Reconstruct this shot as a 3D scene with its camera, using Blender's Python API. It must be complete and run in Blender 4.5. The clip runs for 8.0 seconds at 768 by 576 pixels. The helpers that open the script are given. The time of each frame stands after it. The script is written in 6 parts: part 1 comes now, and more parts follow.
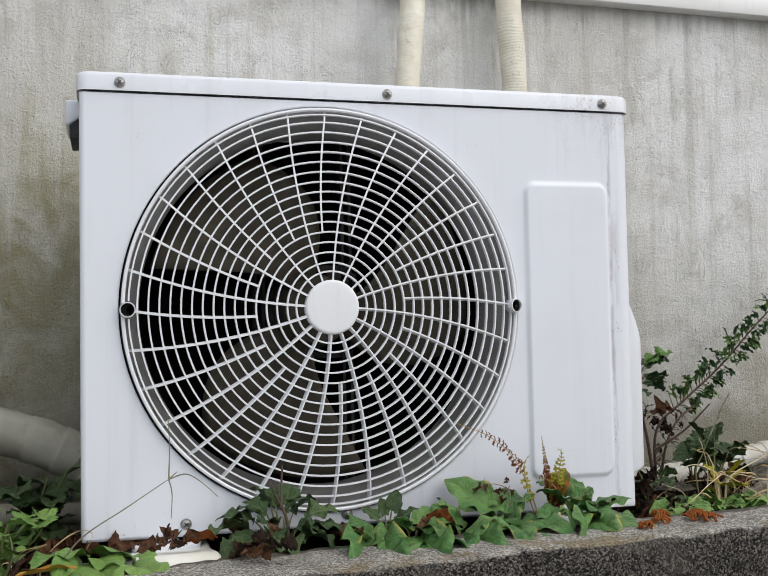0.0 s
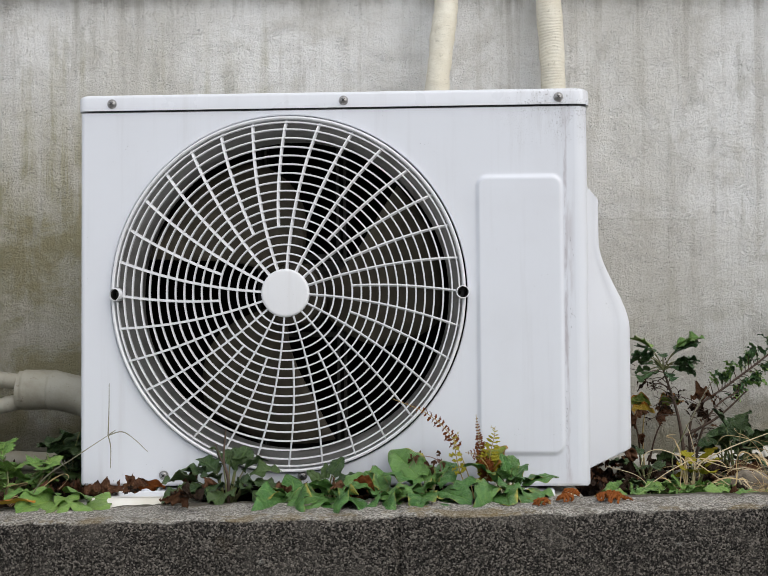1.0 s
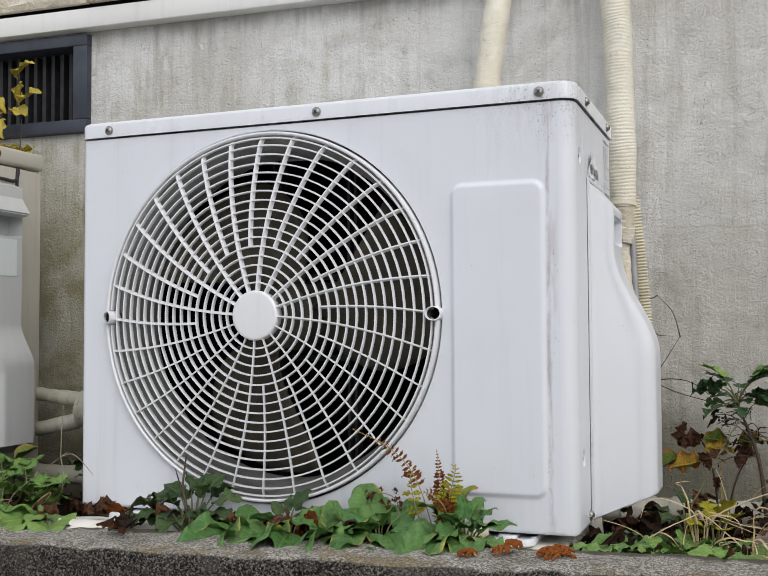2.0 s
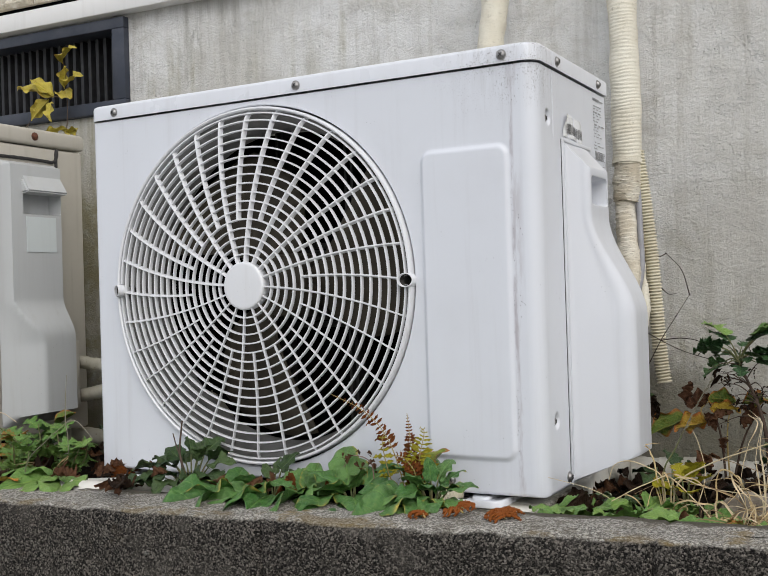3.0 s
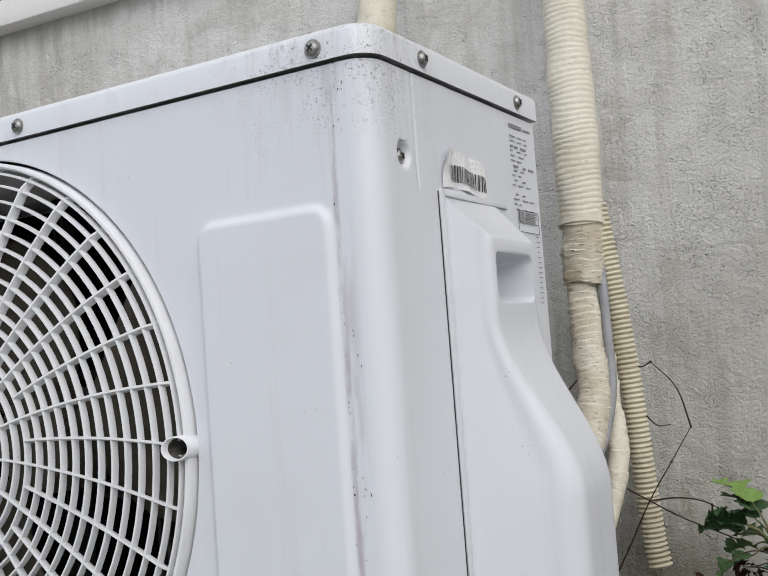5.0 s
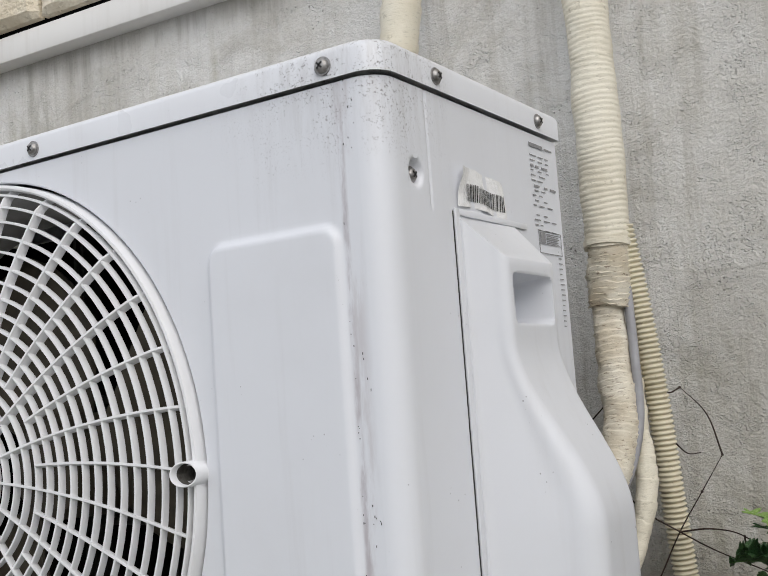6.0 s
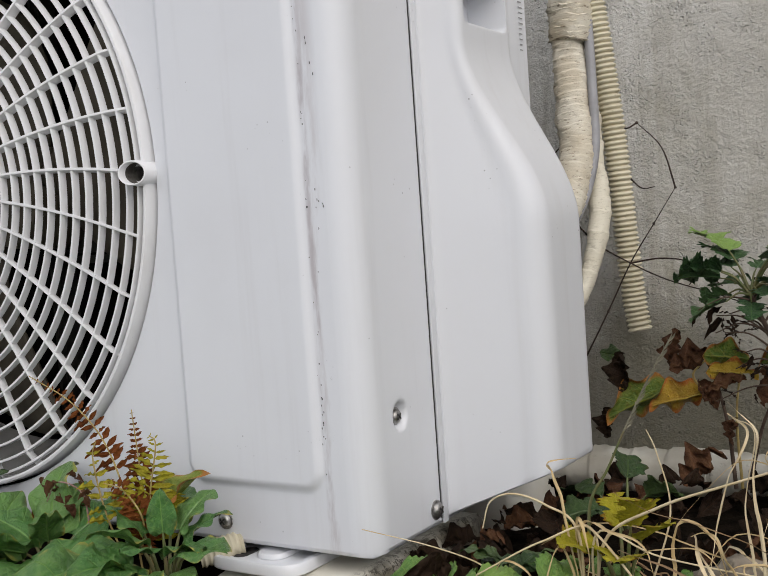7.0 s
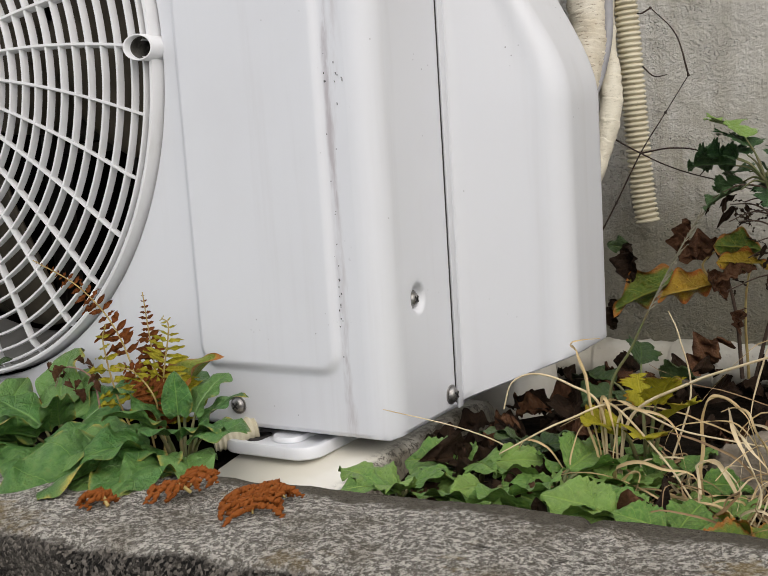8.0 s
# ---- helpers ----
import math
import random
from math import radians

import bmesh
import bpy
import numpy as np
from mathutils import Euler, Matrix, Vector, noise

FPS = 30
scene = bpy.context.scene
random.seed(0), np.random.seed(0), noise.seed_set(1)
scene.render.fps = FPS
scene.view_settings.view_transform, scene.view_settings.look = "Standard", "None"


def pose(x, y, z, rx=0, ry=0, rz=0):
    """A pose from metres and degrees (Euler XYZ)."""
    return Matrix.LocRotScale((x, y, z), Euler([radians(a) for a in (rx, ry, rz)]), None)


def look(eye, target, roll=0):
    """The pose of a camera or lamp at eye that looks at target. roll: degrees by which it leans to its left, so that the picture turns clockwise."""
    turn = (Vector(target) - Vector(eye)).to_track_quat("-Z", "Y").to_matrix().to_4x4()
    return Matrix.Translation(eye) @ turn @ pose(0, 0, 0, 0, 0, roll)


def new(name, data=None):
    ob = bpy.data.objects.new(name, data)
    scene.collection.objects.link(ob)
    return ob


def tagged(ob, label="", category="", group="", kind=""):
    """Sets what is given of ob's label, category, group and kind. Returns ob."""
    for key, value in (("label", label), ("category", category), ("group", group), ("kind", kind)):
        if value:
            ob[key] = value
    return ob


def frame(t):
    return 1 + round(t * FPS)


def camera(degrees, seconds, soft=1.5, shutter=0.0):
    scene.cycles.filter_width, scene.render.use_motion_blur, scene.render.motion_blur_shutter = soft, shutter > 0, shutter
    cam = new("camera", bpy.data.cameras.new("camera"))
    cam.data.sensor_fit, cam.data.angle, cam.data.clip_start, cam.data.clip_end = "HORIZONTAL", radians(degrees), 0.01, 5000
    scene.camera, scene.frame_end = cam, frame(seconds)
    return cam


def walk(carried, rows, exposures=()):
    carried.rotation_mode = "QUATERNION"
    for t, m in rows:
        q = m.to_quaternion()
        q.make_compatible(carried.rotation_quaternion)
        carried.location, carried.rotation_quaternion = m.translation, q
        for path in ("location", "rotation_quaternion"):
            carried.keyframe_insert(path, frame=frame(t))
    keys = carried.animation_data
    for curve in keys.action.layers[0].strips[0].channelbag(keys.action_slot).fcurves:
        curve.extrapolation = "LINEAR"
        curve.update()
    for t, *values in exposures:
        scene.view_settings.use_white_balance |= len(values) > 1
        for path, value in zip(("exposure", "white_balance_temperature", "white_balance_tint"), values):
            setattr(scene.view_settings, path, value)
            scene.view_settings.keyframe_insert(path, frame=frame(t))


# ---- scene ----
cam = camera(41.3, 8.0, soft=1.0)
PATH = [
    (0, (0.031, -1.140, 0.304), (0.551, 0.788, 0.401), -1.1),
    (0.3, (0.142, -1.164, 0.305), (0.540, 0.790, 0.419), -1.1),
    (0.5, (0.236, -1.198, 0.306), (0.5, 0.783, 0.405), -0.7),
    (0.8, (0.352, -1.277, 0.303), (0.434, 0.720, 0.377), -0.6),
    (1, (0.453, -1.31, 0.309), (0.367, 0.688, 0.364), -0.4),
    (1.5, (0.663, -1.234, 0.301), (0.242, 0.72, 0.366), -0.5),
    (1.8, (0.777, -1.171, 0.306), (0.184, 0.737, 0.406), -0.4),
    (2, (0.862, -1.132, 0.315), (0.153, 0.736, 0.406), -0.3),
    (2.2, (0.957, -1.112, 0.327), (0.138, 0.711, 0.406), -0.3),
    (3.3, (1.065, -1.063, 0.32), (0.092, 0.684, 0.314), -2.2),
    (3.5, (1.086, -1.051, 0.318), (0.097, 0.687, 0.308), -2.6),
    (4, (1.096, -0.921, 0.304), (0.104, 0.815, 0.311), -3.3),
    (4.2, (1.058, -0.818, 0.313), (0.073, 0.923, 0.319), -3.6),
    (4.5, (0.997, -0.644, 0.344), (0.009, 1.094, 0.395), -4.1),
    (4.7, (0.971, -0.575, 0.375), (-0.016, 1.162, 0.459), -4.2),
    (5.8, (0.975, -0.509, 0.396), (-0.092, 1.163, 0.648), -4.1),
    (6, (0.978, -0.51, 0.384), (-0.09, 1.17, 0.585), -4.1),
    (6.2, (0.980, -0.510, 0.366), (-0.0885, 1.173, 0.5205), -4.2),
    (6.5, (0.984, -0.509, 0.336), (-0.089, 1.178, 0.401), -4.4),
    (7, (0.998, -0.499, 0.287), (-0.077, 1.184, 0.182), -4.0),
    (7.5, (0.996, -0.501, 0.269), (-0.057, 1.183, 0.034), -3.9),
    (8, (0.967, -0.503, 0.267), (-0.066, 1.187, -0.008), -3.7),
]
walk(cam, [(t, look(eye, target, roll)) for t, eye, target, roll in PATH],
     exposures=[(0.0, 0.0, 6500, 10), (1.0, -0.03, 6530, 10), (2.0, -0.10, 6530, 10), (3.5, -0.11, 6500, 10), (4.5, -0.15, 6430, 10), (6.0, -0.17, 6600, 10), (7.0, -0.18, 6720, 11), (8.0, -0.05, 6880, 11)])

# ---- world and light: a bright overcast sky over an open street ----
world = bpy.data.worlds.new("overcast")
scene.world = world
world.use_nodes = True
wn = world.node_tree
wn.nodes.clear()
sky = wn.nodes.new("ShaderNodeTexSky")
sky.sky_type = "NISHITA"
sky.sun_disc = False
sky.sun_elevation, sky.sun_rotation = radians(43), radians(134)
sky.dust_density, sky.ozone_density = 4.0, 2.0
veil = wn.nodes.new("ShaderNodeMix")
veil.data_type = "RGBA"
veil.inputs[0].default_value = 0.75
veil.inputs[7].default_value = (7.6, 8.0, 8.6, 1)
bg = wn.nodes.new("ShaderNodeBackground")
bg.inputs["Strength"].default_value = 0.135
wout = wn.nodes.new("ShaderNodeOutputWorld")
wn.links.new(sky.outputs[0], veil.inputs[6])
wn.links.new(veil.outputs[2], bg.inputs["Color"])
wn.links.new(bg.outputs[0], wout.inputs["Surface"])

sun_data = bpy.data.lights.new("sun", "SUN")
sun_data.energy, sun_data.angle, sun_data.color = 1.5, radians(60), (1.0, 0.98, 0.95)
sun = new("sun", sun_data)
sun.matrix_world = look((2.9, -2.3, 3.3), (0.3, 0.2, 0.2))


# ---- mesh helpers ----
def link(name, me, material, parent=None, label="", smooth=40):
    """One mesh object, in world places, under a thing or a part."""
    if material and not me.materials:
        me.materials.append(material)
    if smooth and len(me.polygons):
        me.polygons.foreach_set("use_smooth", [True] * len(me.polygons))
        me.set_sharp_from_angle(angle=radians(smooth))
    ob = new(name, me)
    if parent:
        ob.parent = parent
        ob.matrix_parent_inverse = world_of(parent).inverted()
    return tagged(ob, label) if label else ob


def world_of(ob):
    m = ob.matrix_basis.copy()
    while ob.parent:
        m = ob.parent.matrix_basis @ ob.matrix_parent_inverse @ m
        ob = ob.parent
    return m


def part(name, bm, material, parent=None, label="", smooth=40):
    bmesh.ops.recalc_face_normals(bm, faces=bm.faces[:])
    me = bpy.data.meshes.new(name)
    bm.to_mesh(me)
    bm.free()
    return link(name, me, material, parent, label, smooth)


def pydata(name, verts, faces, material, parent=None, label="", smooth=40):
    me = bpy.data.meshes.new(name)
    me.from_pydata([tuple(v) for v in verts], [], faces)
    me.update()
    return link(name, me, material, parent, label, smooth)


def thing(name, at, label, category, group="", kind=""):
    e = new(name)
    e.empty_display_size = 0.05
    e.matrix_basis = Matrix.Translation(at)
    return tagged(e, label, category, group, kind)


def box(bm, x0, x1, y0, y1, z0, z1, bevel=0.0, seg=2):
    vs = bmesh.ops.create_cube(bm, size=1.0)["verts"]
    for v in vs:
        v.co = Vector((x0 + (v.co.x + 0.5) * (x1 - x0), y0 + (v.co.y + 0.5) * (y1 - y0), z0 + (v.co.z + 0.5) * (z1 - z0)))
    if bevel:
        es = list({e for v in vs for e in v.link_edges})
        bmesh.ops.bevel(bm, geom=es, offset=bevel, segments=seg, profile=0.5, affect="EDGES")
    return bm


def lathe(bm, profile, centre, axis, seg=48, arc=(0.0, 2 * math.pi)):
    """A profile of (radius, along) turned about an axis through centre."""
    a = Vector(axis).normalized()
    u = a.orthogonal().normalized()
    w = a.cross(u)
    full = abs(arc[1] - arc[0] - 2 * math.pi) < 1e-6
    n = seg if full else seg + 1
    rows = []
    for r, h in profile:
        rows.append([bm.verts.new(Vector(centre) + a * h + (u * math.cos(t) + w * math.sin(t)) * r)
                     for t in (arc[0] + (arc[1] - arc[0]) * i / seg for i in range(n))])
    for p, q in zip(rows, rows[1:]):
        for i in range(seg):
            j = (i + 1) % n
            bm.faces.new((p[i], p[j], q[j], q[i]))
    return bm


def smooth_path(points, steps=8):
    """A Catmull-Rom line through the points."""
    p = [Vector(v) for v in points]
    p = [2 * p[0] - p[1]] + p + [2 * p[-1] - p[-2]]
    out = []
    for a, b, c, d in zip(p, p[1:], p[2:], p[3:]):
        for i in range(steps):
            t = i / steps
            out.append(0.5 * (2 * b + (c - a) * t + (2 * a - 5 * b + 4 * c - d) * t * t + (3 * b - a - 3 * c + d) * t ** 3))
    return out + [p[-2]]


def tube(bm, line, radius, seg=10, cap=True):
    """A tube along a line; radius is a number or a function of the step's share and length along it."""
    rows, run = [], 0.0
    side = None
    for i, p in enumerate(line):
        d = (line[min(i + 1, len(line) - 1)] - line[max(i - 1, 0)]).normalized()
        side = d.orthogonal().normalized() if side is None else (side - d * side.dot(d)).normalized()
        up = d.cross(side)
        if i:
            run += (p - line[i - 1]).length
        r = radius(i / (len(line) - 1), run) if callable(radius) else radius
        rows.append([bm.verts.new(p + (side * math.cos(t) + up * math.sin(t)) * r) for t in (2 * math.pi * k / seg for k in range(seg))])
    for a, b in zip(rows, rows[1:]):
        for k in range(seg):
            bm.faces.new((a[k], a[(k + 1) % seg], b[(k + 1) % seg], b[k]))
    if cap:
        bm.faces.new(rows[0][::-1])
        bm.faces.new(rows[-1])
    return bm


def sheet(us, vs, place, name, material, parent=None, label="", smooth=40):
    """A grid of quads: place(u, v) gives each corner."""
    verts = [place(u, v) for v in vs for u in us]
    n = len(us)
    faces = [(j * n + i, j * n + i + 1, (j + 1) * n + i + 1, (j + 1) * n + i) for j in range(len(vs) - 1) for i in range(n - 1)]
    return pydata(name, verts, faces, material, parent, label, smooth)


def ramp01(a, b, x):
    t = min(1.0, max(0.0, (x - a) / (b - a)))
    return t * t * (3 - 2 * t)


def span(a, b, step):
    n = max(1, round((b - a) / step))
    return [a + (b - a) * i / n for i in range(n + 1)]


# the wall and the kerb run two degrees off the line of the machine
TURN_STREET = radians(2.2)


def street(u, v, z=0.0):
    c, s = math.cos(TURN_STREET), math.sin(TURN_STREET)
    return Vector((c * u - s * v, s * u + c * v, z))


# ---- materials ----
class Mat:
    """A node material with short ways to noise, mixes and relief."""

    def __init__(self, name, rough=0.5, metal=0.0, specular=0.5):
        self.m = bpy.data.materials.new(name)
        self.m.use_nodes = True
        self.t = self.m.node_tree
        self.b = self.t.nodes["Principled BSDF"]
        self.b.inputs["Roughness"].default_value = rough
        self.b.inputs["Metallic"].default_value = metal
        self.b.inputs["Specular IOR Level"].default_value = specular
        self.co = self.n("ShaderNodeTexCoord").outputs["Object"]

    def n(self, kind, **values):
        node = self.t.nodes.new(kind)
        for k, v in values.items():
            node.inputs[k].default_value = v
        return node

    def l(self, a, b):
        self.t.links.new(a, b)
        return self

    def scaled(self, sx, sy, sz):
        mp = self.n("ShaderNodeMapping")
        mp.inputs["Scale"].default_value = (sx, sy, sz)
        self.l(self.co, mp.inputs["Vector"])
        return mp.outputs[0]

    def noise(self, scale, detail=4.0, rough=0.55, vec=None, warp=0.0):
        nz = self.n("ShaderNodeTexNoise", Scale=scale, Detail=detail, Roughness=rough, Distortion=warp)
        self.l(vec or self.co, nz.inputs["Vector"])
        return nz.outputs["Fac"]

    def cells(self, scale, vec=None, out="Distance"):
        v = self.n("ShaderNodeTexVoronoi", Scale=scale)
        self.l(vec or self.co, v.inputs["Vector"])
        return v.outputs[out]

    def step(self, fac, lo, hi, to0=0.0, to1=1.0):
        r = self.n("ShaderNodeMapRange")
        r.interpolation_type = "SMOOTHSTEP"
        for i, x in enumerate((lo, hi, to0, to1)):
            r.inputs[i + 1].default_value = x
        self.l(fac, r.inputs[0])
        return r.outputs[0]

    def math(self, op, a, b):
        m = self.n("ShaderNodeMath")
        m.operation = op
        for i, x in enumerate((a, b)):
            if isinstance(x, (int, float)):
                m.inputs[i].default_value = x
            else:
                self.l(x, m.inputs[i])
        return m.outputs[0]

    def mix(self, fac, a, b):
        m = self.n("ShaderNodeMix")
        m.data_type = "RGBA"
        for i, x in ((0, fac), (6, a), (7, b)):
            if isinstance(x, (int, float)):
                m.inputs[i].default_value = x
            elif isinstance(x, tuple):
                m.inputs[i].default_value = (*x, 1)
            else:
                self.l(x, m.inputs[i])
        return m.outputs[2]

    def attr(self, name):
        a = self.n("ShaderNodeAttribute")
        a.attribute_name = name
        return a.outputs["Fac"]

    def chance(self):
        return self.n("ShaderNodeObjectInfo").outputs["Random"]

    def xyz(self, axis):
        s = self.n("ShaderNodeSeparateXYZ")
        self.l(self.co, s.inputs[0])
        return s.outputs[axis]

    def colour(self, c):
        if isinstance(c, tuple):
            self.b.inputs["Base Color"].default_value = (*c, 1)
        else:
            self.l(c, self.b.inputs["Base Color"])
        return self

    def rough(self, f):
        self.l(f, self.b.inputs["Roughness"])
        return self

    def bump(self, height, strength, distance):
        b = self.n("ShaderNodeBump", Strength=strength, Distance=distance)
        self.l(height, b.inputs["Height"])
        self.l(b.outputs[0], self.b.inputs["Normal"])
        return self


def painted(name, base, dirt, rough, specks=0.25, stain=0.35, scuffed=False, mould=False):
    """Sheet-metal paint with faint streaks, smudges and black specks."""
    k = Mat(name, rough)
    streak = k.noise(1.0, 5, 0.6, k.scaled(60, 60, 3.0))
    cloud = k.noise(6.0, 5, 0.6)
    c = k.mix(k.math("MULTIPLY", k.step(streak, 0.5, 0.85), stain), base, dirt)
    c = k.mix(k.math("MULTIPLY", k.step(cloud, 0.45, 0.8), stain * 0.5), c, dirt)
    spot = k.step(k.cells(190), 0.14, 0.05)
    rare = k.step(k.noise(24, 3), 0.60, 0.68)
    c = k.mix(k.math("MULTIPLY", k.math("MULTIPLY", spot, rare), specks), c, (0.06, 0.055, 0.05))
    if mould:
        near = k.math("MULTIPLY", k.step(k.math("ADD", k.xyz("X"), k.math("MULTIPLY", k.math("SUBTRACT", cloud, 0.5), 0.25)), 0.50, 0.64), k.step(k.math("ADD", k.xyz("Z"), k.math("MULTIPLY", k.math("SUBTRACT", streak, 0.5), 0.16)), 0.50, 0.585))
        near = k.math("MULTIPLY", near, k.step(k.xyz("Y"), 0.10, 0.02))
        film = k.math("MULTIPLY", near, k.step(k.noise(1.0, 6, 0.7, k.scaled(150, 150, 22)), 0.40, 0.66))
        c = k.mix(k.math("MULTIPLY", film, 0.30), c, (0.36, 0.345, 0.335))
        dot = k.math("MULTIPLY", k.step(k.noise(520, 5, 0.75), 0.55, 0.61), k.step(k.noise(60, 4, 0.65), 0.42, 0.56))
        c = k.mix(k.math("MULTIPLY", k.math("MULTIPLY", dot, near), 0.85), c, (0.07, 0.062, 0.055))
    if scuffed:
        off = k.math("ABSOLUTE", k.math("SUBTRACT", k.xyz("X"), 0.6295), 0)
        band = k.math("MULTIPLY", k.step(off, 0.0035, 0.001), k.step(k.noise(1.0, 5, 0.7, k.scaled(90, 90, 14)), 0.42, 0.62))
        c = k.mix(k.math("MULTIPLY", band, 0.60), c, (0.33, 0.29, 0.31))
        smear = k.math("MULTIPLY", k.step(k.math("ABSOLUTE", k.math("SUBTRACT", k.xyz("X"), 0.6335), 0), 0.010, 0.001), k.math("MULTIPLY", k.step(k.noise(1.0, 5, 0.65, k.scaled(60, 60, 11)), 0.46, 0.64), k.step(k.xyz("Y"), 0.004, 0.002)))
        c = k.mix(k.math("MULTIPLY", smear, 0.45), c, (0.42, 0.38, 0.39))
        grit = k.math("MULTIPLY", k.step(k.math("ABSOLUTE", k.math("SUBTRACT", k.xyz("X"), 0.634), 0), 0.016, 0.004), k.step(k.noise(1.0, 6, 0.75, k.scaled(420, 420, 130)), 0.64, 0.70))
        c = k.mix(k.math("MULTIPLY", k.math("MULTIPLY", grit, k.step(k.noise(17, 4), 0.48, 0.6)), 0.75), c, (0.10, 0.09, 0.085))
    k.colour(c)
    k.rough(k.step(cloud, 0.3, 0.8, rough - 0.06, rough + 0.1))
    k.bump(k.noise(320, 2), 0.05, 0.0006)
    return k.m


M_CASE = painted("white_enamel", (0.70, 0.717, 0.757), (0.50, 0.49, 0.50), 0.34, 0.55, 0.35, True, True)
M_LID = painted("white_enamel_lid", (0.72, 0.735, 0.77), (0.52, 0.51, 0.51), 0.30, 0.5, 0.35, False, True)
M_COVER = painted("white_plastic_cover", (0.68, 0.695, 0.73), (0.50, 0.49, 0.48), 0.33, 0.7, 0.25)
M_GRILLE = painted("light_grey_plastic_grille", (0.75, 0.755, 0.77), (0.55, 0.53, 0.50), 0.38, 0.2, 0.4)
M_CASE_OLD = painted("yellowed_enamel", (0.47, 0.44, 0.38), (0.30, 0.27, 0.21), 0.5, 0.5, 0.6)
M_COVER_OLD = painted("grey_plastic_cover", (0.50, 0.51, 0.51), (0.36, 0.35, 0.32), 0.42, 0.5, 0.4)
M_LABEL = painted("pale_printed_label", (0.62, 0.66, 0.66), (0.5, 0.52, 0.5), 0.35, 0.2)


def plain(name, a, b, scale, rough, metal=0.0, bump=0.2, dist=0.001, specular=0.5):
    k = Mat(name, rough, metal, specular)
    f = k.noise(scale, 5, 0.6)
    k.colour(k.mix(k.step(f, 0.35, 0.7), a, b)).bump(k.noise(scale * 4, 4), bump, dist)
    return k.m


M_FAN = plain("dark_fan_plastic", (0.055, 0.047, 0.034), (0.085, 0.072, 0.052), 30, 0.55, 0, 0.2, 0.001, 0.2)
# Dark grey that paints the shade inside the screw bosses.
M_BORE = plain("shade_grey_bore", (0.11, 0.105, 0.095), (0.05, 0.046, 0.04), 160, 0.8, 0, 0.4, 0.001, 0.1)
# Near-black colours put the shade behind the grille into the inner parts.
M_INSIDE = plain("shade_black_metal", (0.005, 0.0048, 0.0045), (0.01, 0.009, 0.008), 40, 0.8, 0, 0.2, 0.001, 0.05)
M_FINS = plain("shade_black_fins", (0.004, 0.0038, 0.003), (0.010, 0.009, 0.007), 60, 0.8, 0, 0.2, 0.001, 0.05)
M_MOTOR = plain("dull_motor_steel", (0.035, 0.033, 0.03), (0.065, 0.06, 0.053), 50, 0.6, 0.1, 0.2, 0.001, 0.2)
M_SHROUD = plain("grey_shroud", (0.27, 0.265, 0.255), (0.19, 0.183, 0.172), 20, 0.6, 0, 0.2, 0.001, 0.2)
M_STEEL = plain("zinc_screw_steel", (0.40, 0.39, 0.38), (0.22, 0.21, 0.20), 300, 0.40, 0.9, 0.1, 0.0003)
M_RUST = plain("rusted_screw", (0.14, 0.045, 0.02), (0.06, 0.025, 0.015), 300, 0.8)
# Black of print, scuffs and joints; also paints the shade in slots and hollows.
M_SLOT = plain("black_mark_and_shade", (0.02, 0.02, 0.02), (0.035, 0.03, 0.03), 200, 0.7)
M_PRINT = plain("grey_print", (0.22, 0.22, 0.23), (0.30, 0.30, 0.30), 200, 0.6)
M_STICKER = plain("white_paper_sticker", (0.88, 0.88, 0.88), (0.82, 0.82, 0.82), 90, 0.16, 0.0, 0.6)
M_TRIM = painted("white_flashing", (0.74, 0.73, 0.71), (0.55, 0.53, 0.49), 0.4, 0.3)
M_FRAME = plain("dark_blue_aluminium", (0.028, 0.034, 0.05), (0.05, 0.055, 0.07), 18, 0.45)
M_SLAT = plain("black_louvre", (0.016, 0.016, 0.018), (0.03, 0.03, 0.032), 60, 0.6)
M_MESH = plain("dark_grey_insect_mesh", (0.09, 0.09, 0.095), (0.05, 0.05, 0.055), 900, 0.6, 0.2, 0.8, 0.001)
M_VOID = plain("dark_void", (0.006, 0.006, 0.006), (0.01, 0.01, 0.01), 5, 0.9)


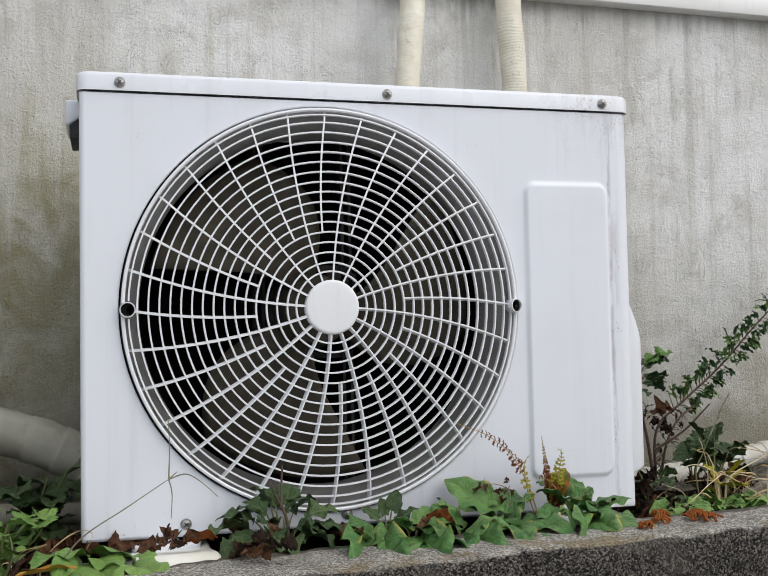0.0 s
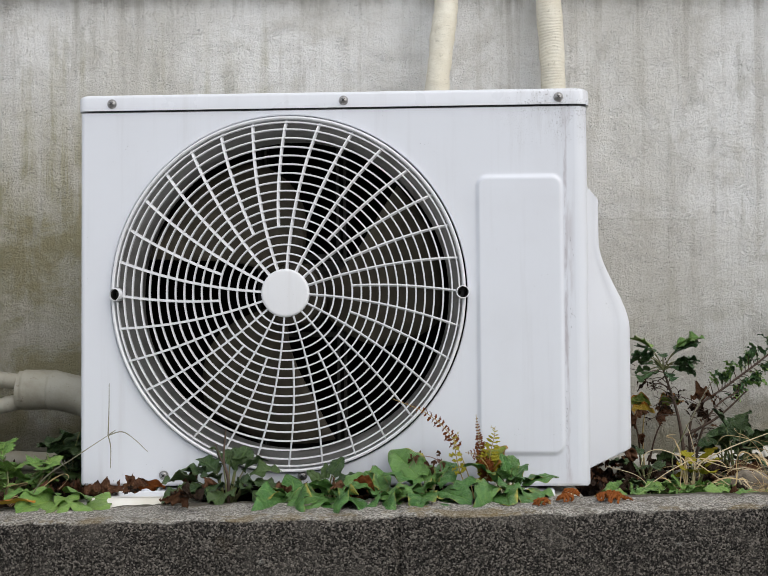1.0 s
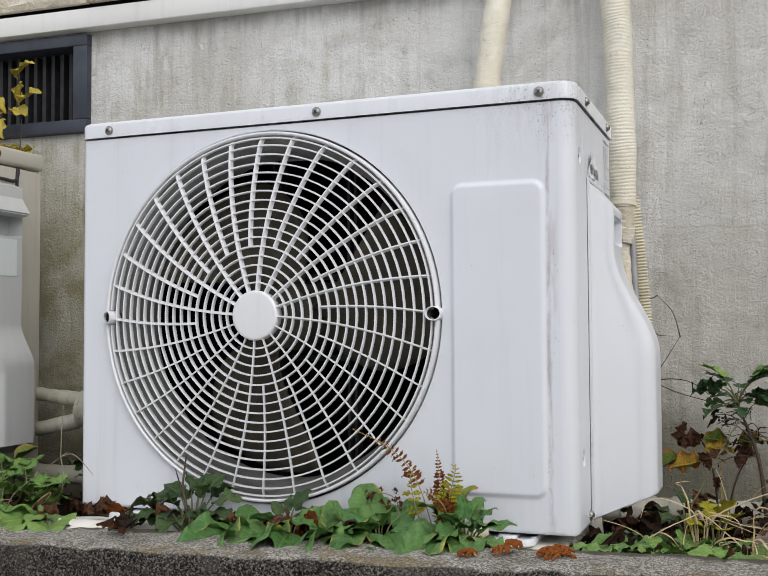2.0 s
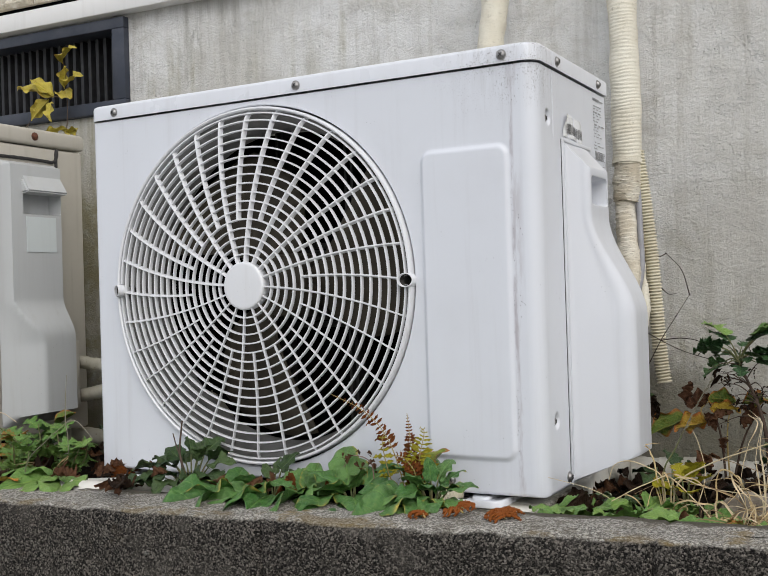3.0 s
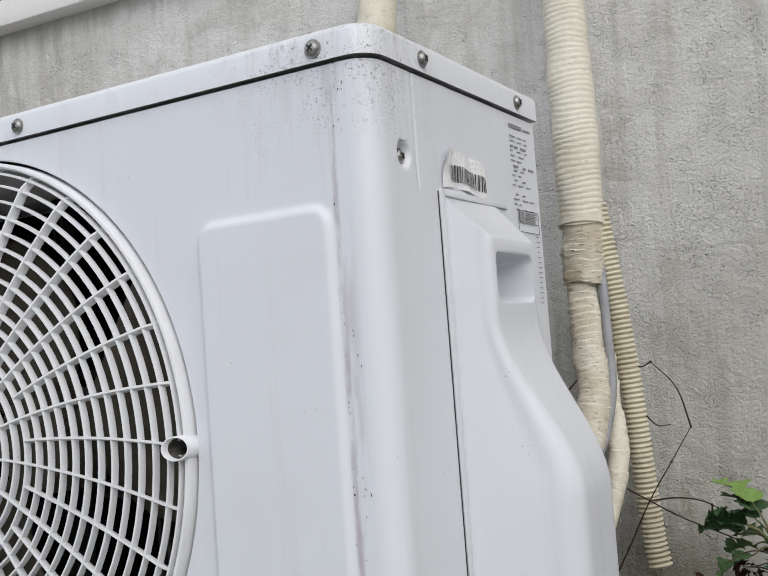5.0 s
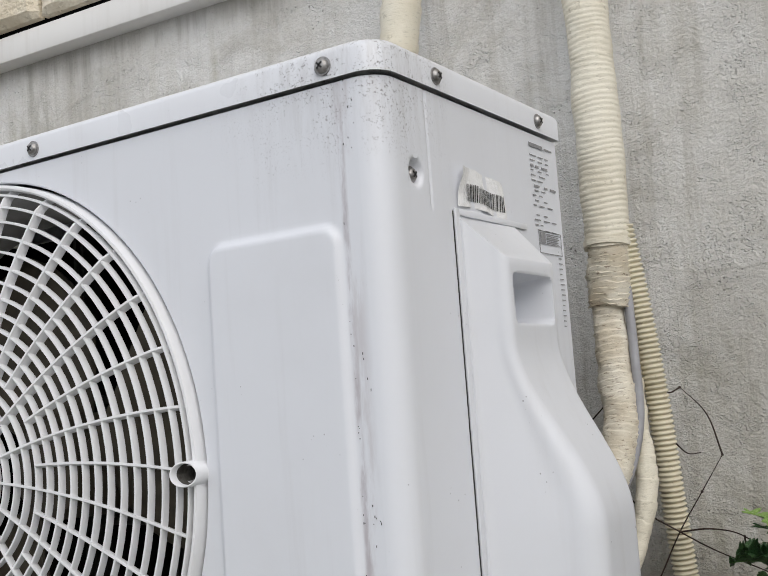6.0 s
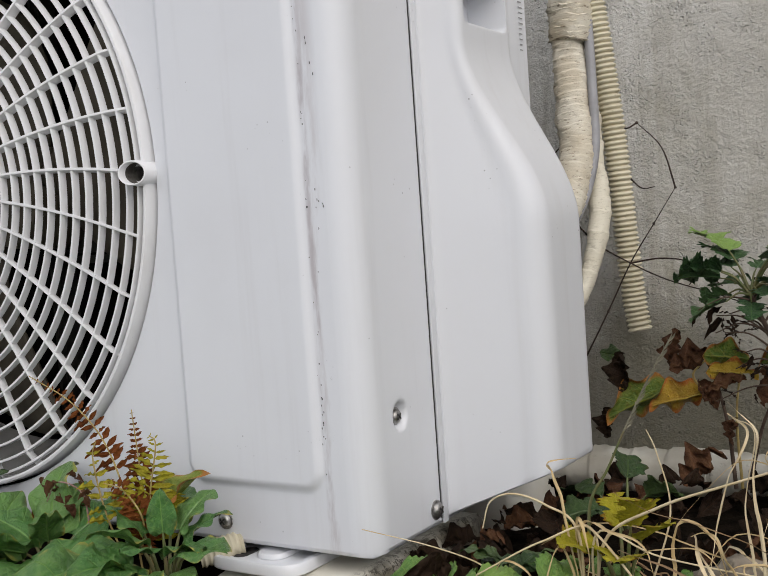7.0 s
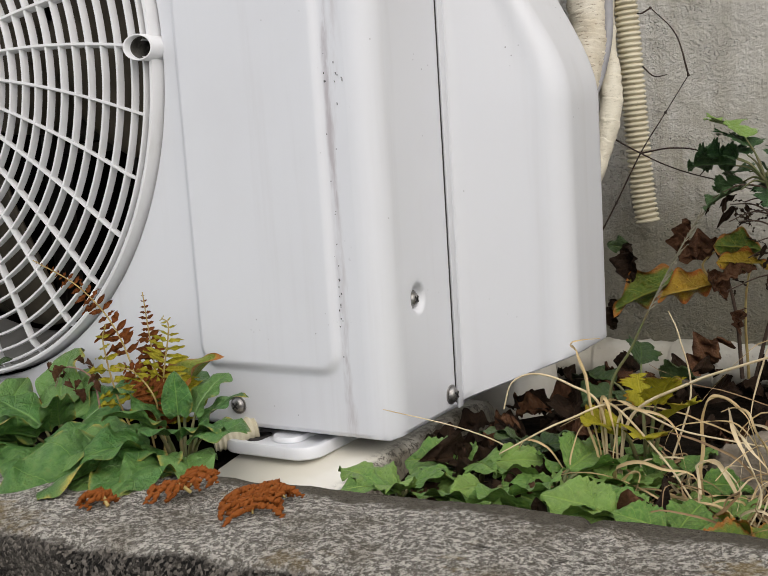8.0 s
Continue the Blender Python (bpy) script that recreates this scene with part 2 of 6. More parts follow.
def wall_material():
    k = Mat("weathered_render", 0.85, 0, 0.25)
    run = k.noise(1.0, 7, 0.66, k.scaled(42, 42, 2.2))
    fine = k.noise(1.0, 5, 0.65, k.scaled(190, 190, 7))
    patch = k.noise(4.2, 7, 0.66)
    blot = k.noise(11, 6, 0.68, None, 0.6)
    broad = k.noise(1.6, 3, 0.5)
    c = k.mix(k.step(patch, 0.36, 0.64), (0.775, 0.77, 0.75), (0.635, 0.618, 0.575))
    c = k.mix(k.math("MULTIPLY", k.step(blot, 0.52, 0.66), 0.30), c, (0.36, 0.335, 0.27))
    c = k.mix(k.math("MULTIPLY", k.step(run, 0.48, 0.68), 0.42), c, (0.40, 0.375, 0.32))
    c = k.mix(k.math("MULTIPLY", k.step(fine, 0.56, 0.76), 0.22), c, (0.70, 0.695, 0.68))
    # green-brown algae over the old machine's end of the wall, ragged at its rim
    far = k.step(k.math("ADD", k.xyz("X"), k.math("MULTIPLY", k.math("SUBTRACT", patch, 0.5), 0.5)), 0.30, -0.08)
    low = k.step(k.math("ADD", k.xyz("Z"), k.math("MULTIPLY", k.math("SUBTRACT", run, 0.5), 0.9)), 0.80, 0.48)
    algae = k.math("MULTIPLY", k.math("MULTIPLY", far, low), k.step(blot, 0.3, 0.6, 0.38, 0.84))
    c = k.mix(algae, c, (0.27, 0.24, 0.115))
    pale = k.math("MULTIPLY", k.step(k.noise(1.0, 6, 0.65, k.scaled(26, 26, 7)), 0.58, 0.68), 0.5)
    c = k.mix(pale, c, (0.43, 0.42, 0.375))
    # the flashing's soft shadow painted on below it, then dark stain runs
    flashing_shade = k.step(k.math("ADD", k.xyz("Z"), k.math("MULTIPLY", k.math("SUBTRACT", run, 0.5), 0.10)), 0.825, 0.868)
    c = k.mix(k.math("MULTIPLY", flashing_shade, 0.45), c, (0.20, 0.185, 0.155))
    drip = k.math("MULTIPLY", k.step(run, 0.50, 0.60), k.step(k.math("ADD", k.xyz("Z"), k.math("MULTIPLY", k.math("SUBTRACT", blot, 0.5), 0.5)), 0.70, 0.80))
    c = k.mix(k.math("MULTIPLY", k.math("MULTIPLY", drip, k.step(broad, 0.45, 0.62)), 0.7), c, (0.12, 0.11, 0.085))
    # darker and browner towards the wall foot, with a ragged upper edge
    low_band = k.step(k.math("ADD", k.xyz("Z"), k.math("MULTIPLY", k.math("SUBTRACT", patch, 0.5), 0.5)), 0.22, 0.09)
    c = k.mix(k.math("MULTIPLY", low_band, 0.72), c, (0.10, 0.088, 0.052))
    # an old patch beyond the pipes, its upper edge a ragged level line
    edge = k.math("ADD", k.xyz("Z"), k.math("MULTIPLY", k.math("SUBTRACT", blot, 0.5), 0.03))
    old = k.math("MULTIPLY", k.step(k.xyz("X"), 0.70, 0.73), k.math("MULTIPLY", k.step(edge, 0.486, 0.452), k.step(edge, 0.25, 0.40)))
    c = k.mix(k.math("MULTIPLY", k.math("MULTIPLY", old, k.step(k.xyz("X"), 1.05, 0.85)), 0.32), c, (0.33, 0.30, 0.24))
    foot = k.math("MULTIPLY", k.step(k.xyz("X"), 0.60, 0.70), k.step(k.math("ADD", k.xyz("Z"), k.math("MULTIPLY", k.math("SUBTRACT", patch, 0.5), 0.6)), 0.48, 0.16))
    c = k.mix(k.math("MULTIPLY", foot, k.step(blot, 0.35, 0.62, 0.28, 0.62)), c, (0.29, 0.265, 0.185))
    crack = k.math("MULTIPLY", k.step(k.xyz("X"), 0.70, 0.73), k.step(k.math("ABSOLUTE", k.math("SUBTRACT", edge, 0.471), 0), 0.0022, 0.0006))
    c = k.mix(k.math("MULTIPLY", k.math("MULTIPLY", crack, k.step(k.xyz("X"), 1.0, 0.85)), 0.22), c, (0.22, 0.20, 0.165))
    speck = k.math("MULTIPLY", k.step(k.noise(420, 3, 0.7), 0.60, 0.70), 0.32)
    c = k.mix(speck, c, (0.20, 0.19, 0.165))
    pit = k.math("MULTIPLY", k.step(k.cells(150), 0.2, 0.08), k.step(k.noise(16, 3), 0.5, 0.65))
    c = k.mix(k.math("MULTIPLY", pit, 0.6), c, (0.2, 0.19, 0.17))
    k.colour(c)
    h = k.math("ADD", k.noise(230, 5, 0.7), k.math("MULTIPLY", k.noise(70, 4), 0.9))
    h = k.math("SUBTRACT", h, k.math("MULTIPLY", pit, 0.6))
    grit = k.math("MULTIPLY", k.step(k.cells(430), 0.40, 0.12), k.step(k.noise(34, 4), 0.50, 0.60))
    h = k.math("ADD", h, k.math("MULTIPLY", grit, 0.85))
    h = k.math("ADD", h, k.math("MULTIPLY", fine, 0.35))
    k.bump(h, 0.95, 0.0034)
    return k.m


M_WALL = wall_material()


def kerb_material():
    k = Mat("weathered_kerb_concrete", 0.92, 0, 0.2)

    def grains(scale):
        g = k.n("ShaderNodeSeparateColor")
        k.l(k.cells(scale, None, "Color"), g.inputs[0])
        return g.outputs[0]

    worn, stain = k.noise(9, 7, 0.68), k.noise(22, 6, 0.7)
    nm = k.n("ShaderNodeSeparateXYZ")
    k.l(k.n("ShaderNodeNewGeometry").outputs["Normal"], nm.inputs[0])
    # Faces turned up take the pale mix, upright faces the dark one.
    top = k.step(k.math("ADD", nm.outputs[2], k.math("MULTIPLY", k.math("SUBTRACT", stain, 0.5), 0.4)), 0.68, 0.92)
    coarse, small = grains(620), grains(1300)
    salt = k.noise(330, 6, 0.85)
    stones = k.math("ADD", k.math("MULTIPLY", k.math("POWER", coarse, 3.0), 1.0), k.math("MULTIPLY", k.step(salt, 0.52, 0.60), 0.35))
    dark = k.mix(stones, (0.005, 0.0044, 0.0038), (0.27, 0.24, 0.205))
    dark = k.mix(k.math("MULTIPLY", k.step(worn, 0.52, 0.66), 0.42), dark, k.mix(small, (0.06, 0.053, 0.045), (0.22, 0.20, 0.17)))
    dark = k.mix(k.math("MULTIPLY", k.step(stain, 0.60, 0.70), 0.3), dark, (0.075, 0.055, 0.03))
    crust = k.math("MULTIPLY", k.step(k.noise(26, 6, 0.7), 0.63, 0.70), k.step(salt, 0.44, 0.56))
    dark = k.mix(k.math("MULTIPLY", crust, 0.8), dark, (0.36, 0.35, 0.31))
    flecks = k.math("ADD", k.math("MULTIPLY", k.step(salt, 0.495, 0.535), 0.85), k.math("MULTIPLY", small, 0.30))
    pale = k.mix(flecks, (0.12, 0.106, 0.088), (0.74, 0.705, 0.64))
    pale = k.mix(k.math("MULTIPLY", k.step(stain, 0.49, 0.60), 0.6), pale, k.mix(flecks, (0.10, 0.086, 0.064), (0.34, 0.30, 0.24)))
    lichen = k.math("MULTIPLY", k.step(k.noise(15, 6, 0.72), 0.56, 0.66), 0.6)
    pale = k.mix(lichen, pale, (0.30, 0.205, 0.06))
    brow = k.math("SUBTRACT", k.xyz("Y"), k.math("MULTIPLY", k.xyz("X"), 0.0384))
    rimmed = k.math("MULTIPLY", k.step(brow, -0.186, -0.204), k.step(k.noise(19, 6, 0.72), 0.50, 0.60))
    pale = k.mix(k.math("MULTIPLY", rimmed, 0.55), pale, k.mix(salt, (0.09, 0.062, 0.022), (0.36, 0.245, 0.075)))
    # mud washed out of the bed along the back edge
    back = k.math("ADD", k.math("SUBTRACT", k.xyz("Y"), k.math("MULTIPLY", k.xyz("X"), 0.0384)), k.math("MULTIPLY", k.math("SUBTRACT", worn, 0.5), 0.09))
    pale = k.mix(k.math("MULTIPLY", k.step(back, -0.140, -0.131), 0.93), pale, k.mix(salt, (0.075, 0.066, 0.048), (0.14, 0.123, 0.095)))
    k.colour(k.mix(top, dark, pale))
    h = k.math("ADD", k.math("MULTIPLY", k.cells(620), -1.0), k.math("MULTIPLY", k.noise(260, 6, 0.8), 1.6))
    k.bump(h, 1.0, 0.0024)
    return k.m


M_KERB = kerb_material()
M_SOIL = plain("dark_humus_soil", (0.007, 0.0055, 0.004), (0.022, 0.016, 0.011), 60, 0.95, 0, 1.0, 0.006, 0.05)
M_ROAD = plain("pale_bounce_ground", (0.20, 0.197, 0.19), (0.28, 0.275, 0.265), 8, 0.9, 0, 0.8, 0.003)
M_STONE = plain("rough_grey_stone", (0.12, 0.098, 0.072), (0.30, 0.255, 0.20), 45, 0.9, 0, 1.0, 0.004)


def tape_material(name, a, b, dark, cracks=0.0):
    k = Mat(name, 0.55)
    f = k.noise(26, 5, 0.6)
    c = k.mix(k.step(f, 0.35, 0.7), a, b)
    c = k.mix(k.math("MULTIPLY", k.step(k.noise(90, 5, 0.7), 0.60, 0.72), 0.6), c, dark)
    wrap = k.noise(1.0, 5, 0.7, k.scaled(130, 130, 650), 0.4)
    c = k.mix(k.math("MULTIPLY", k.step(wrap, 0.56, 0.66), cracks), c, tuple(x * 0.8 for x in dark))
    k.colour(c).bump(k.math("ADD", k.noise(140, 4), k.math("MULTIPLY", wrap, -1.2 if cracks else 0.0)), 0.45, 0.0012)
    return k.m


M_TAPE = tape_material("cream_vinyl_tape", (0.74, 0.70, 0.585), (0.65, 0.60, 0.48), (0.30, 0.26, 0.18), 0.35)
M_TAPE_OLD = tape_material("dirty_vinyl_tape", (0.42, 0.40, 0.33), (0.34, 0.31, 0.24), (0.15, 0.12, 0.08))
M_TAPE_BAND = tape_material("brittle_white_tape", (0.72, 0.68, 0.58), (0.58, 0.51, 0.39), (0.20, 0.13, 0.07), 0.75)
M_HOSE = tape_material("cream_corrugated_plastic", (0.64, 0.59, 0.45), (0.55, 0.50, 0.37), (0.26, 0.2, 0.11))
M_PVC = tape_material("dirty_white_pvc", (0.60, 0.58, 0.52), (0.48, 0.45, 0.38), (0.14, 0.12, 0.08))
M_CABLE = plain("grey_cable_sheath", (0.33, 0.33, 0.35), (0.25, 0.25, 0.26), 40, 0.45)


def siding_material():
    k = Mat("cream_split_stone_siding", 0.85, 0, 0.25)
    c = k.mix(k.step(k.noise(30, 6, 0.65), 0.35, 0.68), (0.80, 0.75, 0.64), (0.62, 0.545, 0.42))
    c = k.mix(k.math("MULTIPLY", k.chance(), 0.45), c, (0.70, 0.60, 0.43))
    c = k.mix(k.math("MULTIPLY", k.step(k.noise(75, 5, 0.7), 0.58, 0.68), 0.5), c, (0.42, 0.35, 0.25))
    k.colour(c).bump(k.math("ADD", k.noise(45, 5, 0.65), k.math("MULTIPLY", k.noise(160, 4), 0.5)), 1.0, 0.008)
    return k.m


M_SIDING = siding_material()


def foot_material():
    k = Mat("mildewed_white_plastic", 0.38)
    c = k.mix(k.step(k.noise(14, 4), 0.35, 0.7), (0.78, 0.76, 0.70), (0.66, 0.63, 0.54))
    # Soiling on the flank, its colour darkened further for the shade there.
    soiled_and_shaded = k.math("MULTIPLY", k.step(k.math("ADD", k.xyz("X"), k.math("MULTIPLY", k.math("SUBTRACT", k.noise(40, 4), 0.5), 0.02)), 0.640, 0.652), k.step(k.xyz("Y"), 0.24, 0.20))
    c = k.mix(k.math("MULTIPLY", soiled_and_shaded, 0.85), c, (0.125, 0.105, 0.068))
    black = k.math("MULTIPLY", k.step(k.noise(200, 6, 0.8), 0.48, 0.56), k.math("MULTIPLY", k.step(k.xyz("X"), 0.634, 0.650), k.step(k.xyz("Y"), 0.24, 0.20)))
    k.colour(k.mix(black, c, (0.07, 0.06, 0.045)))
    return k.m


M_FOOT = foot_material()

# ---- the setting ----
WALL = 0.392
KERB_FRONT, KERB_BACK, KERB_TOP = -0.227, -0.114, 0.0885
SOIL = 0.062


def street_box(name, u0, u1, v0, v1, z0, z1, material, parent=None, label="", bevel=0.0):
    bm = box(bmesh.new(), u0, u1, v0, v1, z0, z1, bevel)
    for v in bm.verts:
        v.co = street(v.co.x, v.co.y, v.co.z)
    return part(name, bm, material, parent, label, 30)


def build_setting():
    w = WALL
    win = (-1.05, -0.260, 0.680, 0.858)
    wall = bmesh.new()
    for a in ((-6, win[0], -0.4, 0.9), (win[1], 6, -0.4, 0.9), (win[0], win[1], -0.4, win[2]), (win[0], win[1], win[3], 0.9)):
        box(wall, a[0], a[1], w, w + 0.15, a[2], a[3])
    bmesh.ops.remove_doubles(wall, verts=wall.verts[:], dist=0.0001)
    for v in wall.verts:
        v.co = street(v.co.x, v.co.y, v.co.z)
    tagged(part("wall_north", wall, M_WALL), "weathered grey rendered foundation wall with green-brown streaks", "wall", kind="structure")
    # Near-black panel stands in for the unlit space behind the window.
    street_box("shade_backing", win[0] - 0.05, win[1] + 0.05, w + 0.15, w + 0.17, win[2] - 0.05, 0.9, M_VOID, bpy.data.objects["wall_north"])

    trim = street_box("trim", -6, 6, w - 0.027, w + 0.05, 0.8635, 0.8995, M_TRIM, None, "", 0.003)
    tagged(trim, "white painted metal flashing under the stone siding", "flashing", kind="structure")

    upper = thing("wall_upper", street(0, w, 0.91), "cream split-stone siding above the flashing", "wall", kind="structure")
    # Near-black panel gives the shade in the gap below the stones.
    street_box("shade_backing", -6, 6, w + 0.05, w + 0.16, 0.890, 1.10, M_VOID, upper)
    street_box("core", -6, 6, w - 0.012, w + 0.16, 1.10, 3.2, M_SIDING, upper)
    rng = random.Random(4)
    for row in range(4):
        u = -1.6 - rng.random() * 0.1
        while u < 1.6:
            wide = rng.uniform(0.10, 0.24)
            z0, z1 = 0.909 + row * 0.047, 0.909 + row * 0.047 + 0.0435
            out, off = rng.uniform(0.004, 0.018), Vector((rng.random() * 50, rng.random() * 50, 0))
            nu, nz = max(6, round(wide / 0.012)), 5
            vs, fs = [], []
            for b in range(nz + 1):
                for a in range(nu + 1):
                    fu, fz = a / nu, b / nz
                    rim = min(1.0, 5 * min(fu * wide, (1 - fu) * wide) / 0.02, 5 * min(fz, 1 - fz))
                    q = Vector((fu * wide * 40, fz * 2.0, 0)) + off
                    face = -out * (0.35 + 0.65 * rim) - 0.007 * rim * (noise.noise(q * 0.6) + 0.5 * noise.noise(q * 1.7))
                    vs.append(street(u + fu * (wide - 0.005), w - 0.022 + face, z0 + fz * (z1 - z0)))
            m, base = nu + 1, len(vs)
            fs += [(b * m + a, b * m + a + 1, (b + 1) * m + a + 1, (b + 1) * m + a) for b in range(nz) for a in range(nu)]
            rim_loop = [a for a in range(m)] + [b * m + nu for b in range(1, nz + 1)] + [nz * m + a for a in range(nu - 1, -1, -1)] + [b * m for b in range(nz - 1, 0, -1)]
            for a in rim_loop:
                q = vs[a]
                vs.append(q + street(0, 0.010, 0))
            fs += [(rim_loop[a], base + a, base + (a + 1) % len(rim_loop), rim_loop[(a + 1) % len(rim_loop)]) for a in range(len(rim_loop))]
            pydata("stone", vs, fs, M_SIDING, upper, "", 25)
            u += wide

    window = thing("window_1", street(-0.68, w, win[2]), "dark blue aluminium vent window with black upright louvres", "window", kind="structure")
    f = 0.030
    u0, u1, z0, z1 = win
    for n, a in (("window_frame", (u0, u1, z0, z0 + f * 0.8)), ("window_frame", (u0, u1, z1 - f * 0.7, z1)),
                 ("window_frame", (u0, u0 + f, z0 + f * 0.8, z1 - f * 0.7)), ("window_frame", (u1 - f, u1, z0 + f * 0.8, z1 - f * 0.7))):
        street_box(n, a[0], a[1], w - 0.014, w + 0.05, a[2], a[3], M_FRAME, window, "", 0.002)
    street_box("screen", u0 + f, u1 - f, w + 0.075, w + 0.078, z0 + f * 0.8, z1 - f * 0.7, M_MESH, window, "dark insect mesh")
    u = u0 + f + 0.01
    while u < u1 - f - 0.008:
        street_box("slat", u, u + 0.0075, w + 0.028, w + 0.07, z0 + f * 0.8, z1 - f * 0.7, M_SLAT, window)
        u += 0.0195

    # the planting strip, lower than the kerb, and the road in front
    rng_noise = lambda u, v: 0.012 * noise.noise((u * 9, v * 9, 0)) + 0.006 * noise.noise((u * 31, v * 31, 3))
    soil = sheet(span(-6, -0.7, 0.25) + span(-0.68, 1.4, 0.02) + span(1.5, 6, 0.25), span(KERB_BACK - 0.01, WALL + 0.02, 0.02),
                 lambda u, v: street(u, v, SOIL + rng_noise(u, v) - 0.03 * ramp01(0.14, 0.26, v)), "ground", M_SOIL)
    tagged(soil, "dark bare soil strip between kerb and wall", "soil", kind="structure")
    # Ground out of view, kept pale so it bounces light onto the machine.
    road = bmesh.new()
    box(road, -400, 400, -400, KERB_FRONT + 0.02, -0.3, -0.07)
    for v in road.verts:
        v.co = street(v.co.x, v.co.y, v.co.z)
    tagged(part("road", road, M_ROAD), "unseen road surface below the kerb, pale to bounce light up", "road", kind="structure")

    # kerb stones, each with worn arrises
    kerb = thing("kerb", street(0.4, -0.16, -0.07), "dark weathered concrete kerb with pale lichen-spotted top", "kerb", kind="structure")
    joint, length = 0.412, 0.399
    for i in range(-16, 15):
        a, b = joint + i * length, joint + (i + 1) * length
        near = -2 <= i <= 1
        st = 0.006 if near else 0.03
        us = [a, a + 0.0012, a + 0.0028] + span(a + 0.005, b - 0.005, st) + [b - 0.0028, b - 0.0012, b]
        ring = [(KERB_FRONT, z) for z in span(-0.12, KERB_TOP - 0.011, st * 1.5)]
        ring += [(KERB_FRONT + 0.011 * (1 - math.cos(t)), KERB_TOP - 0.011 + 0.011 * math.sin(t)) for t in (0.4, 0.8, 1.2, 1.57)]
        ring += [(v, KERB_TOP) for v in span(KERB_FRONT + 0.011, KERB_BACK - 0.008, st)[1:]]
        ring += [(KERB_BACK - 0.003, KERB_TOP - 0.003), (KERB_BACK, KERB_TOP - 0.01), (KERB_BACK, -0.12)]
        verts, faces = [], []
        for u in us:
            edge = min(u - a, b - u)
            pull = 0.0052 * max(0.0, 1 - edge / 0.006) ** 1.5
            for v, z in ring:
                p = Vector((u * 60, v * 60, z * 60))
                d = 0.0016 * noise.noise(p) + 0.0022 * noise.noise(p * 0.25)
                cu = 0.5 * (KERB_FRONT + KERB_BACK)
                s = 1 if v < cu else -1
                rim = ramp01(0.03, 0.0, math.hypot(v - KERB_FRONT, z - KERB_TOP))
                chip = 0.006 * rim * max(0.0, noise.noise(p * 0.5) - 0.1)
                verts.append(street(u, v + (0.017 * ramp01(0.45, 0.95, u) if v < cu else 0.0) + s * (pull + chip) + d * (1 if z < KERB_TOP - 0.012 else 0), z + 0.013 * u + (d - 0.30 * pull - chip) * (1 if z > KERB_TOP - 0.014 else 0)))
        n = len(ring)
        faces = [(i0 * n + j, (i0 + 1) * n + j, (i0 + 1) * n + j + 1, i0 * n + j + 1) for i0 in range(len(us) - 1) for j in range(n - 1)]
        faces += [tuple(range(n))[::-1], tuple((len(us) - 1) * n + j for j in range(n))]
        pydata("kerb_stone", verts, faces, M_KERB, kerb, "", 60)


build_setting()


# ---- the air conditioner's outdoor unit ----
W, DEEP, Z0, Z1, TOP = 0.660, 0.268, 0.091, 0.577, 0.6005
RND = 0.018
FAN = (0.272, 0.339)
RIM = 0.231
ALONG_Y = (0, -1, 0)


def screw(at, axis, parent, radius=0.0058, material=None, name="screw"):
    a = Vector(axis)
    bm = lathe(bmesh.new(), [(radius * 1.25, 0), (radius * 1.25, radius * 0.18), (radius, radius * 0.2), (radius * 0.93, radius * 0.55), (radius * 0.6, radius * 0.8), (0.0001, radius * 0.86)], at, axis, 20)
    ob = part(name, bm, material or M_STEEL, parent, "", 50)
    if material:
        return ob
    u = a.orthogonal().normalized()
    w = a.cross(u)
    slot = bmesh.new()
    for p, q in ((u, w), (w, u)):
        c = Vector(at) + a * radius * 0.83
        vs = [slot.verts.new(c + p * sp * radius * 0.55 + q * sq * radius * 0.11 + a * h) for h in (-radius * 0.3, radius * 0.08) for sp, sq in ((-1, -1), (1, -1), (1, 1), (-1, 1))]
        for f in ((0, 1, 2, 3), (4, 5, 6, 7), (0, 1, 5, 4), (1, 2, 6, 5), (2, 3, 7, 6), (3, 0, 4, 7)):
            slot.faces.new([vs[i] for i in f])
    part("cross_slot", slot, M_SLOT, ob)
    return ob


def rounded_rect_distance(x, z, x0, x1, z0, z1, r):
    dx, dz = abs(x - (x0 + x1) / 2) - (x1 - x0) / 2 + r, abs(z - (z0 + z1) / 2) - (z1 - z0) / 2 + r
    return math.hypot(max(dx, 0), max(dz, 0)) + min(max(dx, dz), 0) - r


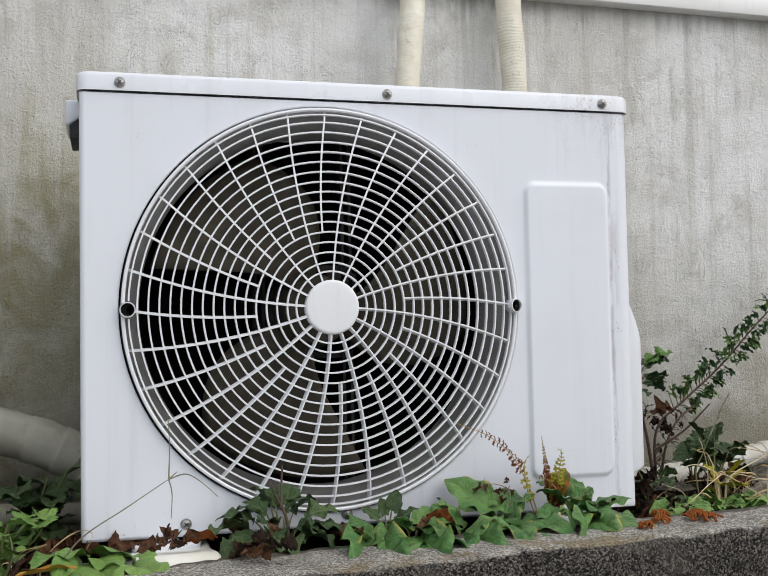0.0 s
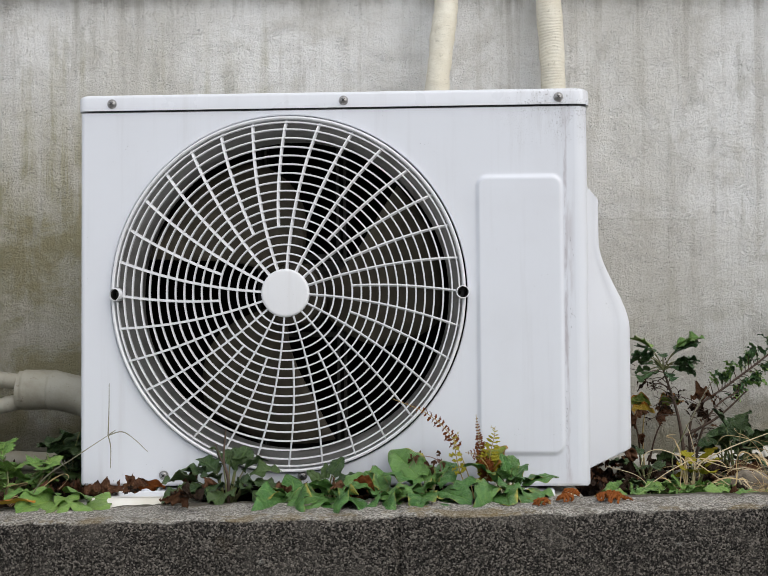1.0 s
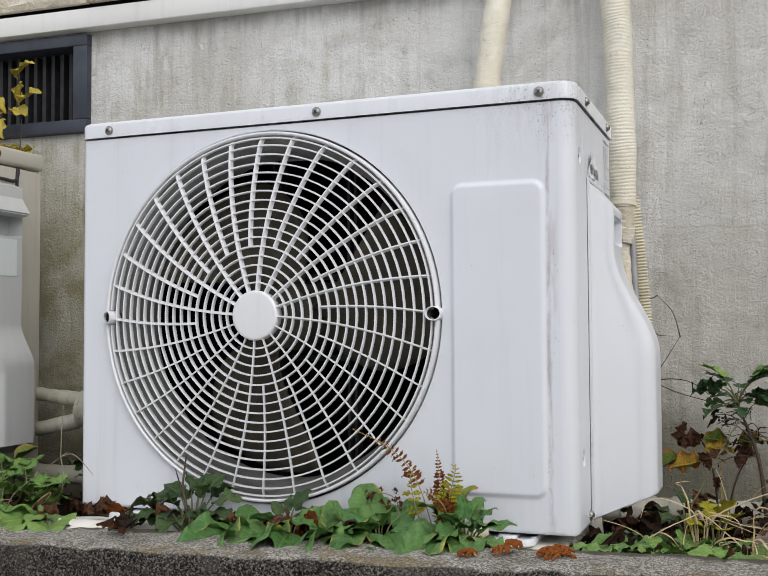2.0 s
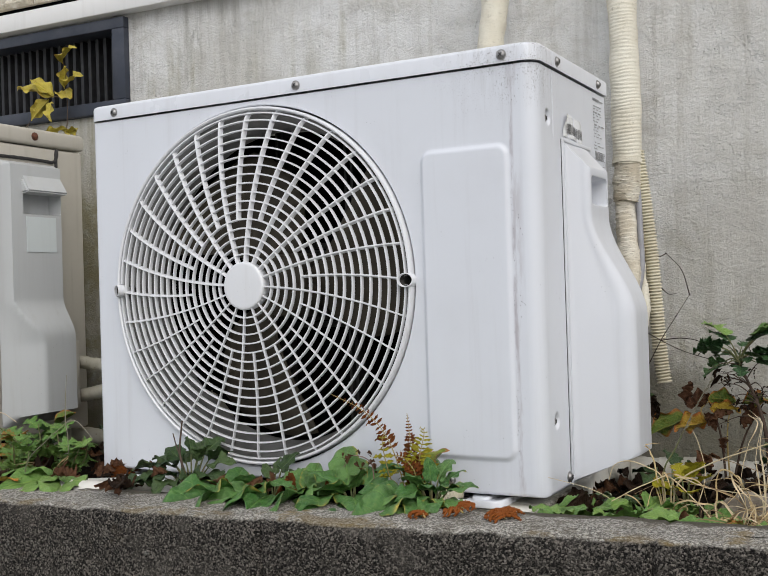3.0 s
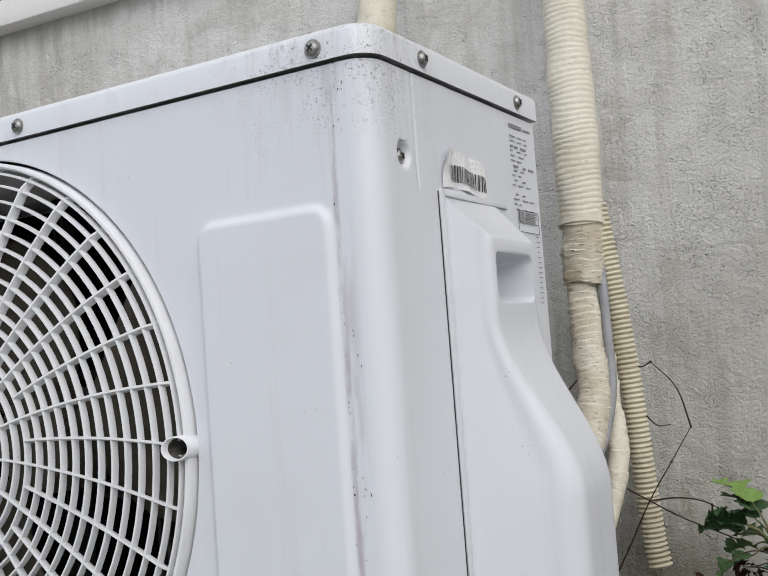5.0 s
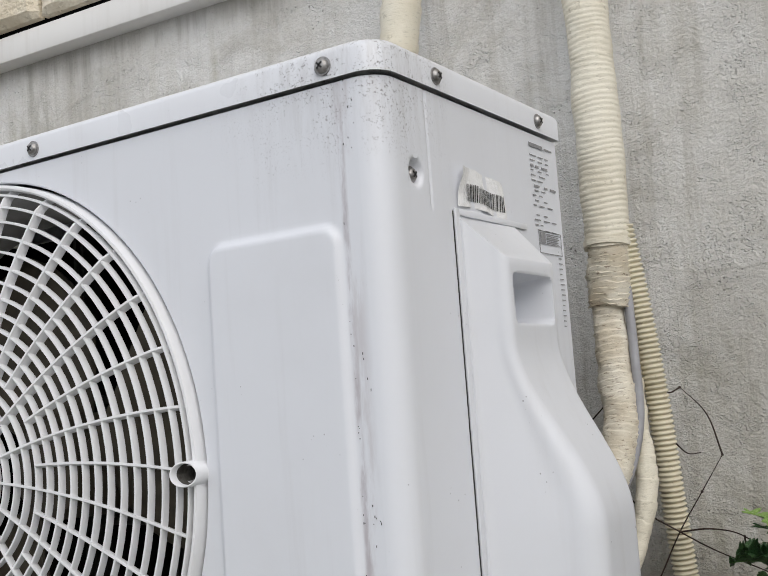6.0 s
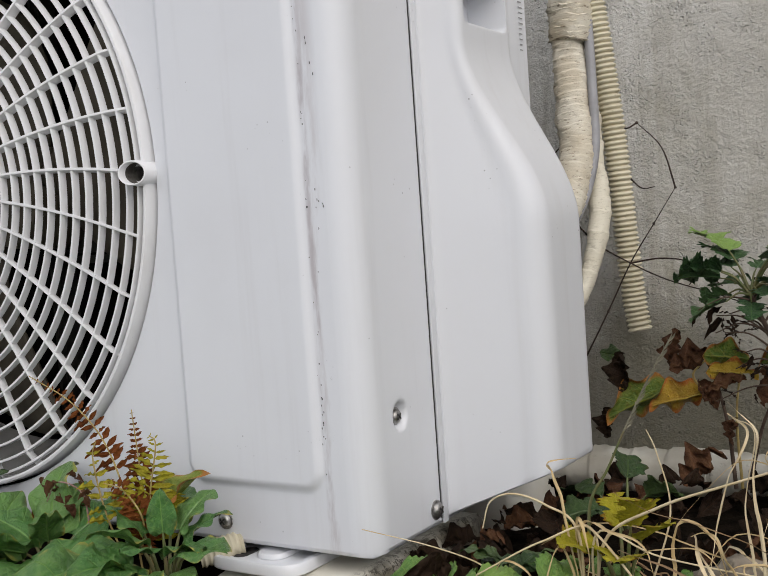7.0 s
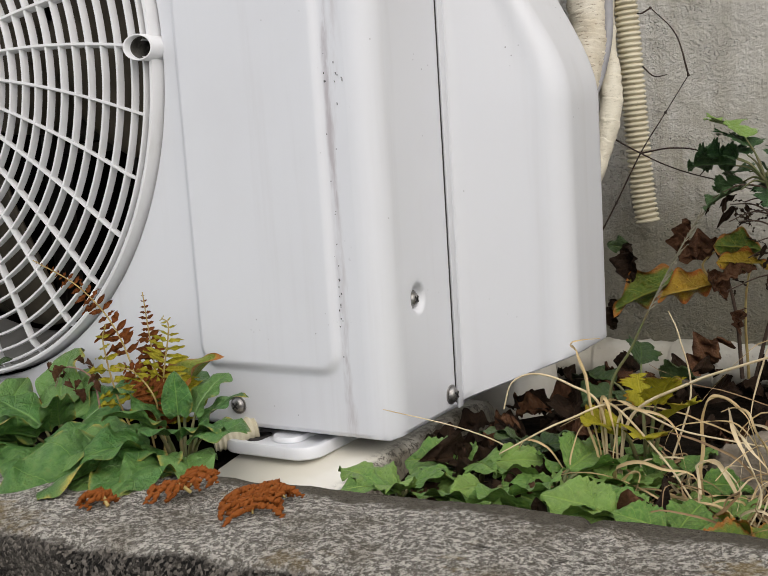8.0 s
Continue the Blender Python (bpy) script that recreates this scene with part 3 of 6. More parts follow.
def build_case(unit):
    # front plate with the round opening, then the strip with the pressed panel
    cx, cz = FAN
    split = 0.508
    verts, faces = [], []
    corners = [(0.006, Z0 + 0.004), (split, Z0 + 0.004), (split, Z1), (0.006, Z1)]
    angles = sorted(set([2 * math.pi * i / 128 for i in range(128)] + [math.atan2(z - cz, x - cx) % (2 * math.pi) for x, z in corners]))
    for t in angles:
        c, s = math.cos(t), math.sin(t)
        far = min((split - cx) / c if c > 1e-9 else 9, (0.006 - cx) / c if c < -1e-9 else 9, (Z1 - cz) / s if s > 1e-9 else 9, (Z0 + 0.004 - cz) / s if s < -1e-9 else 9)
        for r, y in ((RIM + 0.001, 0.012), (RIM + 0.001, 0.0012), (RIM + 0.0022, 0.0), (far, 0.0)):
            verts.append((cx + c * r, y, cz + s * r))
    n = len(angles)
    for i in range(n):
        j = (i + 1) % n
        for k in range(3):
            faces.append((i * 4 + k, j * 4 + k, j * 4 + k + 1, i * 4 + k + 1))
    front = pydata("front_plate", verts, faces, M_CASE, unit, "", 30)

    def pressed(x, z):
        d = rounded_rect_distance(x, z, 0.515, 0.627, 0.130, 0.490, 0.015)
        return (x, -0.0042 * ramp01(0.0, -0.0050, d), z)

    sheet(span(split, W - RND, 0.0016), span(Z0 + 0.004, Z1, 0.0022), pressed, "pressed_panel", M_CASE, unit, "raised rounded rectangle pressed into the front", 80)

    # the rounded corner and the right side, with screw dimples and the panel joint
    def side_point(y, z):
        x = W
        for py, pz in ((0.038, 0.520), (0.039, 0.173)):
            d = math.hypot((y - py) / 0.0090, (z - pz) / 0.0092)
            x -= 0.007 * ramp01(1.0, 0.62, d)
        joint = 0.055 if z > 0.5 else 0.0835
        x -= 0.0018 * ramp01(0.0012, 0.0003, abs(y - joint))
        return (x, y, z)

    arc = [math.pi / 2 * i / 10 for i in range(11)]
    sheet(arc, span(Z0 + 0.004, Z1, 0.03), lambda t, z: (W - RND + RND * math.sin(t), RND - RND * math.cos(t), z), "corner", M_CASE, unit, "", 80)
    sheet(span(RND, DEEP, 0.0015), span(Z0 + 0.004, Z1, 0.0024), side_point, "side_panel", M_CASE, unit, "", 60)
    for y, z in ((0.038, 0.520), (0.039, 0.173)):
        screw((W - 0.0055, y + 0.001, z - 0.001), (1, 0, 0), unit, 0.0046)

    # turned-in bottom edge, left side, back and base pan
    bm = bmesh.new()
    box(bm, 0.004, 0.0052, 0.008, DEEP, Z0 + 0.001, Z1)
    part("left_panel", bm, M_CASE, unit)
    sheet([math.pi / 2 * i / 6 for i in range(7)], span(Z0 + 0.004, Z1, 0.05), lambda t, z: (0.006 - 0.006 * math.sin(t) + 0.0, 0.006 - 0.006 * math.cos(t), z), "left_edge", M_CASE, unit, "", 80)
    sheet([0.0, 1.0], span(Z0 + 0.004, Z1, 0.05), lambda t, z: (0.0, 0.006 + t * (DEEP - 0.006), z), "left_skin", M_CASE, unit)
    outline = [(0.0, DEEP), (0.0, 0.006), (0.0018, 0.0018), (0.006, 0.0)] + [(W - RND + RND * math.sin(t), RND - RND * math.cos(t)) for t in arc] + [(W, DEEP)]
    rows = [(0.0, Z0 + 0.004), (0.0011, Z0 + 0.0011), (0.004, Z0), (0.009, Z0 + 0.0005), (0.010, Z0 + 0.01)]
    verts, faces = [], []
    for inset, z in rows:
        for x, y in outline:
            verts.append((min(max(x, inset), W - inset) if inset else x, max(y, inset), z))
    m = len(outline)
    for k in range(len(rows) - 1):
        faces += [(k * m + i, k * m + i + 1, (k + 1) * m + i + 1, (k + 1) * m + i) for i in range(m - 1)]
    pydata("bottom_hem", verts, faces, M_CASE, unit, "", 50)
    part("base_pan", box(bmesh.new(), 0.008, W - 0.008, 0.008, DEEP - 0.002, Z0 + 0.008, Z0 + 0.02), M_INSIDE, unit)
    part("condenser", box(bmesh.new(), 0.012, 0.52, DEEP - 0.03, DEEP - 0.006, Z0 + 0.02, Z1 - 0.002), M_FINS, unit, "finned condenser behind the fan, coloured near-black for interior shade")
    part("back_panel", box(bmesh.new(), 0.52, W - 0.002, DEEP - 0.004, DEEP, Z0 + 0.02, Z1 - 0.002), M_CASE, unit)
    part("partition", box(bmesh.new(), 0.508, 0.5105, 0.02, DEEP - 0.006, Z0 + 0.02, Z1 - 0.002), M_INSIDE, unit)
    # Added near-black sheet that keeps the left of the inside dark.
    part("shade_lining", box(bmesh.new(), 0.0075, 0.009, 0.015, DEEP - 0.006, Z0 + 0.02, Z1 - 0.002), M_INSIDE, unit)
    screw((0.543, 0.0, 0.106), ALONG_Y, unit, 0.0048)
    screw((0.290, 0.0, 0.105), ALONG_Y, unit, 0.0050)
    screw((0.110, 0.0, 0.105), ALONG_Y, unit, 0.0050)
    screw((W, 0.075, 0.103), (1, 0, 0), unit, 0.0052)


def build_lid(unit):
    bm = bmesh.new()
    off = 0.0028
    base = [(-off, DEEP + off)]
    for cx, cy, a0 in ((0.010, 0.010, math.pi), (W - 0.016, 0.016, 1.5 * math.pi)):
        r = (0.010 if cx < 0.1 else 0.016) + off
        base += [(cx + r * math.cos(a0 + math.pi / 2 * i / 8), cy + r * math.sin(a0 + math.pi / 2 * i / 8)) for i in range(9)]
    base += [(W + off, DEEP + off)]
    cen = Vector((W / 2, DEEP / 2))
    rows = []
    for inset, z in ((0.002, Z1 + 0.003), (0.0, Z1 + 0.0022), (0.0, TOP - 0.0055), (0.0009, TOP - 0.0026), (0.003, TOP - 0.0008), (0.006, TOP)):
        row = []
        for x, y in base:
            d = Vector((x, y)) - cen
            row.append(bm.verts.new((x - math.copysign(inset, d.x), y - math.copysign(inset, d.y), z)))
        rows.append(row)
    n = len(base)
    for a, b in zip(rows, rows[1:]):
        for i in range(n):
            bm.faces.new((a[i], a[(i + 1) % n], b[(i + 1) % n], b[i]))
    bm.faces.new(rows[-1])
    bm.faces.new(rows[0])
    lid = part("top_cover", bm, M_LID, unit, "white folded sheet-metal lid with pan-head screws", 35)
    for x in (0.043, 0.346, 0.622):
        screw((x, -off, 0.588), ALONG_Y, lid, 0.0049)
    for y in (0.067, 0.229):
        screw((W + off, y, 0.588), (1, 0, 0), lid, 0.0047)


def dome(r):
    return -0.005 - 0.018 * (1 - (r / RIM) ** 2)


def build_grille(unit):
    cx, cz = FAN
    c = (cx, 0, cz)
    rim_mesh = lathe(bmesh.new(), [(RIM - 0.0014, 0.010), (RIM - 0.0014, -0.0045), (RIM - 0.0022, -0.0066), (RIM - 0.0040, -0.0070), (RIM - 0.0054, -0.0058), (RIM - 0.0060, 0.003), (RIM - 0.0062, 0.010), (RIM - 0.0014, 0.012), (RIM - 0.0014, 0.010)],
                               c, (0, 1, 0), 384)
    bosses = [(cx - 0.2225, cz), (cx + 0.2255, cz)]

    def cleared(bm):
        """Cut away what would cross the bores of the two screw bosses."""
        gone = [f for f in bm.faces if any(math.hypot(f.calc_center_median().x - bx, f.calc_center_median().z - bz) < 0.0078 for bx, bz in bosses)]
        bmesh.ops.delete(bm, geom=gone, context="FACES")
        return bm

    rim = part("grille", cleared(rim_mesh), M_GRILLE, unit, "round light grey plastic fan grille", 35)
    radii = [0.0405] + [0.0505 + 0.01155 * i for i in range(15)] + [0.2215]
    for r in radii:
        y = dome(r)
        t, deep = 0.00105, 0.0056
        bm = lathe(bmesh.new(), [(r - t * 0.7, y), (r + t * 0.7, y), (r + t, y + 0.0008), (r + t * 0.8, y + deep), (r - t * 0.8, y + deep), (r - t, y + 0.0008), (r - t * 0.7, y)], c, (0, 1, 0), 96 if r < 0.2 else 288)
        part("ring", cleared(bm) if r > 0.2 else bm, M_GRILLE, rim, "", 40)
    inner_stop = radii[4]
    for i in range(32):
        full = i % 2 == 0
        r0 = 0.029 if full else inner_stop
        r1 = {9: 0.2150, 25: 0.2180}.get(i, RIM - 0.003)
        a_rim = radians(78.7 + 11.25 * i)
        verts, faces = [], []
        steps = 22
        for k in range(steps + 1):
            r = r0 + (r1 - r0) * k / steps
            a = a_rim + radians(9.0) * (RIM - r) / 0.2005
            d, tan = Vector((math.cos(a), 0, math.sin(a))), Vector((-math.sin(a), 0, math.cos(a)))
            y = dome(r) - 0.0006 + 0.0075 * ramp01(0.2165, RIM - 0.003, r)
            back = 0.0070
            for s, h in ((-0.7, 0), (0.7, 0), (1, 0.0008), (0.75, back), (-0.75, back), (-1, 0.0008)):
                verts.append(Vector(c) + d * r + tan * (s * 0.00112 - 0.0017 * h / back) + Vector((0, y + h, 0)))
        for k in range(steps):
            for q in range(6):
                faces.append((k * 6 + q, k * 6 + (q + 1) % 6, (k + 1) * 6 + (q + 1) % 6, (k + 1) * 6 + q))
        faces += [tuple(range(6)), tuple(steps * 6 + q for q in range(6))]
        pydata("spoke", verts, faces, M_GRILLE, rim, "", 40)
    hub = part("hub_cap", lathe(bmesh.new(), [(0.0300, -0.010), (0.0308, -0.0225), (0.0303, -0.0243), (0.0292, -0.0254), (0.0280, -0.0257), (0.0260, -0.0258), (0.0001, -0.0258)], c, (0, 1, 0), 64), M_GRILLE, rim, "smooth pale round hub cap", 40)
    for sx in (-1, 1):
        at = (bosses[(sx + 1) // 2][0], 0, cz)
        boss = part("screw_boss", lathe(bmesh.new(), [(0.0086, 0.004), (0.0084, -0.0145), (0.0081, -0.0152), (0.0075, -0.0152), (0.0072, -0.0146), (0.0071, -0.010)], at, (0, 1, 0), 28), M_GRILLE, rim, "", 40)
        bore = part("bore", lathe(bmesh.new(), [(0.0071, -0.010), (0.0066, 0.004), (0.0060, 0.020), (0.0001, 0.020)], at, (0, 1, 0), 28), M_BORE, boss, "bore of the screw boss, coloured dark for its shade", 40)
        # the mouth is cut along the slope of the dome
        for ob in (boss, bore):
            for v in ob.data.vertices:
                if v.co.y < -0.005:
                    v.co.y += 0.55 * sx * (v.co.x - at[0])
        # Screw coloured dark as well, to deepen the shade of the bore.
        screw((at[0], 0.0198, at[2]), ALONG_Y, boss, 0.0044, M_MOTOR)


def build_fan(unit):
    cx, cz = FAN
    c = (cx, 0, cz)
    part("fan_shroud", lathe(bmesh.new(), [(RIM - 0.003, 0.012), (0.2195, 0.020), (0.2120, 0.032), (0.2090, 0.050), (0.2100, 0.085), (0.222, 0.088), (0.226, 0.05), (RIM, 0.02), (RIM - 0.003, 0.012)], c, (0, 1, 0), 96), M_SHROUD, unit, "grey bell-mouth ring round the fan", 40)
    hub = part("fan_hub", lathe(bmesh.new(), [(0.0001, 0.052), (0.030, 0.052), (0.040, 0.057), (0.043, 0.068), (0.045, 0.115)], c, (0, 1, 0), 48), M_FAN, unit, "", 40)
    for k, mid in enumerate((-8, 112, 232)):
        verts, faces = [], []
        nu, nv = 14, 12
        for j in range(nv + 1):
            r = 0.042 + 0.160 * j / nv
            sweep = radians(56 + 16 * math.sin(math.pi * j / nv))
            lead = radians(mid) + radians(26) * (j / nv) ** 1.4
            for i in range(nu + 1):
                s = i / nu - 0.5
                a = lead + sweep * s
                verts.append((cx + r * math.cos(a), 0.082 - s * 0.05 + 0.006 * math.cos(s * 3.1), cz + r * math.sin(a)))
        for j in range(nv):
            for i in range(nu):
                p = j * (nu + 1) + i
                faces.append((p, p + 1, p + nu + 2, p + nu + 1))
        b = pydata("fan_blade", verts, faces, M_FAN, hub, "", 60)
        b.modifiers.new("thick", "SOLIDIFY").thickness = 0.003
    motor = part("motor", lathe(bmesh.new(), [(0.0001, 0.128), (0.046, 0.128), (0.05, 0.133), (0.05, 0.185), (0.0001, 0.19)], c, (0, 1, 0), 40), M_MOTOR, unit)
    br = bmesh.new()
    for x in (-0.062, -0.052, 0.052, 0.062):
        box(br, cx + x - 0.002, cx + x + 0.002, 0.150, 0.170, Z0 + 0.02, Z1 - 0.004)
    box(br, cx - 0.064, cx + 0.064, 0.156, 0.164, cz + 0.052, cz + 0.060)
    box(br, cx - 0.064, cx + 0.064, 0.156, 0.164, cz - 0.060, cz - 0.052)
    box(br, cx + 0.03, cx + 0.07, 0.150, 0.158, cz + 0.015, cz + 0.05, 0.003)
    part("motor_bracket", br, M_MOTOR, unit, "steel motor bracket of upright channels")


# ---- service cover on the side, swelling out towards the foot ----
def build_cover(unit):
    y0, y1 = 0.088, 0.176
    foot, head = 0.126, 0.466
    pocket = (0.100, 0.1700, 0.4225, 0.457)
    DIVIDE = 44

    def reach(z):
        return 0.0285 + 0.0445 * ramp01(0.412, 0.288, z)

    zs = span(foot, pocket[2] - 0.002, 0.004) + span(pocket[2] - 0.001, pocket[3] + 0.001, 0.0011) + [pocket[3] + 0.002, pocket[3] + 0.0045, head]

    def section(z):
        """The cover's outline at a height: front face, round corner, side face, round back."""
        p = reach(z)
        bend = 0.010 + 0.012 * ramp01(0.42, 0.30, z)
        lean = 0.008 + 0.010 * ramp01(0.42, 0.30, z)
        pts = [(0.0, y0), (0.0032, y0 + 0.0004), (0.0042, y0 + 0.0016)]
        for i in range(1, 9):
            f = i / 8
            pts.append((0.0042 + (p - bend - 0.0042) * f, y0 + 0.0016 + (lean - 0.002) * f))
        for i in range(1, 9):
            t = math.pi / 2 * i / 8
            pts.append((p - bend + bend * math.sin(t), y0 + lean + (bend * 0.75) * (1 - math.cos(t))))
        ya = pts[-1][1]
        lo, hi = max(pocket[0], ya + 0.0025), pocket[1]
        for y in [ya + 0.0012, lo - 0.0012, lo] + [lo + (hi - lo) * i / DIVIDE for i in range(1, DIVIDE)] + [hi, hi + 0.0008]:
            pts.append((p, y))
        for i in range(1, 6):
            t = math.pi / 2 * i / 5
            pts.append((p - 0.004 + 0.004 * math.cos(t), y1 - 0.003 + 0.003 * math.sin(t)))
        pts.append((0.0, y1))
        return pts, p

    side0 = 3 + 8 + 8 + 2
    verts, n = [], 0
    for z in zs:
        pts, p = section(z)
        n = len(pts)
        v = (z - foot) / (head - foot)
        for i, (x, y) in enumerate(pts):
            f = x / p
            zz = (0.096 + 0.030 * f) * (1 - v) + (0.497 - 0.031 * f) * v
            if side0 <= i <= side0 + DIVIDE:
                y_lo = pts[side0][1]
                d = rounded_rect_distance(y, z, y_lo, pocket[1], pocket[2], pocket[3], 0.0060)
                x -= (p + 0.001) * ramp01(0.0002, -0.0032, d)
            verts.append(Vector((W + x, y, zz)))
    # the turned-in head and foot
    mid = Vector((W, (y0 + y1) / 2, 0))
    for rim_in, drop in ((0.0007, 0.0012), (0.0022, 0.0019)):
        turned = []
        for at, way in ((0, -1), (len(zs) - 1, 1)):
            for v in verts[at * n:at * n + n]:
                q = v + Vector((-min(rim_in, v.x - W), math.copysign(min(rim_in, abs(mid.y - v.y)), mid.y - v.y), way * drop))
                turned.append(q)
        verts += turned
    rows = len(zs)
    order = [rows + 2, rows] + list(range(rows)) + [rows + 1, rows + 3]
    faces = [(a * n + i, a * n + i + 1, b * n + i + 1, b * n + i) for a, b in zip(order, order[1:]) for i in range(n - 1)]
    faces += [tuple((rows + 2) * n + i for i in range(n))[::-1], tuple((rows + 3) * n + i for i in range(n))]
    cover = pydata("service_cover", verts, faces, M_COVER, unit, "white moulded plastic valve cover with a recessed handhold", 42)
    rim = bmesh.new()
    box(rim, W, W + 0.0018, y0 - 0.0055, y0 + 0.001, 0.092, 0.502, 0.0006)
    box(rim, W, W + 0.0018, y0 + 0.001, 0.196, 0.4975, 0.502, 0.0006)
    part("cover_flange", rim, M_COVER, cover)
    gap = box(bmesh.new(), W - 0.001, W + 0.0005, y0 - 0.0068, y0 - 0.0061, 0.096, 0.500)
    part("panel_joint", gap, M_SLOT, cover, "thin dark joint beside the cover")


def build_labels(unit):
    x = W + 0.0006
    rng = random.Random(8)
    lab = bmesh.new()

    def bar(y0, y1, z0, z1):
        box(lab, x, x + 0.0002, y0, y1, z0, z1)

    bar(0.214, 0.240, 0.5665, 0.5695)
    bar(0.243, 0.258, 0.5672, 0.5685)
    z = 0.560
    for i in range(15):
        y = 0.214 + rng.choice((0.0, 0.0, 0.004))
        h = 0.0009 if i not in (2, 6) else 0.0018
        for _ in range(rng.randint(2, 3)):
            wide = rng.uniform(0.004, 0.012)
            bar(y, min(0.260, y + wide), z - h, z)
            y += wide + rng.uniform(0.003, 0.010)
            if y > 0.252:
                break
        z -= 0.0040 if i != 10 else 0.0075
    part("printed_label", lab, M_PRINT, unit, "small grey printed lines of the rating label", 0)
    fr = bmesh.new()
    for a in ((0.219, 0.262, 0.4995, 0.5001), (0.219, 0.262, 0.4895, 0.4901), (0.219, 0.262, 0.482, 0.4826), (0.219, 0.2196, 0.482, 0.5), (0.2615, 0.262, 0.482, 0.5)):
        box(fr, x, x + 0.0002, *a)
    box(fr, x, x + 0.0002, 0.2215, 0.2315, 0.4905, 0.499)
    for k in range(6):
        box(fr, x, x + 0.0002, 0.2335, 0.2335 + rng.uniform(0.02, 0.027), 0.4975 - k * 0.0014, 0.4982 - k * 0.0014)
    for k in range(14):
        box(fr, x, x + 0.0002, 0.254, 0.254 + rng.uniform(0.004, 0.008), 0.4795 - k * 0.0042, 0.4803 - k * 0.0042)
    part("warning_label", fr, M_PRINT, unit, "framed grey warning print with a dark square", 0)

    # wrinkled bar-code sticker with a lifted corner
    def curl(u, v):
        lift = 0.0008 + 0.006 * ramp01(0.35, 0.0, u) * ramp01(0.3, 1.0, v) + 0.0010 * math.sin(u * 14 + v * 3) + 0.0002 * math.sin(u * 37 - v * 6)
        return Vector((W + lift, 0.0885 + 0.073 * u, 0.5305 - 0.027 * (1 - v) + 0.0015 * math.sin(u * 5)))

    st = sheet(span(0, 1, 0.05), span(0, 1, 0.12), curl, "barcode_sticker", M_STICKER, unit, "crumpled white bar-code sticker, one corner peeling", 60)
    bars = bmesh.new()
    u = 0.18
    while u < 0.93:
        wide = rng.choice((0.006, 0.010, 0.016))
        q = [bars.verts.new(curl(a, b) + Vector((0.0007, 0, 0))) for a, b in ((u, 0.16), (u + wide, 0.16), (u + wide, 0.60), (u, 0.60))]
        bars.faces.new(q)
        u += wide + rng.choice((0.010, 0.016))
    tagged(part("bar_code", bars, M_SLOT, st, "black bars printed on the sticker", 0), kind="stuff")
    # marks of scuffing on the enamel
    sc = bmesh.new()
    for i in range(150):
        zz = rng.uniform(0.13, 0.5)
        clump = ramp01(0.30, 0.17, zz)
        if rng.random() > 0.18 + 0.5 * clump:
            continue
        xx = 0.6285 + rng.gauss(0, 0.0008)
        h = rng.uniform(0.0003, 0.0014)
        box(sc, xx, xx + rng.uniform(0.0002, 0.0004), -0.0005, 0.0003, zz, zz + h)
    for i in range(36):
        xx, zz = 0.640 + rng.gauss(0, 0.006), rng.choice((0.535, 0.40, 0.30, 0.56)) + rng.gauss(0, 0.012)
        if xx < 0.641:
            box(sc, xx, xx + 0.0003, -0.0004, 0.0002, zz, zz + rng.uniform(0.0005, 0.0016))
    tagged(part("scuffing", sc, M_SLOT, unit, "black scuffs and specks down the front edge", 0), kind="stuff")


def build_left_grip(unit):
    bm = box(bmesh.new(), -0.017, 0.001, 0.060, 0.150, 0.560, 0.582, 0.004, 3)
    for v in bm.verts:
        if v.co.z < 0.57 and v.co.x < -0.008:
            v.co.z -= 0.008
    part("side_grip", bm, M_COVER, unit)
    # Solid black block in place of the shade under the grip.
    part("grip_shade", box(bmesh.new(), -0.012, 0.001, 0.064, 0.146, 0.538, 0.561, 0.002), M_SLOT, unit)


def slab(bm, x0, x1, y0, y1, z0, z1, r, lip=0.0):
    """A plate with round corners; a lip raises its rim."""
    rows = []
    for inset, z in ((0.001, z0), (0.0, z0 + 0.001), (0.0, z1 + lip - 0.0015), (0.0012, z1 + lip), (0.0050, z1 + lip), (0.0075, z1)):
        row = []
        for cx, cy, a0 in ((x1 - r, y1 - r, 0.0), (x0 + r, y1 - r, 90.0), (x0 + r, y0 + r, 180.0), (x1 - r, y0 + r, 270.0)):
            row += [bm.verts.new((cx + (r - inset) * math.cos(radians(a0 + 15 * i)), cy + (r - inset) * math.sin(radians(a0 + 15 * i)), z)) for i in range(7)]
        rows.append(row)
    n = len(rows[0])
    for a, b in zip(rows, rows[1:]):
        for i in range(n):
            bm.faces.new((a[i], a[(i + 1) % n], b[(i + 1) % n], b[i]))
    bm.faces.new(rows[0][::-1])
    bm.faces.new(rows[-1])
    return bm


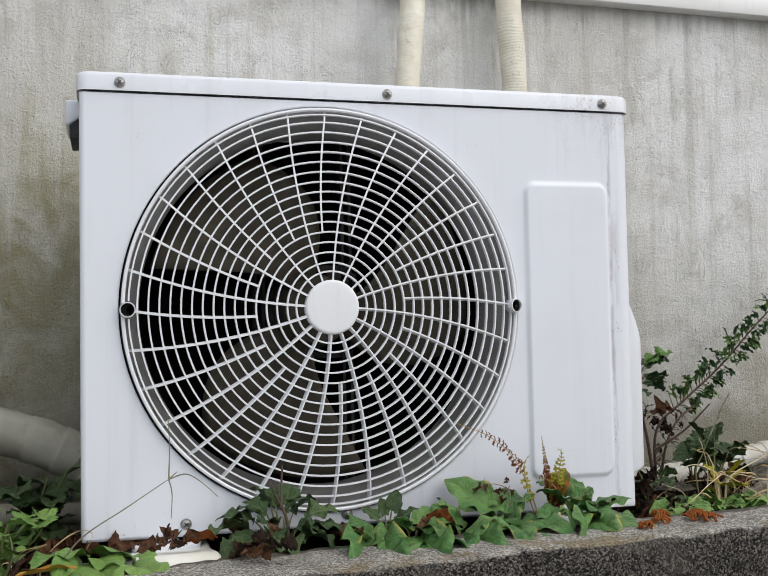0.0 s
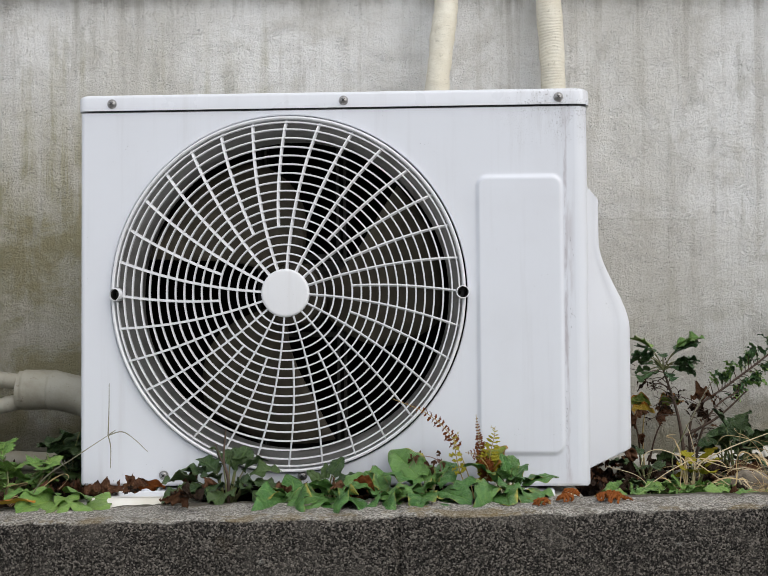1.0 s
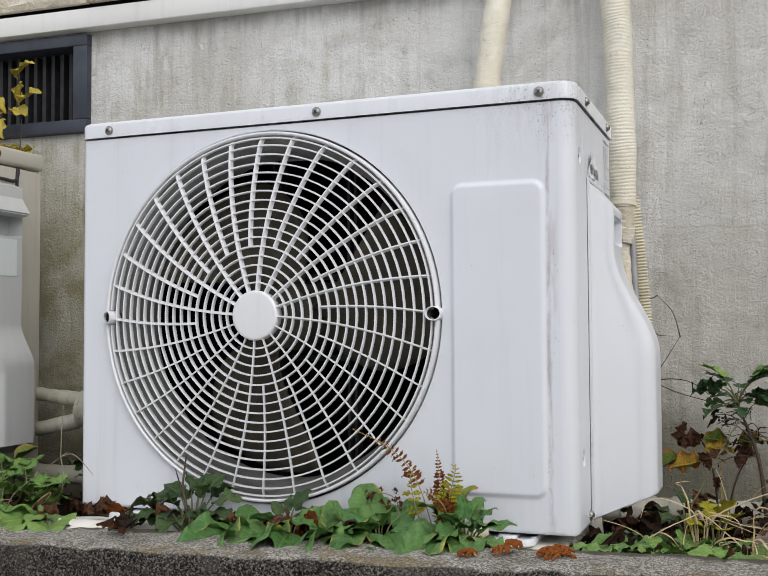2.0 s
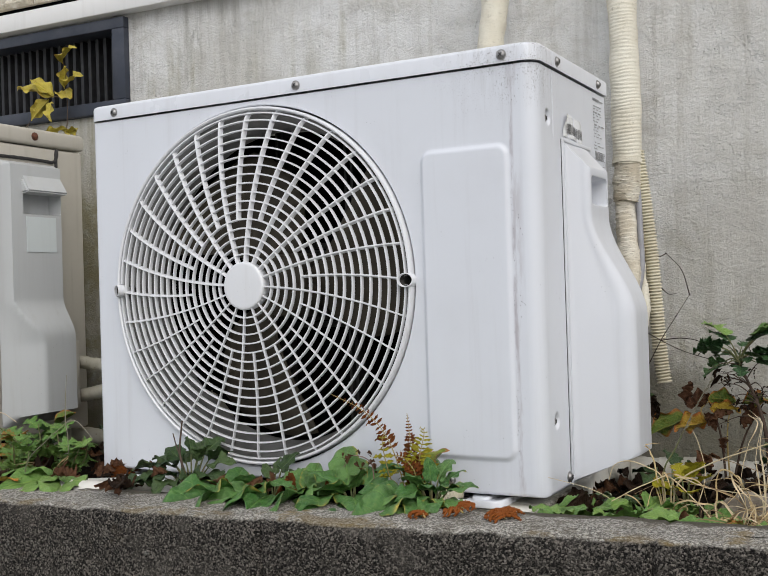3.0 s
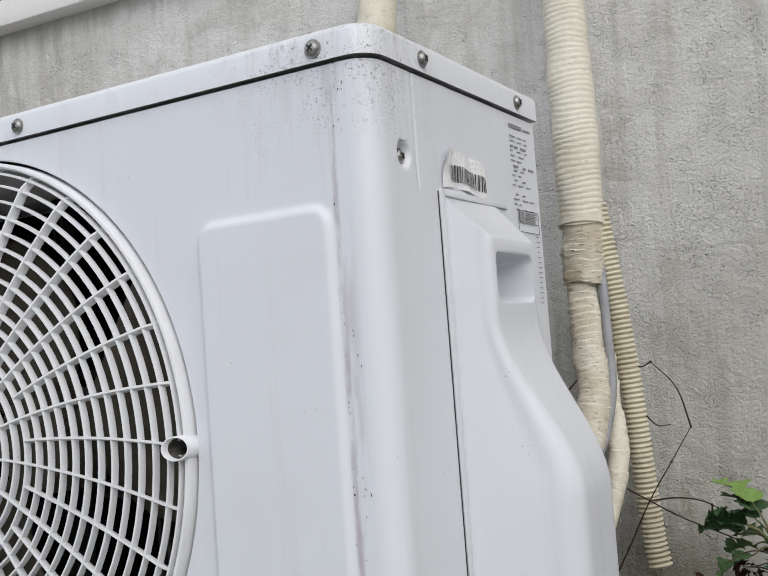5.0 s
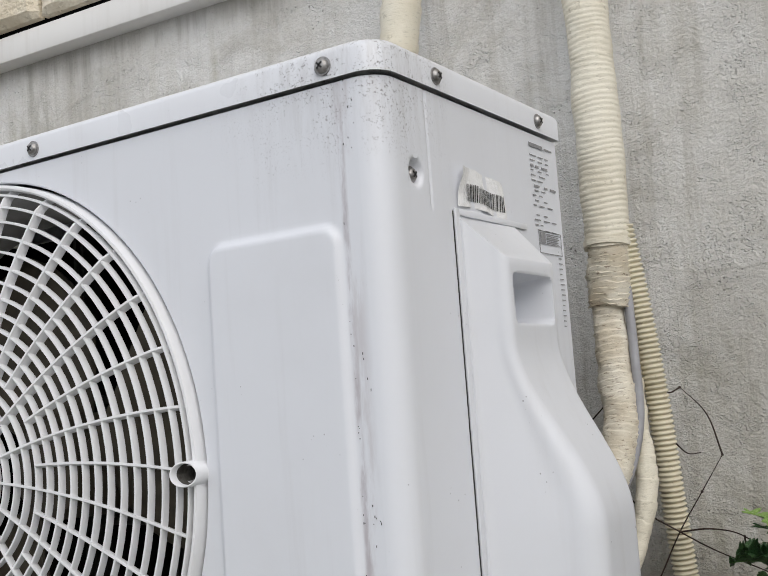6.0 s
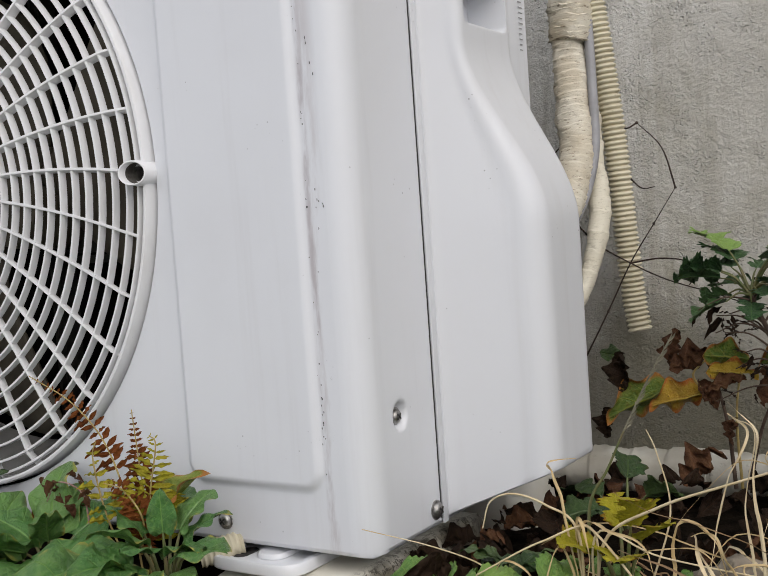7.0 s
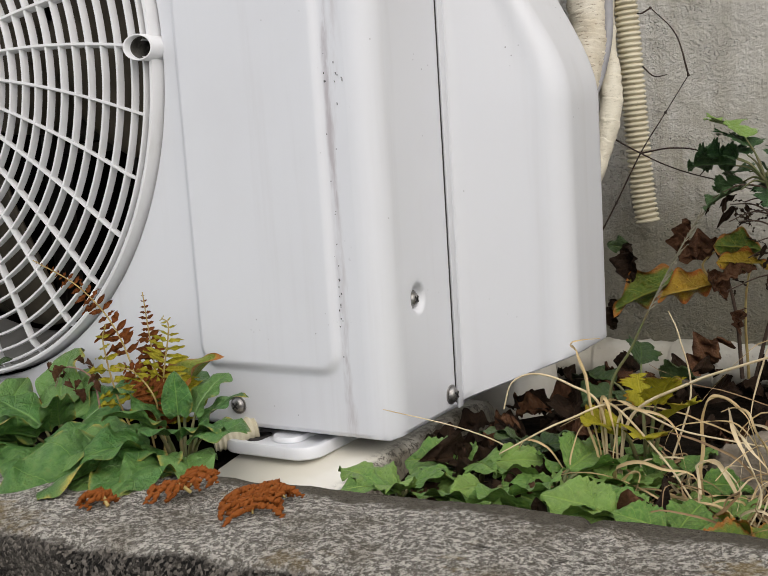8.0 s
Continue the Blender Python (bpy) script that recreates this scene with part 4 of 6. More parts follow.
def build_feet(unit):
    for x in (0.085, 0.572):
        rail = part("mounting_rail", slab(bmesh.new(), x - 0.034, x + 0.040, -0.020, DEEP + 0.02, 0.0798, 0.0850, 0.016, 0.0026), M_LID, unit, "white pressed steel mounting rail", 40)
        part("pressed_ridge", slab(bmesh.new(), x - 0.004, x + 0.018, -0.006, 0.10, 0.0845, 0.0885, 0.009), M_LID, rail, "", 40)
        part("rail_slot", slab(bmesh.new(), x - 0.022, x - 0.010, -0.008, 0.012, 0.0846, 0.0856, 0.0058), M_SLOT, rail, "", 40)
    ribs = lambda share, run: 0.0075 + 0.0014 * (0.5 + 0.5 * math.sin(run * 2 * math.pi / 0.0036))
    part("drain_stub", tube(bmesh.new(), smooth_path([(0.552, 0.004, 0.0905), (0.543, -0.008, 0.0885), (0.534, -0.018, 0.0865)], 16), ribs, 16), M_HOSE, unit, "short ribbed cream drain stub", 70)


unit = thing("air_conditioner_unit", (0.33, 0.13, 0.08), "white air conditioner outdoor unit with round grille and scuffed front edge", "air conditioner")
build_case(unit)
build_lid(unit)
build_grille(unit)
build_fan(unit)
build_cover(unit)
build_labels(unit)
build_left_grip(unit)
build_feet(unit)


FRONT_BLOCK = ((-0.062, 0.045, 0.058), (-0.056, 0.049, 0.066), (-0.035, 0.051, 0.0735), (0.0, 0.052, 0.0785), (0.02, 0.052, 0.080), (0.13, 0.052, 0.080), (0.160, 0.051, 0.076), (0.166, 0.048, 0.064))
REAR_BLOCK = ((0.245, 0.030, 0.064), (0.250, 0.033, 0.076), (0.265, 0.034, 0.080), (0.325, 0.034, 0.078), (0.335, 0.031, 0.064))


def build_foot_block(x, profile, ahead=0.0):
    """A tapered white plastic block under one end of a mounting rail."""
    bm = bmesh.new()
    rows = []
    for y, hw, h in profile:
        y += ahead if y < 0 else 0.0
        rows.append([bm.verts.new((x + a * hw, y, z + (0.022 if ahead and y < 0 else 0.0))) for a, z in ((-1.15, 0.03), (-1.0, h - 0.004), (-0.93, h), (0.93, h), (1.0, h - 0.004), (1.15, 0.03))])
    for a, b in zip(rows, rows[1:]):
        for i in range(6):
            bm.faces.new((a[i], a[(i + 1) % 6], b[(i + 1) % 6], b[i]))
    bm.faces.new(rows[0])
    bm.faces.new(rows[-1])
    ob = part("foot_block", bm, M_FOOT, None, "", 50)
    return tagged(ob, "white plastic foot block, mildewed on its flank, under the machine", "foot block", "foot blocks under the machine")


build_foot_block(0.085, FRONT_BLOCK, -0.075)
build_foot_block(0.598, FRONT_BLOCK)
build_foot_block(0.085, REAR_BLOCK)
build_foot_block(0.598, REAR_BLOCK)


# ---- the older machine next to it, seen from its service end ----
def build_old_unit():
    x1, y0, y1 = -0.283, 0.003, 0.262
    u2 = thing("old_air_conditioner_unit", (x1 - 0.36, 0.13, 0.06), "yellowed older air conditioner outdoor unit with grey end cover", "air conditioner")
    part("case", box(bmesh.new(), x1 - 0.74, x1, y0, y1, 0.106, 0.590, 0.006, 3), M_CASE_OLD, u2, "", 40)
    lid = part("top_cover", box(bmesh.new(), x1 - 0.743, x1 + 0.003, y0 - 0.003, y1 + 0.003, 0.592, 0.620, 0.006, 3), M_CASE_OLD, u2, "", 40)
    screw((x1 + 0.003, 0.152, 0.606), (1, 0, 0), lid, 0.0055, M_RUST)
    part("rear_grip", box(bmesh.new(), x1, x1 + 0.040, 0.188, 0.205, 0.150, 0.262, 0.004, 2), M_CASE_OLD, u2)

    # end cover: flat above with a handhold under a hood, stepping out below
    def out(z):
        return 0.024 + 0.026 * ramp01(0.335, 0.268, z)

    ys, zs = span(0.070, 0.192, 0.004), span(0.135, 0.560, 0.004)

    def place(y, z):
        e = min(1.0, max(0.0, (y - 0.070) / (0.008 + 0.04 * ramp01(0.335, 0.255, z))), 1.0)
        f = min(e, max(0.0, (0.192 - y) / 0.006))
        x = x1 + 0.002 + out(z) * min(1.0, max(0.0, f)) * ramp01(0.135, 0.142, z) * ramp01(0.5605, 0.552, z)
        if 0.105 <= y <= 0.181 and 0.474 <= z <= 0.512:
            x = x1 + 0.0015
        zz = z - (0.02 * ramp01(0.15, 0.135, z) * (x1 + 0.057 - x) / 0.055) + 0.012 * ramp01(0.15, 0.135, z)
        return (x, y, zz)

    cover = sheet(ys, zs, place, "end_cover", M_COVER_OLD, u2, "grey plastic end cover with hooded handhold", 40)
    # the pressed outline of the end cover: a black cord for its groove's shade
    edge = bmesh.new()
    loop = [(0.062, 0.14), (0.062, 0.555), (0.070, 0.566), (0.190, 0.566), (0.199, 0.555), (0.199, 0.14)]
    tube(edge, smooth_path([(x1 + 0.001, yy, zz) for yy, zz in loop], 6), 0.0028, 8)
    part("groove_shade", edge, M_SLOT, cover, "black line for the shaded groove round the end cover")
    hood = bmesh.new()
    vs = [hood.verts.new(v) for v in ((x1 + 0.024, 0.100, 0.538), (x1 + 0.024, 0.186, 0.538), (x1 + 0.042, 0.188, 0.508), (x1 + 0.042, 0.100, 0.508), (x1 + 0.020, 0.100, 0.504), (x1 + 0.020, 0.186, 0.504))]
    for f in ((0, 1, 2, 3), (3, 2, 5, 4), (0, 3, 4), (1, 5, 2), (0, 4, 5, 1)):
        hood.faces.new([vs[i] for i in f])
    bmesh.ops.bevel(hood, geom=hood.edges[:], offset=0.003, segments=2, affect="EDGES")
    part("hood", hood, M_COVER_OLD, cover)
    part("label", box(bmesh.new(), x1 + 0.0262, x1 + 0.0270, 0.108, 0.171, 0.410, 0.468), M_LABEL, cover, "pale blank faded paper label")
    for y in (0.05, 0.22):
        part("foot", box(bmesh.new(), x1 - 0.10, x1 - 0.03, y - 0.03, y + 0.03, 0.055, 0.107, 0.004), M_PVC, u2)


build_old_unit()


# ---- pipes and hoses on the wall ----
def wrapped(name, points, radius, material, label, pitch=0.012, ridge=0.0011, category="pipe", parent=None, seg=20):
    line = smooth_path(points, 70 if parent else 26)
    rng = random.Random(len(points))
    ph = rng.random()

    def r(share, run):
        s = (run / pitch + ph + 0.15 * math.sin(run * 40)) % 1.0
        return radius + ridge * (1 - s) - ridge * 0.5 + 0.0006 * math.sin(run * 55)

    bm = tube(bmesh.new(), line, r, seg)
    for v in bm.verts:
        v.co += Vector((0.0016, 0.0016, 0.001)) * noise.noise(v.co * 60) + (Vector((0.0009, 0.0009, 0.002)) * noise.noise(v.co * 170) if parent else Vector())
    ob = part(name, bm, material, parent, "", 70)
    return tagged(ob, label, category) if not parent else ob


def build_pipes():
    wrapped("wrapped_pipe", [(0.500, 0.372, 1.6), (0.497, 0.368, 0.98), (0.489, 0.352, 0.84), (0.480, 0.342, 0.76), (0.471, 0.336, 0.68), (0.462, 0.335, 0.60), (0.46, 0.325, 0.5), (0.46, 0.31, 0.30)], 0.0195, M_TAPE,
            "cream vinyl-taped refrigerant pipe against the wall", 0.034, 0.0008, "pipe")
    main = thing("wrapped_pipe", (0.66, 0.37, 0.5), "cream vinyl-taped pipe bundle with frayed tape and drain hose", "pipe")
    rib = lambda share, run: 0.0203 + 0.0006 * abs(math.sin(run * math.pi / 0.0052)) + 0.0007 * math.sin(run * 33)
    bm = tube(bmesh.new(), [p for p in smooth_path([(0.650, 0.376, 1.6), (0.655, 0.374, 0.9), (0.661, 0.370, 0.74), (0.663, 0.366, 0.60), (0.664, 0.3605, 0.496)], 130)], rib, 24)
    for v in bm.verts:
        v.co += Vector((0.0018, 0.0014, 0.0045)) * noise.noise(v.co * 34)
    part("taped_trunk", bm, M_TAPE, main, "", 80)
    wrapped("frayed_tape", [(0.664, 0.361, 0.500), (0.664, 0.360, 0.49), (0.663, 0.359, 0.47), (0.662, 0.357, 0.443)], 0.0182, M_TAPE_BAND, "", 0.0048, 0.0014, parent=main, seg=32)
    part("tie_band", tube(bmesh.new(), smooth_path([(0.664, 0.3608, 0.503), (0.664, 0.3605, 0.500), (0.664, 0.360, 0.4965)], 6), 0.0213, 28), M_TAPE, main, "thin white plastic tie band", 40)
    wrapped("taped_branch", [(0.662, 0.360, 0.50), (0.660, 0.357, 0.44), (0.664, 0.350, 0.385), (0.669, 0.340, 0.345), (0.666, 0.322, 0.305), (0.655, 0.300, 0.275), (0.64, 0.275, 0.26)], 0.0148, M_TAPE_BAND, "brittle speckled white tape wrapping", 0.0062, 0.0009, parent=main, seg=36)
    wrapped("taped_branch", [(0.668, 0.366, 0.42), (0.677, 0.360, 0.35), (0.684, 0.345, 0.29), (0.676, 0.325, 0.235), (0.66, 0.30, 0.20)], 0.0085, M_TAPE, "", 0.02, 0.0006, parent=main)
    part("cable", tube(bmesh.new(), smooth_path([(0.678, 0.360, 0.46), (0.681, 0.354, 0.40), (0.684, 0.343, 0.345), (0.676, 0.327, 0.30), (0.66, 0.31, 0.27)], 10), 0.0042, 10), M_CABLE, main)
    hose = smooth_path([(0.676, 0.366, 0.515), (0.683, 0.371, 0.45), (0.690, 0.377, 0.36), (0.694, 0.382, 0.27), (0.697, 0.385, 0.215), (0.701, 0.385, 0.186)], 190)
    rr = lambda share, run: 0.0080 + 0.0029 * (0.5 + 0.5 * math.sin(run * 2 * math.pi / 0.0045)) ** 0.45
    part("drain_hose", tube(bmesh.new(), hose, rr, 18, False), M_HOSE, main, "cream corrugated drain hose, cut off above the soil", 80)
    # Black plug that stands for the shade inside the cut hose end.
    part("hose_shade", tube(bmesh.new(), hose[-60:], 0.0076, 14), M_SLOT, main)

    # pipes from the older machine
    for pts, r in (([(-0.33, 0.22, 0.222), (-0.27, 0.225, 0.222), (-0.20, 0.23, 0.215), (-0.15, 0.235, 0.208)], 0.0115),
                   ([(-0.33, 0.215, 0.160), (-0.27, 0.22, 0.163), (-0.20, 0.23, 0.176), (-0.15, 0.238, 0.188)], 0.0120)):
        wrapped("wrapped_pipe", pts, r, M_TAPE_OLD, "dirty cream taped pipe leaving the older machine", 0.02, 0.0012)
    wrapped("wrapped_pipe", [(-0.175, 0.235, 0.199), (-0.12, 0.240, 0.198), (-0.06, 0.243, 0.180), (-0.01, 0.245, 0.156), (0.04, 0.26, 0.12), (0.06, 0.29, 0.09)], 0.0300, M_TAPE_OLD, "thick dirty taped pipe bundle bending down behind the machine", 0.045, 0.002)
    wrapped("wrapped_pipe", [(-0.35, 0.27, 0.088), (-0.2, 0.275, 0.085), (-0.05, 0.285, 0.08), (0.1, 0.29, 0.075)], 0.015, M_TAPE_OLD, "dirty taped pipe lying along the soil", 0.03, 0.001)
    def lie(u):
        return street(u, 0.350, 0.062 + 0.055 * ramp01(0.85, 1.35, u))

    pvc = thing("drain_pipe", lie(0.9), "dirty cream taped drain pipe along the wall foot", "pipe")
    wrapped("taped_pipe", [lie(u) for u in span(0.40, 6.0, 0.10)], 0.0185, M_PVC, "", 0.038, 0.0022, parent=pvc)
    for u in (0.74, 1.02):
        sock = tube(bmesh.new(), [lie(u + d) for d in (0, 0.002, 0.03, 0.032)], 0.0210, 20)
        part("pipe_socket", sock, M_PVC, pvc, "", 50)


build_pipes()

# ---- plants ----
def leaf_material(name, green, pale, rim, rot, rim_from=0.8, rim_amount=1.0, spots=0.3, gloss=0.42):
    """A leaf: blade, paler veins, turning margin and brown spots, by its own along/across marks."""
    k = Mat(name, gloss, 0, 0.12 if gloss > 0.55 else 0.45)
    al, ac = k.attr("along"), k.attr("across")
    seeded = k.n("ShaderNodeVectorMath")
    seeded.operation = "ADD"
    k.l(k.co, seeded.inputs[0])
    k.l(k.math("MULTIPLY", k.chance(), 40.0), seeded.inputs[1])
    big, small = k.noise(2.6, 5, 0.6, seeded.outputs[0]), k.noise(13, 5, 0.65, seeded.outputs[0])
    c = k.mix(k.step(big, 0.3, 0.7), green, tuple(x * 0.62 for x in green))
    c = k.mix(k.math("MULTIPLY", k.step(small, 0.4, 0.65), 0.34), c, pale)
    c = k.mix(k.math("MULTIPLY", k.math("POWER", k.chance(), 2.0), 0.55), c, pale)
    vein = k.math("ABSOLUTE", k.math("SINE", k.math("MULTIPLY", k.math("SUBTRACT", al, k.math("MULTIPLY", ac, 0.28)), 12.0), 0), 0)
    line = k.step(vein, 0.09, 0.01)
    line = k.math("MAXIMUM", line, k.step(ac, 0.07, 0.02))
    c = k.mix(k.math("MULTIPLY", line, 0.60), c, pale)
    edge = k.step(k.math("ADD", k.math("MAXIMUM", ac, k.step(al, 0.75, 1.05)), k.math("MULTIPLY", k.math("SUBTRACT", big, 0.5), 1.3)), rim_from, rim_from + 0.3)
    c = k.mix(k.math("MULTIPLY", edge, rim_amount), c, rim)
    c = k.mix(k.math("MULTIPLY", k.step(small, 0.60, 0.70), spots), c, rot)
    k.colour(c)
    h = k.math("SUBTRACT", k.math("MULTIPLY", small, 0.4), k.math("MULTIPLY", line, 0.45))
    k.bump(h, 0.5, 0.03)
    k.b.inputs["Subsurface Weight"].default_value = 0.06
    k.b.inputs["Subsurface Radius"].default_value = (0.002, 0.003, 0.001)
    return k.m


L_DOCK = leaf_material("dock_leaf", (0.042, 0.145, 0.026), (0.19, 0.33, 0.09), (0.50, 0.38, 0.07), (0.20, 0.10, 0.03), 0.94, 0.95, 0.15, 0.33)
L_DARK = leaf_material("dark_serrated_leaf", (0.020, 0.055, 0.013), (0.09, 0.14, 0.04), (0.12, 0.085, 0.03), (0.07, 0.03, 0.02), 1.0, 0.6, 0.4)
L_WEED = leaf_material("light_green_weed_leaf", (0.088, 0.215, 0.036), (0.28, 0.41, 0.10), (0.35, 0.33, 0.06), (0.2, 0.12, 0.04), 1.05, 0.6, 0.2)
L_BUSH = leaf_material("mugwort_leaf", (0.018, 0.068, 0.020), (0.10, 0.20, 0.06), (0.14, 0.20, 0.05), (0.08, 0.05, 0.03), 1.05, 0.5, 0.2)
L_AUTUMN = leaf_material("orange_yellow_leaf", (0.44, 0.24, 0.02), (0.55, 0.40, 0.04), (0.40, 0.11, 0.015), (0.09, 0.025, 0.012), 0.66, 0.95, 0.9)
L_YELLOW = leaf_material("yellow_vine_leaf", (0.52, 0.42, 0.05), (0.60, 0.50, 0.10), (0.42, 0.22, 0.03), (0.20, 0.09, 0.03), 0.9, 0.8, 0.4)
L_TURN = leaf_material("half_turned_leaf", (0.10, 0.18, 0.025), (0.34, 0.33, 0.04), (0.36, 0.13, 0.02), (0.12, 0.05, 0.02), 0.62, 0.95, 0.6)
L_DRY = leaf_material("dry_brown_leaf", (0.085, 0.038, 0.020), (0.19, 0.095, 0.05), (0.045, 0.020, 0.012), (0.022, 0.012, 0.007), 0.8, 0.8, 0.6, 0.6)
L_BLACK = leaf_material("withered_dark_leaf", (0.022, 0.013, 0.008), (0.05, 0.028, 0.016), (0.015, 0.009, 0.006), (0.012, 0.008, 0.006), 0.8, 0.8, 0.5, 0.6)
L_RUST = leaf_material("rust_brown_fern", (0.17, 0.045, 0.008), (0.25, 0.075, 0.016), (0.07, 0.018, 0.005), (0.06, 0.02, 0.01), 0.8, 0.8, 0.4, 0.7)
L_BROWN = leaf_material("dark_rust_fern", (0.16, 0.048, 0.012), (0.25, 0.08, 0.02), (0.09, 0.024, 0.008), (0.05, 0.015, 0.008), 0.8, 0.8, 0.4, 0.7)
L_FERN = leaf_material("yellowing_fern", (0.33, 0.30, 0.02), (0.46, 0.40, 0.05), (0.22, 0.09, 0.015), (0.12, 0.05, 0.02), 0.85, 0.8, 0.4, 0.6)
M_STEM = plain("green_stem", (0.10, 0.13, 0.04), (0.16, 0.13, 0.06), 120, 0.6)
M_STALK = plain("yellow_stalk", (0.42, 0.33, 0.12), (0.30, 0.20, 0.07), 120, 0.6)
M_TWIG = plain("dark_twig", (0.055, 0.035, 0.024), (0.10, 0.065, 0.045), 160, 0.8)
M_VINE = plain("blackish_vine_bark", (0.022, 0.013, 0.009), (0.045, 0.026, 0.017), 160, 0.8)
M_STRAW = plain("bleached_straw", (0.56, 0.42, 0.22), (0.40, 0.28, 0.13), 60, 0.65)
M_STRAW_PALE = plain("pale_straw", (0.68, 0.57, 0.38), (0.52, 0.40, 0.23), 80, 0.65)
M_STRAW_OLD = plain("brown_straw", (0.30, 0.20, 0.10), (0.20, 0.12, 0.06), 80, 0.7)
M_AWN = plain("grey_green_culm", (0.17, 0.16, 0.11), (0.26, 0.24, 0.17), 160, 0.7)
M_SEED = plain("pinkish_dry_seed_head", (0.34, 0.22, 0.19), (0.20, 0.11, 0.09), 200, 0.8)


def half_width(kind, t):
    if kind == "dock":
        return 0.35 * math.sin(math.pi * min(1.0, t * 0.96 + 0.04) ** 0.72) ** 0.64 + 0.003
    if kind == "round":
        return 0.50 * math.sqrt(max(0.0, 1 - (2 * t - 1) ** 2)) * (1 + 0.09 * math.sin(t * 46)) + 0.003
    if kind == "oval":
        return 0.30 * math.sin(math.pi * t ** 0.9) ** 0.9 + 0.003
    if kind == "nettle":
        return (0.40 * math.sin(math.pi * t ** 0.75) ** 0.85) * (1 + 0.06 * math.sin(t * 62)) + 0.003
    if kind == "lobed":
        lobe = abs(math.sin(t * math.pi * 2.3 + 0.45)) ** 0.7
        return (0.13 + 0.42 * lobe) * math.sin(math.pi * (0.10 + 0.88 * t)) ** 0.55 * (1 + 0.14 * math.sin(t * 70))
    if kind == "slim":
        return 0.10 * math.sin(math.pi * t ** 0.85) + 0.003
    return 0.3 * math.sin(math.pi * t)


LEAF_MESHES = {}


def leaf_mesh(kind, material, seed, droop=0.35, fold=0.18, wave=0.05, crumple=0.0):
    """A leaf one unit long: along x, its face up. Seeds give the few variants that repeats share."""
    key = (kind, material.name, seed, droop, fold, wave, crumple)
    if key in LEAF_MESHES:
        return LEAF_MESHES[key]
    rng = random.Random(seed * 7 + len(kind))
    toothed = kind in ("lobed", "nettle", "round")
    nu, nv = (36 if toothed else 28), 7
    off = Vector((rng.random() * 40, rng.random() * 40, 0))
    verts, al, ac = [], [], []
    for i in range(nu + 1):
        t = i / nu
        w = half_width(kind, t)
        for j in range(-nv, nv + 1):
            s = j / nv
            push = -0.10 * abs(s) ** 1.5 * (1 if kind == "dock" else 0) * (1 - t) + (0.10 * abs(s) * math.sin(math.pi * t) if kind in ("lobed",) else 0)
            x, y = t + push, s * w
            p = Vector((x, y, 0)) * 3.2 + off
            z = fold * abs(s) * w * 2 + wave * noise.noise(p) * (0.35 + abs(s)) + 0.8 * wave * math.sin(t * 15 + (3 if s > 0 else 0) + off.x) * abs(s) ** 3
            # the blade swells between its side veins and rolls under at the rim
            z += 0.030 * abs(math.sin((t - 0.28 * abs(s)) * 12.0)) ** 0.6 * min(1.0, 5 * abs(s)) * (1 - abs(s) ** 2) * min(1.0, w * 5)
            z -= (0.05 if kind == "dock" else 0.02) * abs(s) ** 4
            if crumple:
                z += crumple * (noise.noise(p * 1.4) + 0.6 * noise.noise(p * 3.1))
                y *= 1 - 0.35 * crumple * 3 * abs(noise.noise(p * 0.7))
                roll = s * crumple * 5.0 * (0.6 + 0.6 * noise.noise(p * 0.5))
                y, z = y * math.cos(roll), z + abs(y) * math.sin(abs(roll))
            a = droop * t
            verts.append((x * math.cos(a * 0.6), y, z - droop * 0.5 * t * t))
            al.append(t)
            ac.append(abs(s))
    m = 2 * nv + 1
    faces = [(i * m + j, (i + 1) * m + j, (i + 1) * m + j + 1, i * m + j + 1) for i in range(nu) for j in range(m - 1)]
    me = bpy.data.meshes.new("leaf")
    me.from_pydata(verts, [], faces)
    for nm, vals in (("along", al), ("across", ac)):
        me.attributes.new(nm, "FLOAT", "POINT").data.foreach_set("value", vals)
    me.polygons.foreach_set("use_smooth", [True] * len(me.polygons))
    me.materials.append(material)
    me.update()
    LEAF_MESHES[key] = me
    return me


def lay_leaf(me, parent, base, tip, roll=0.0, broad=1.0, name="leaf"):
    """A leaf from its base to its tip, rolled about its length."""
    b, d = Vector(base), Vector(tip) - Vector(base)
    x = d.normalized()
    y = Vector((0, 0, 1)).cross(x)
    y = y.normalized() if y.length > 1e-4 else Vector((0, 1, 0))
    z = x.cross(y)
    turn = Matrix((x, y, z)).transposed().to_4x4() @ pose(0, 0, 0, roll, 0, 0)
    ob = new(name, me)
    ob.parent = parent
    ob.matrix_parent_inverse = world_of(parent).inverted()
    ob.matrix_basis = Matrix.Translation(b) @ turn @ Matrix.Diagonal((d.length, d.length * broad, d.length * (0.5 + 0.5 * broad), 1))
    return ob


def stem(parent, points, r, material, name="stem", steps=6):
    return part(name, tube(bmesh.new(), smooth_path(points, steps), lambda s, run: r * (1 - 0.55 * s), 7), material, parent, "", 60)


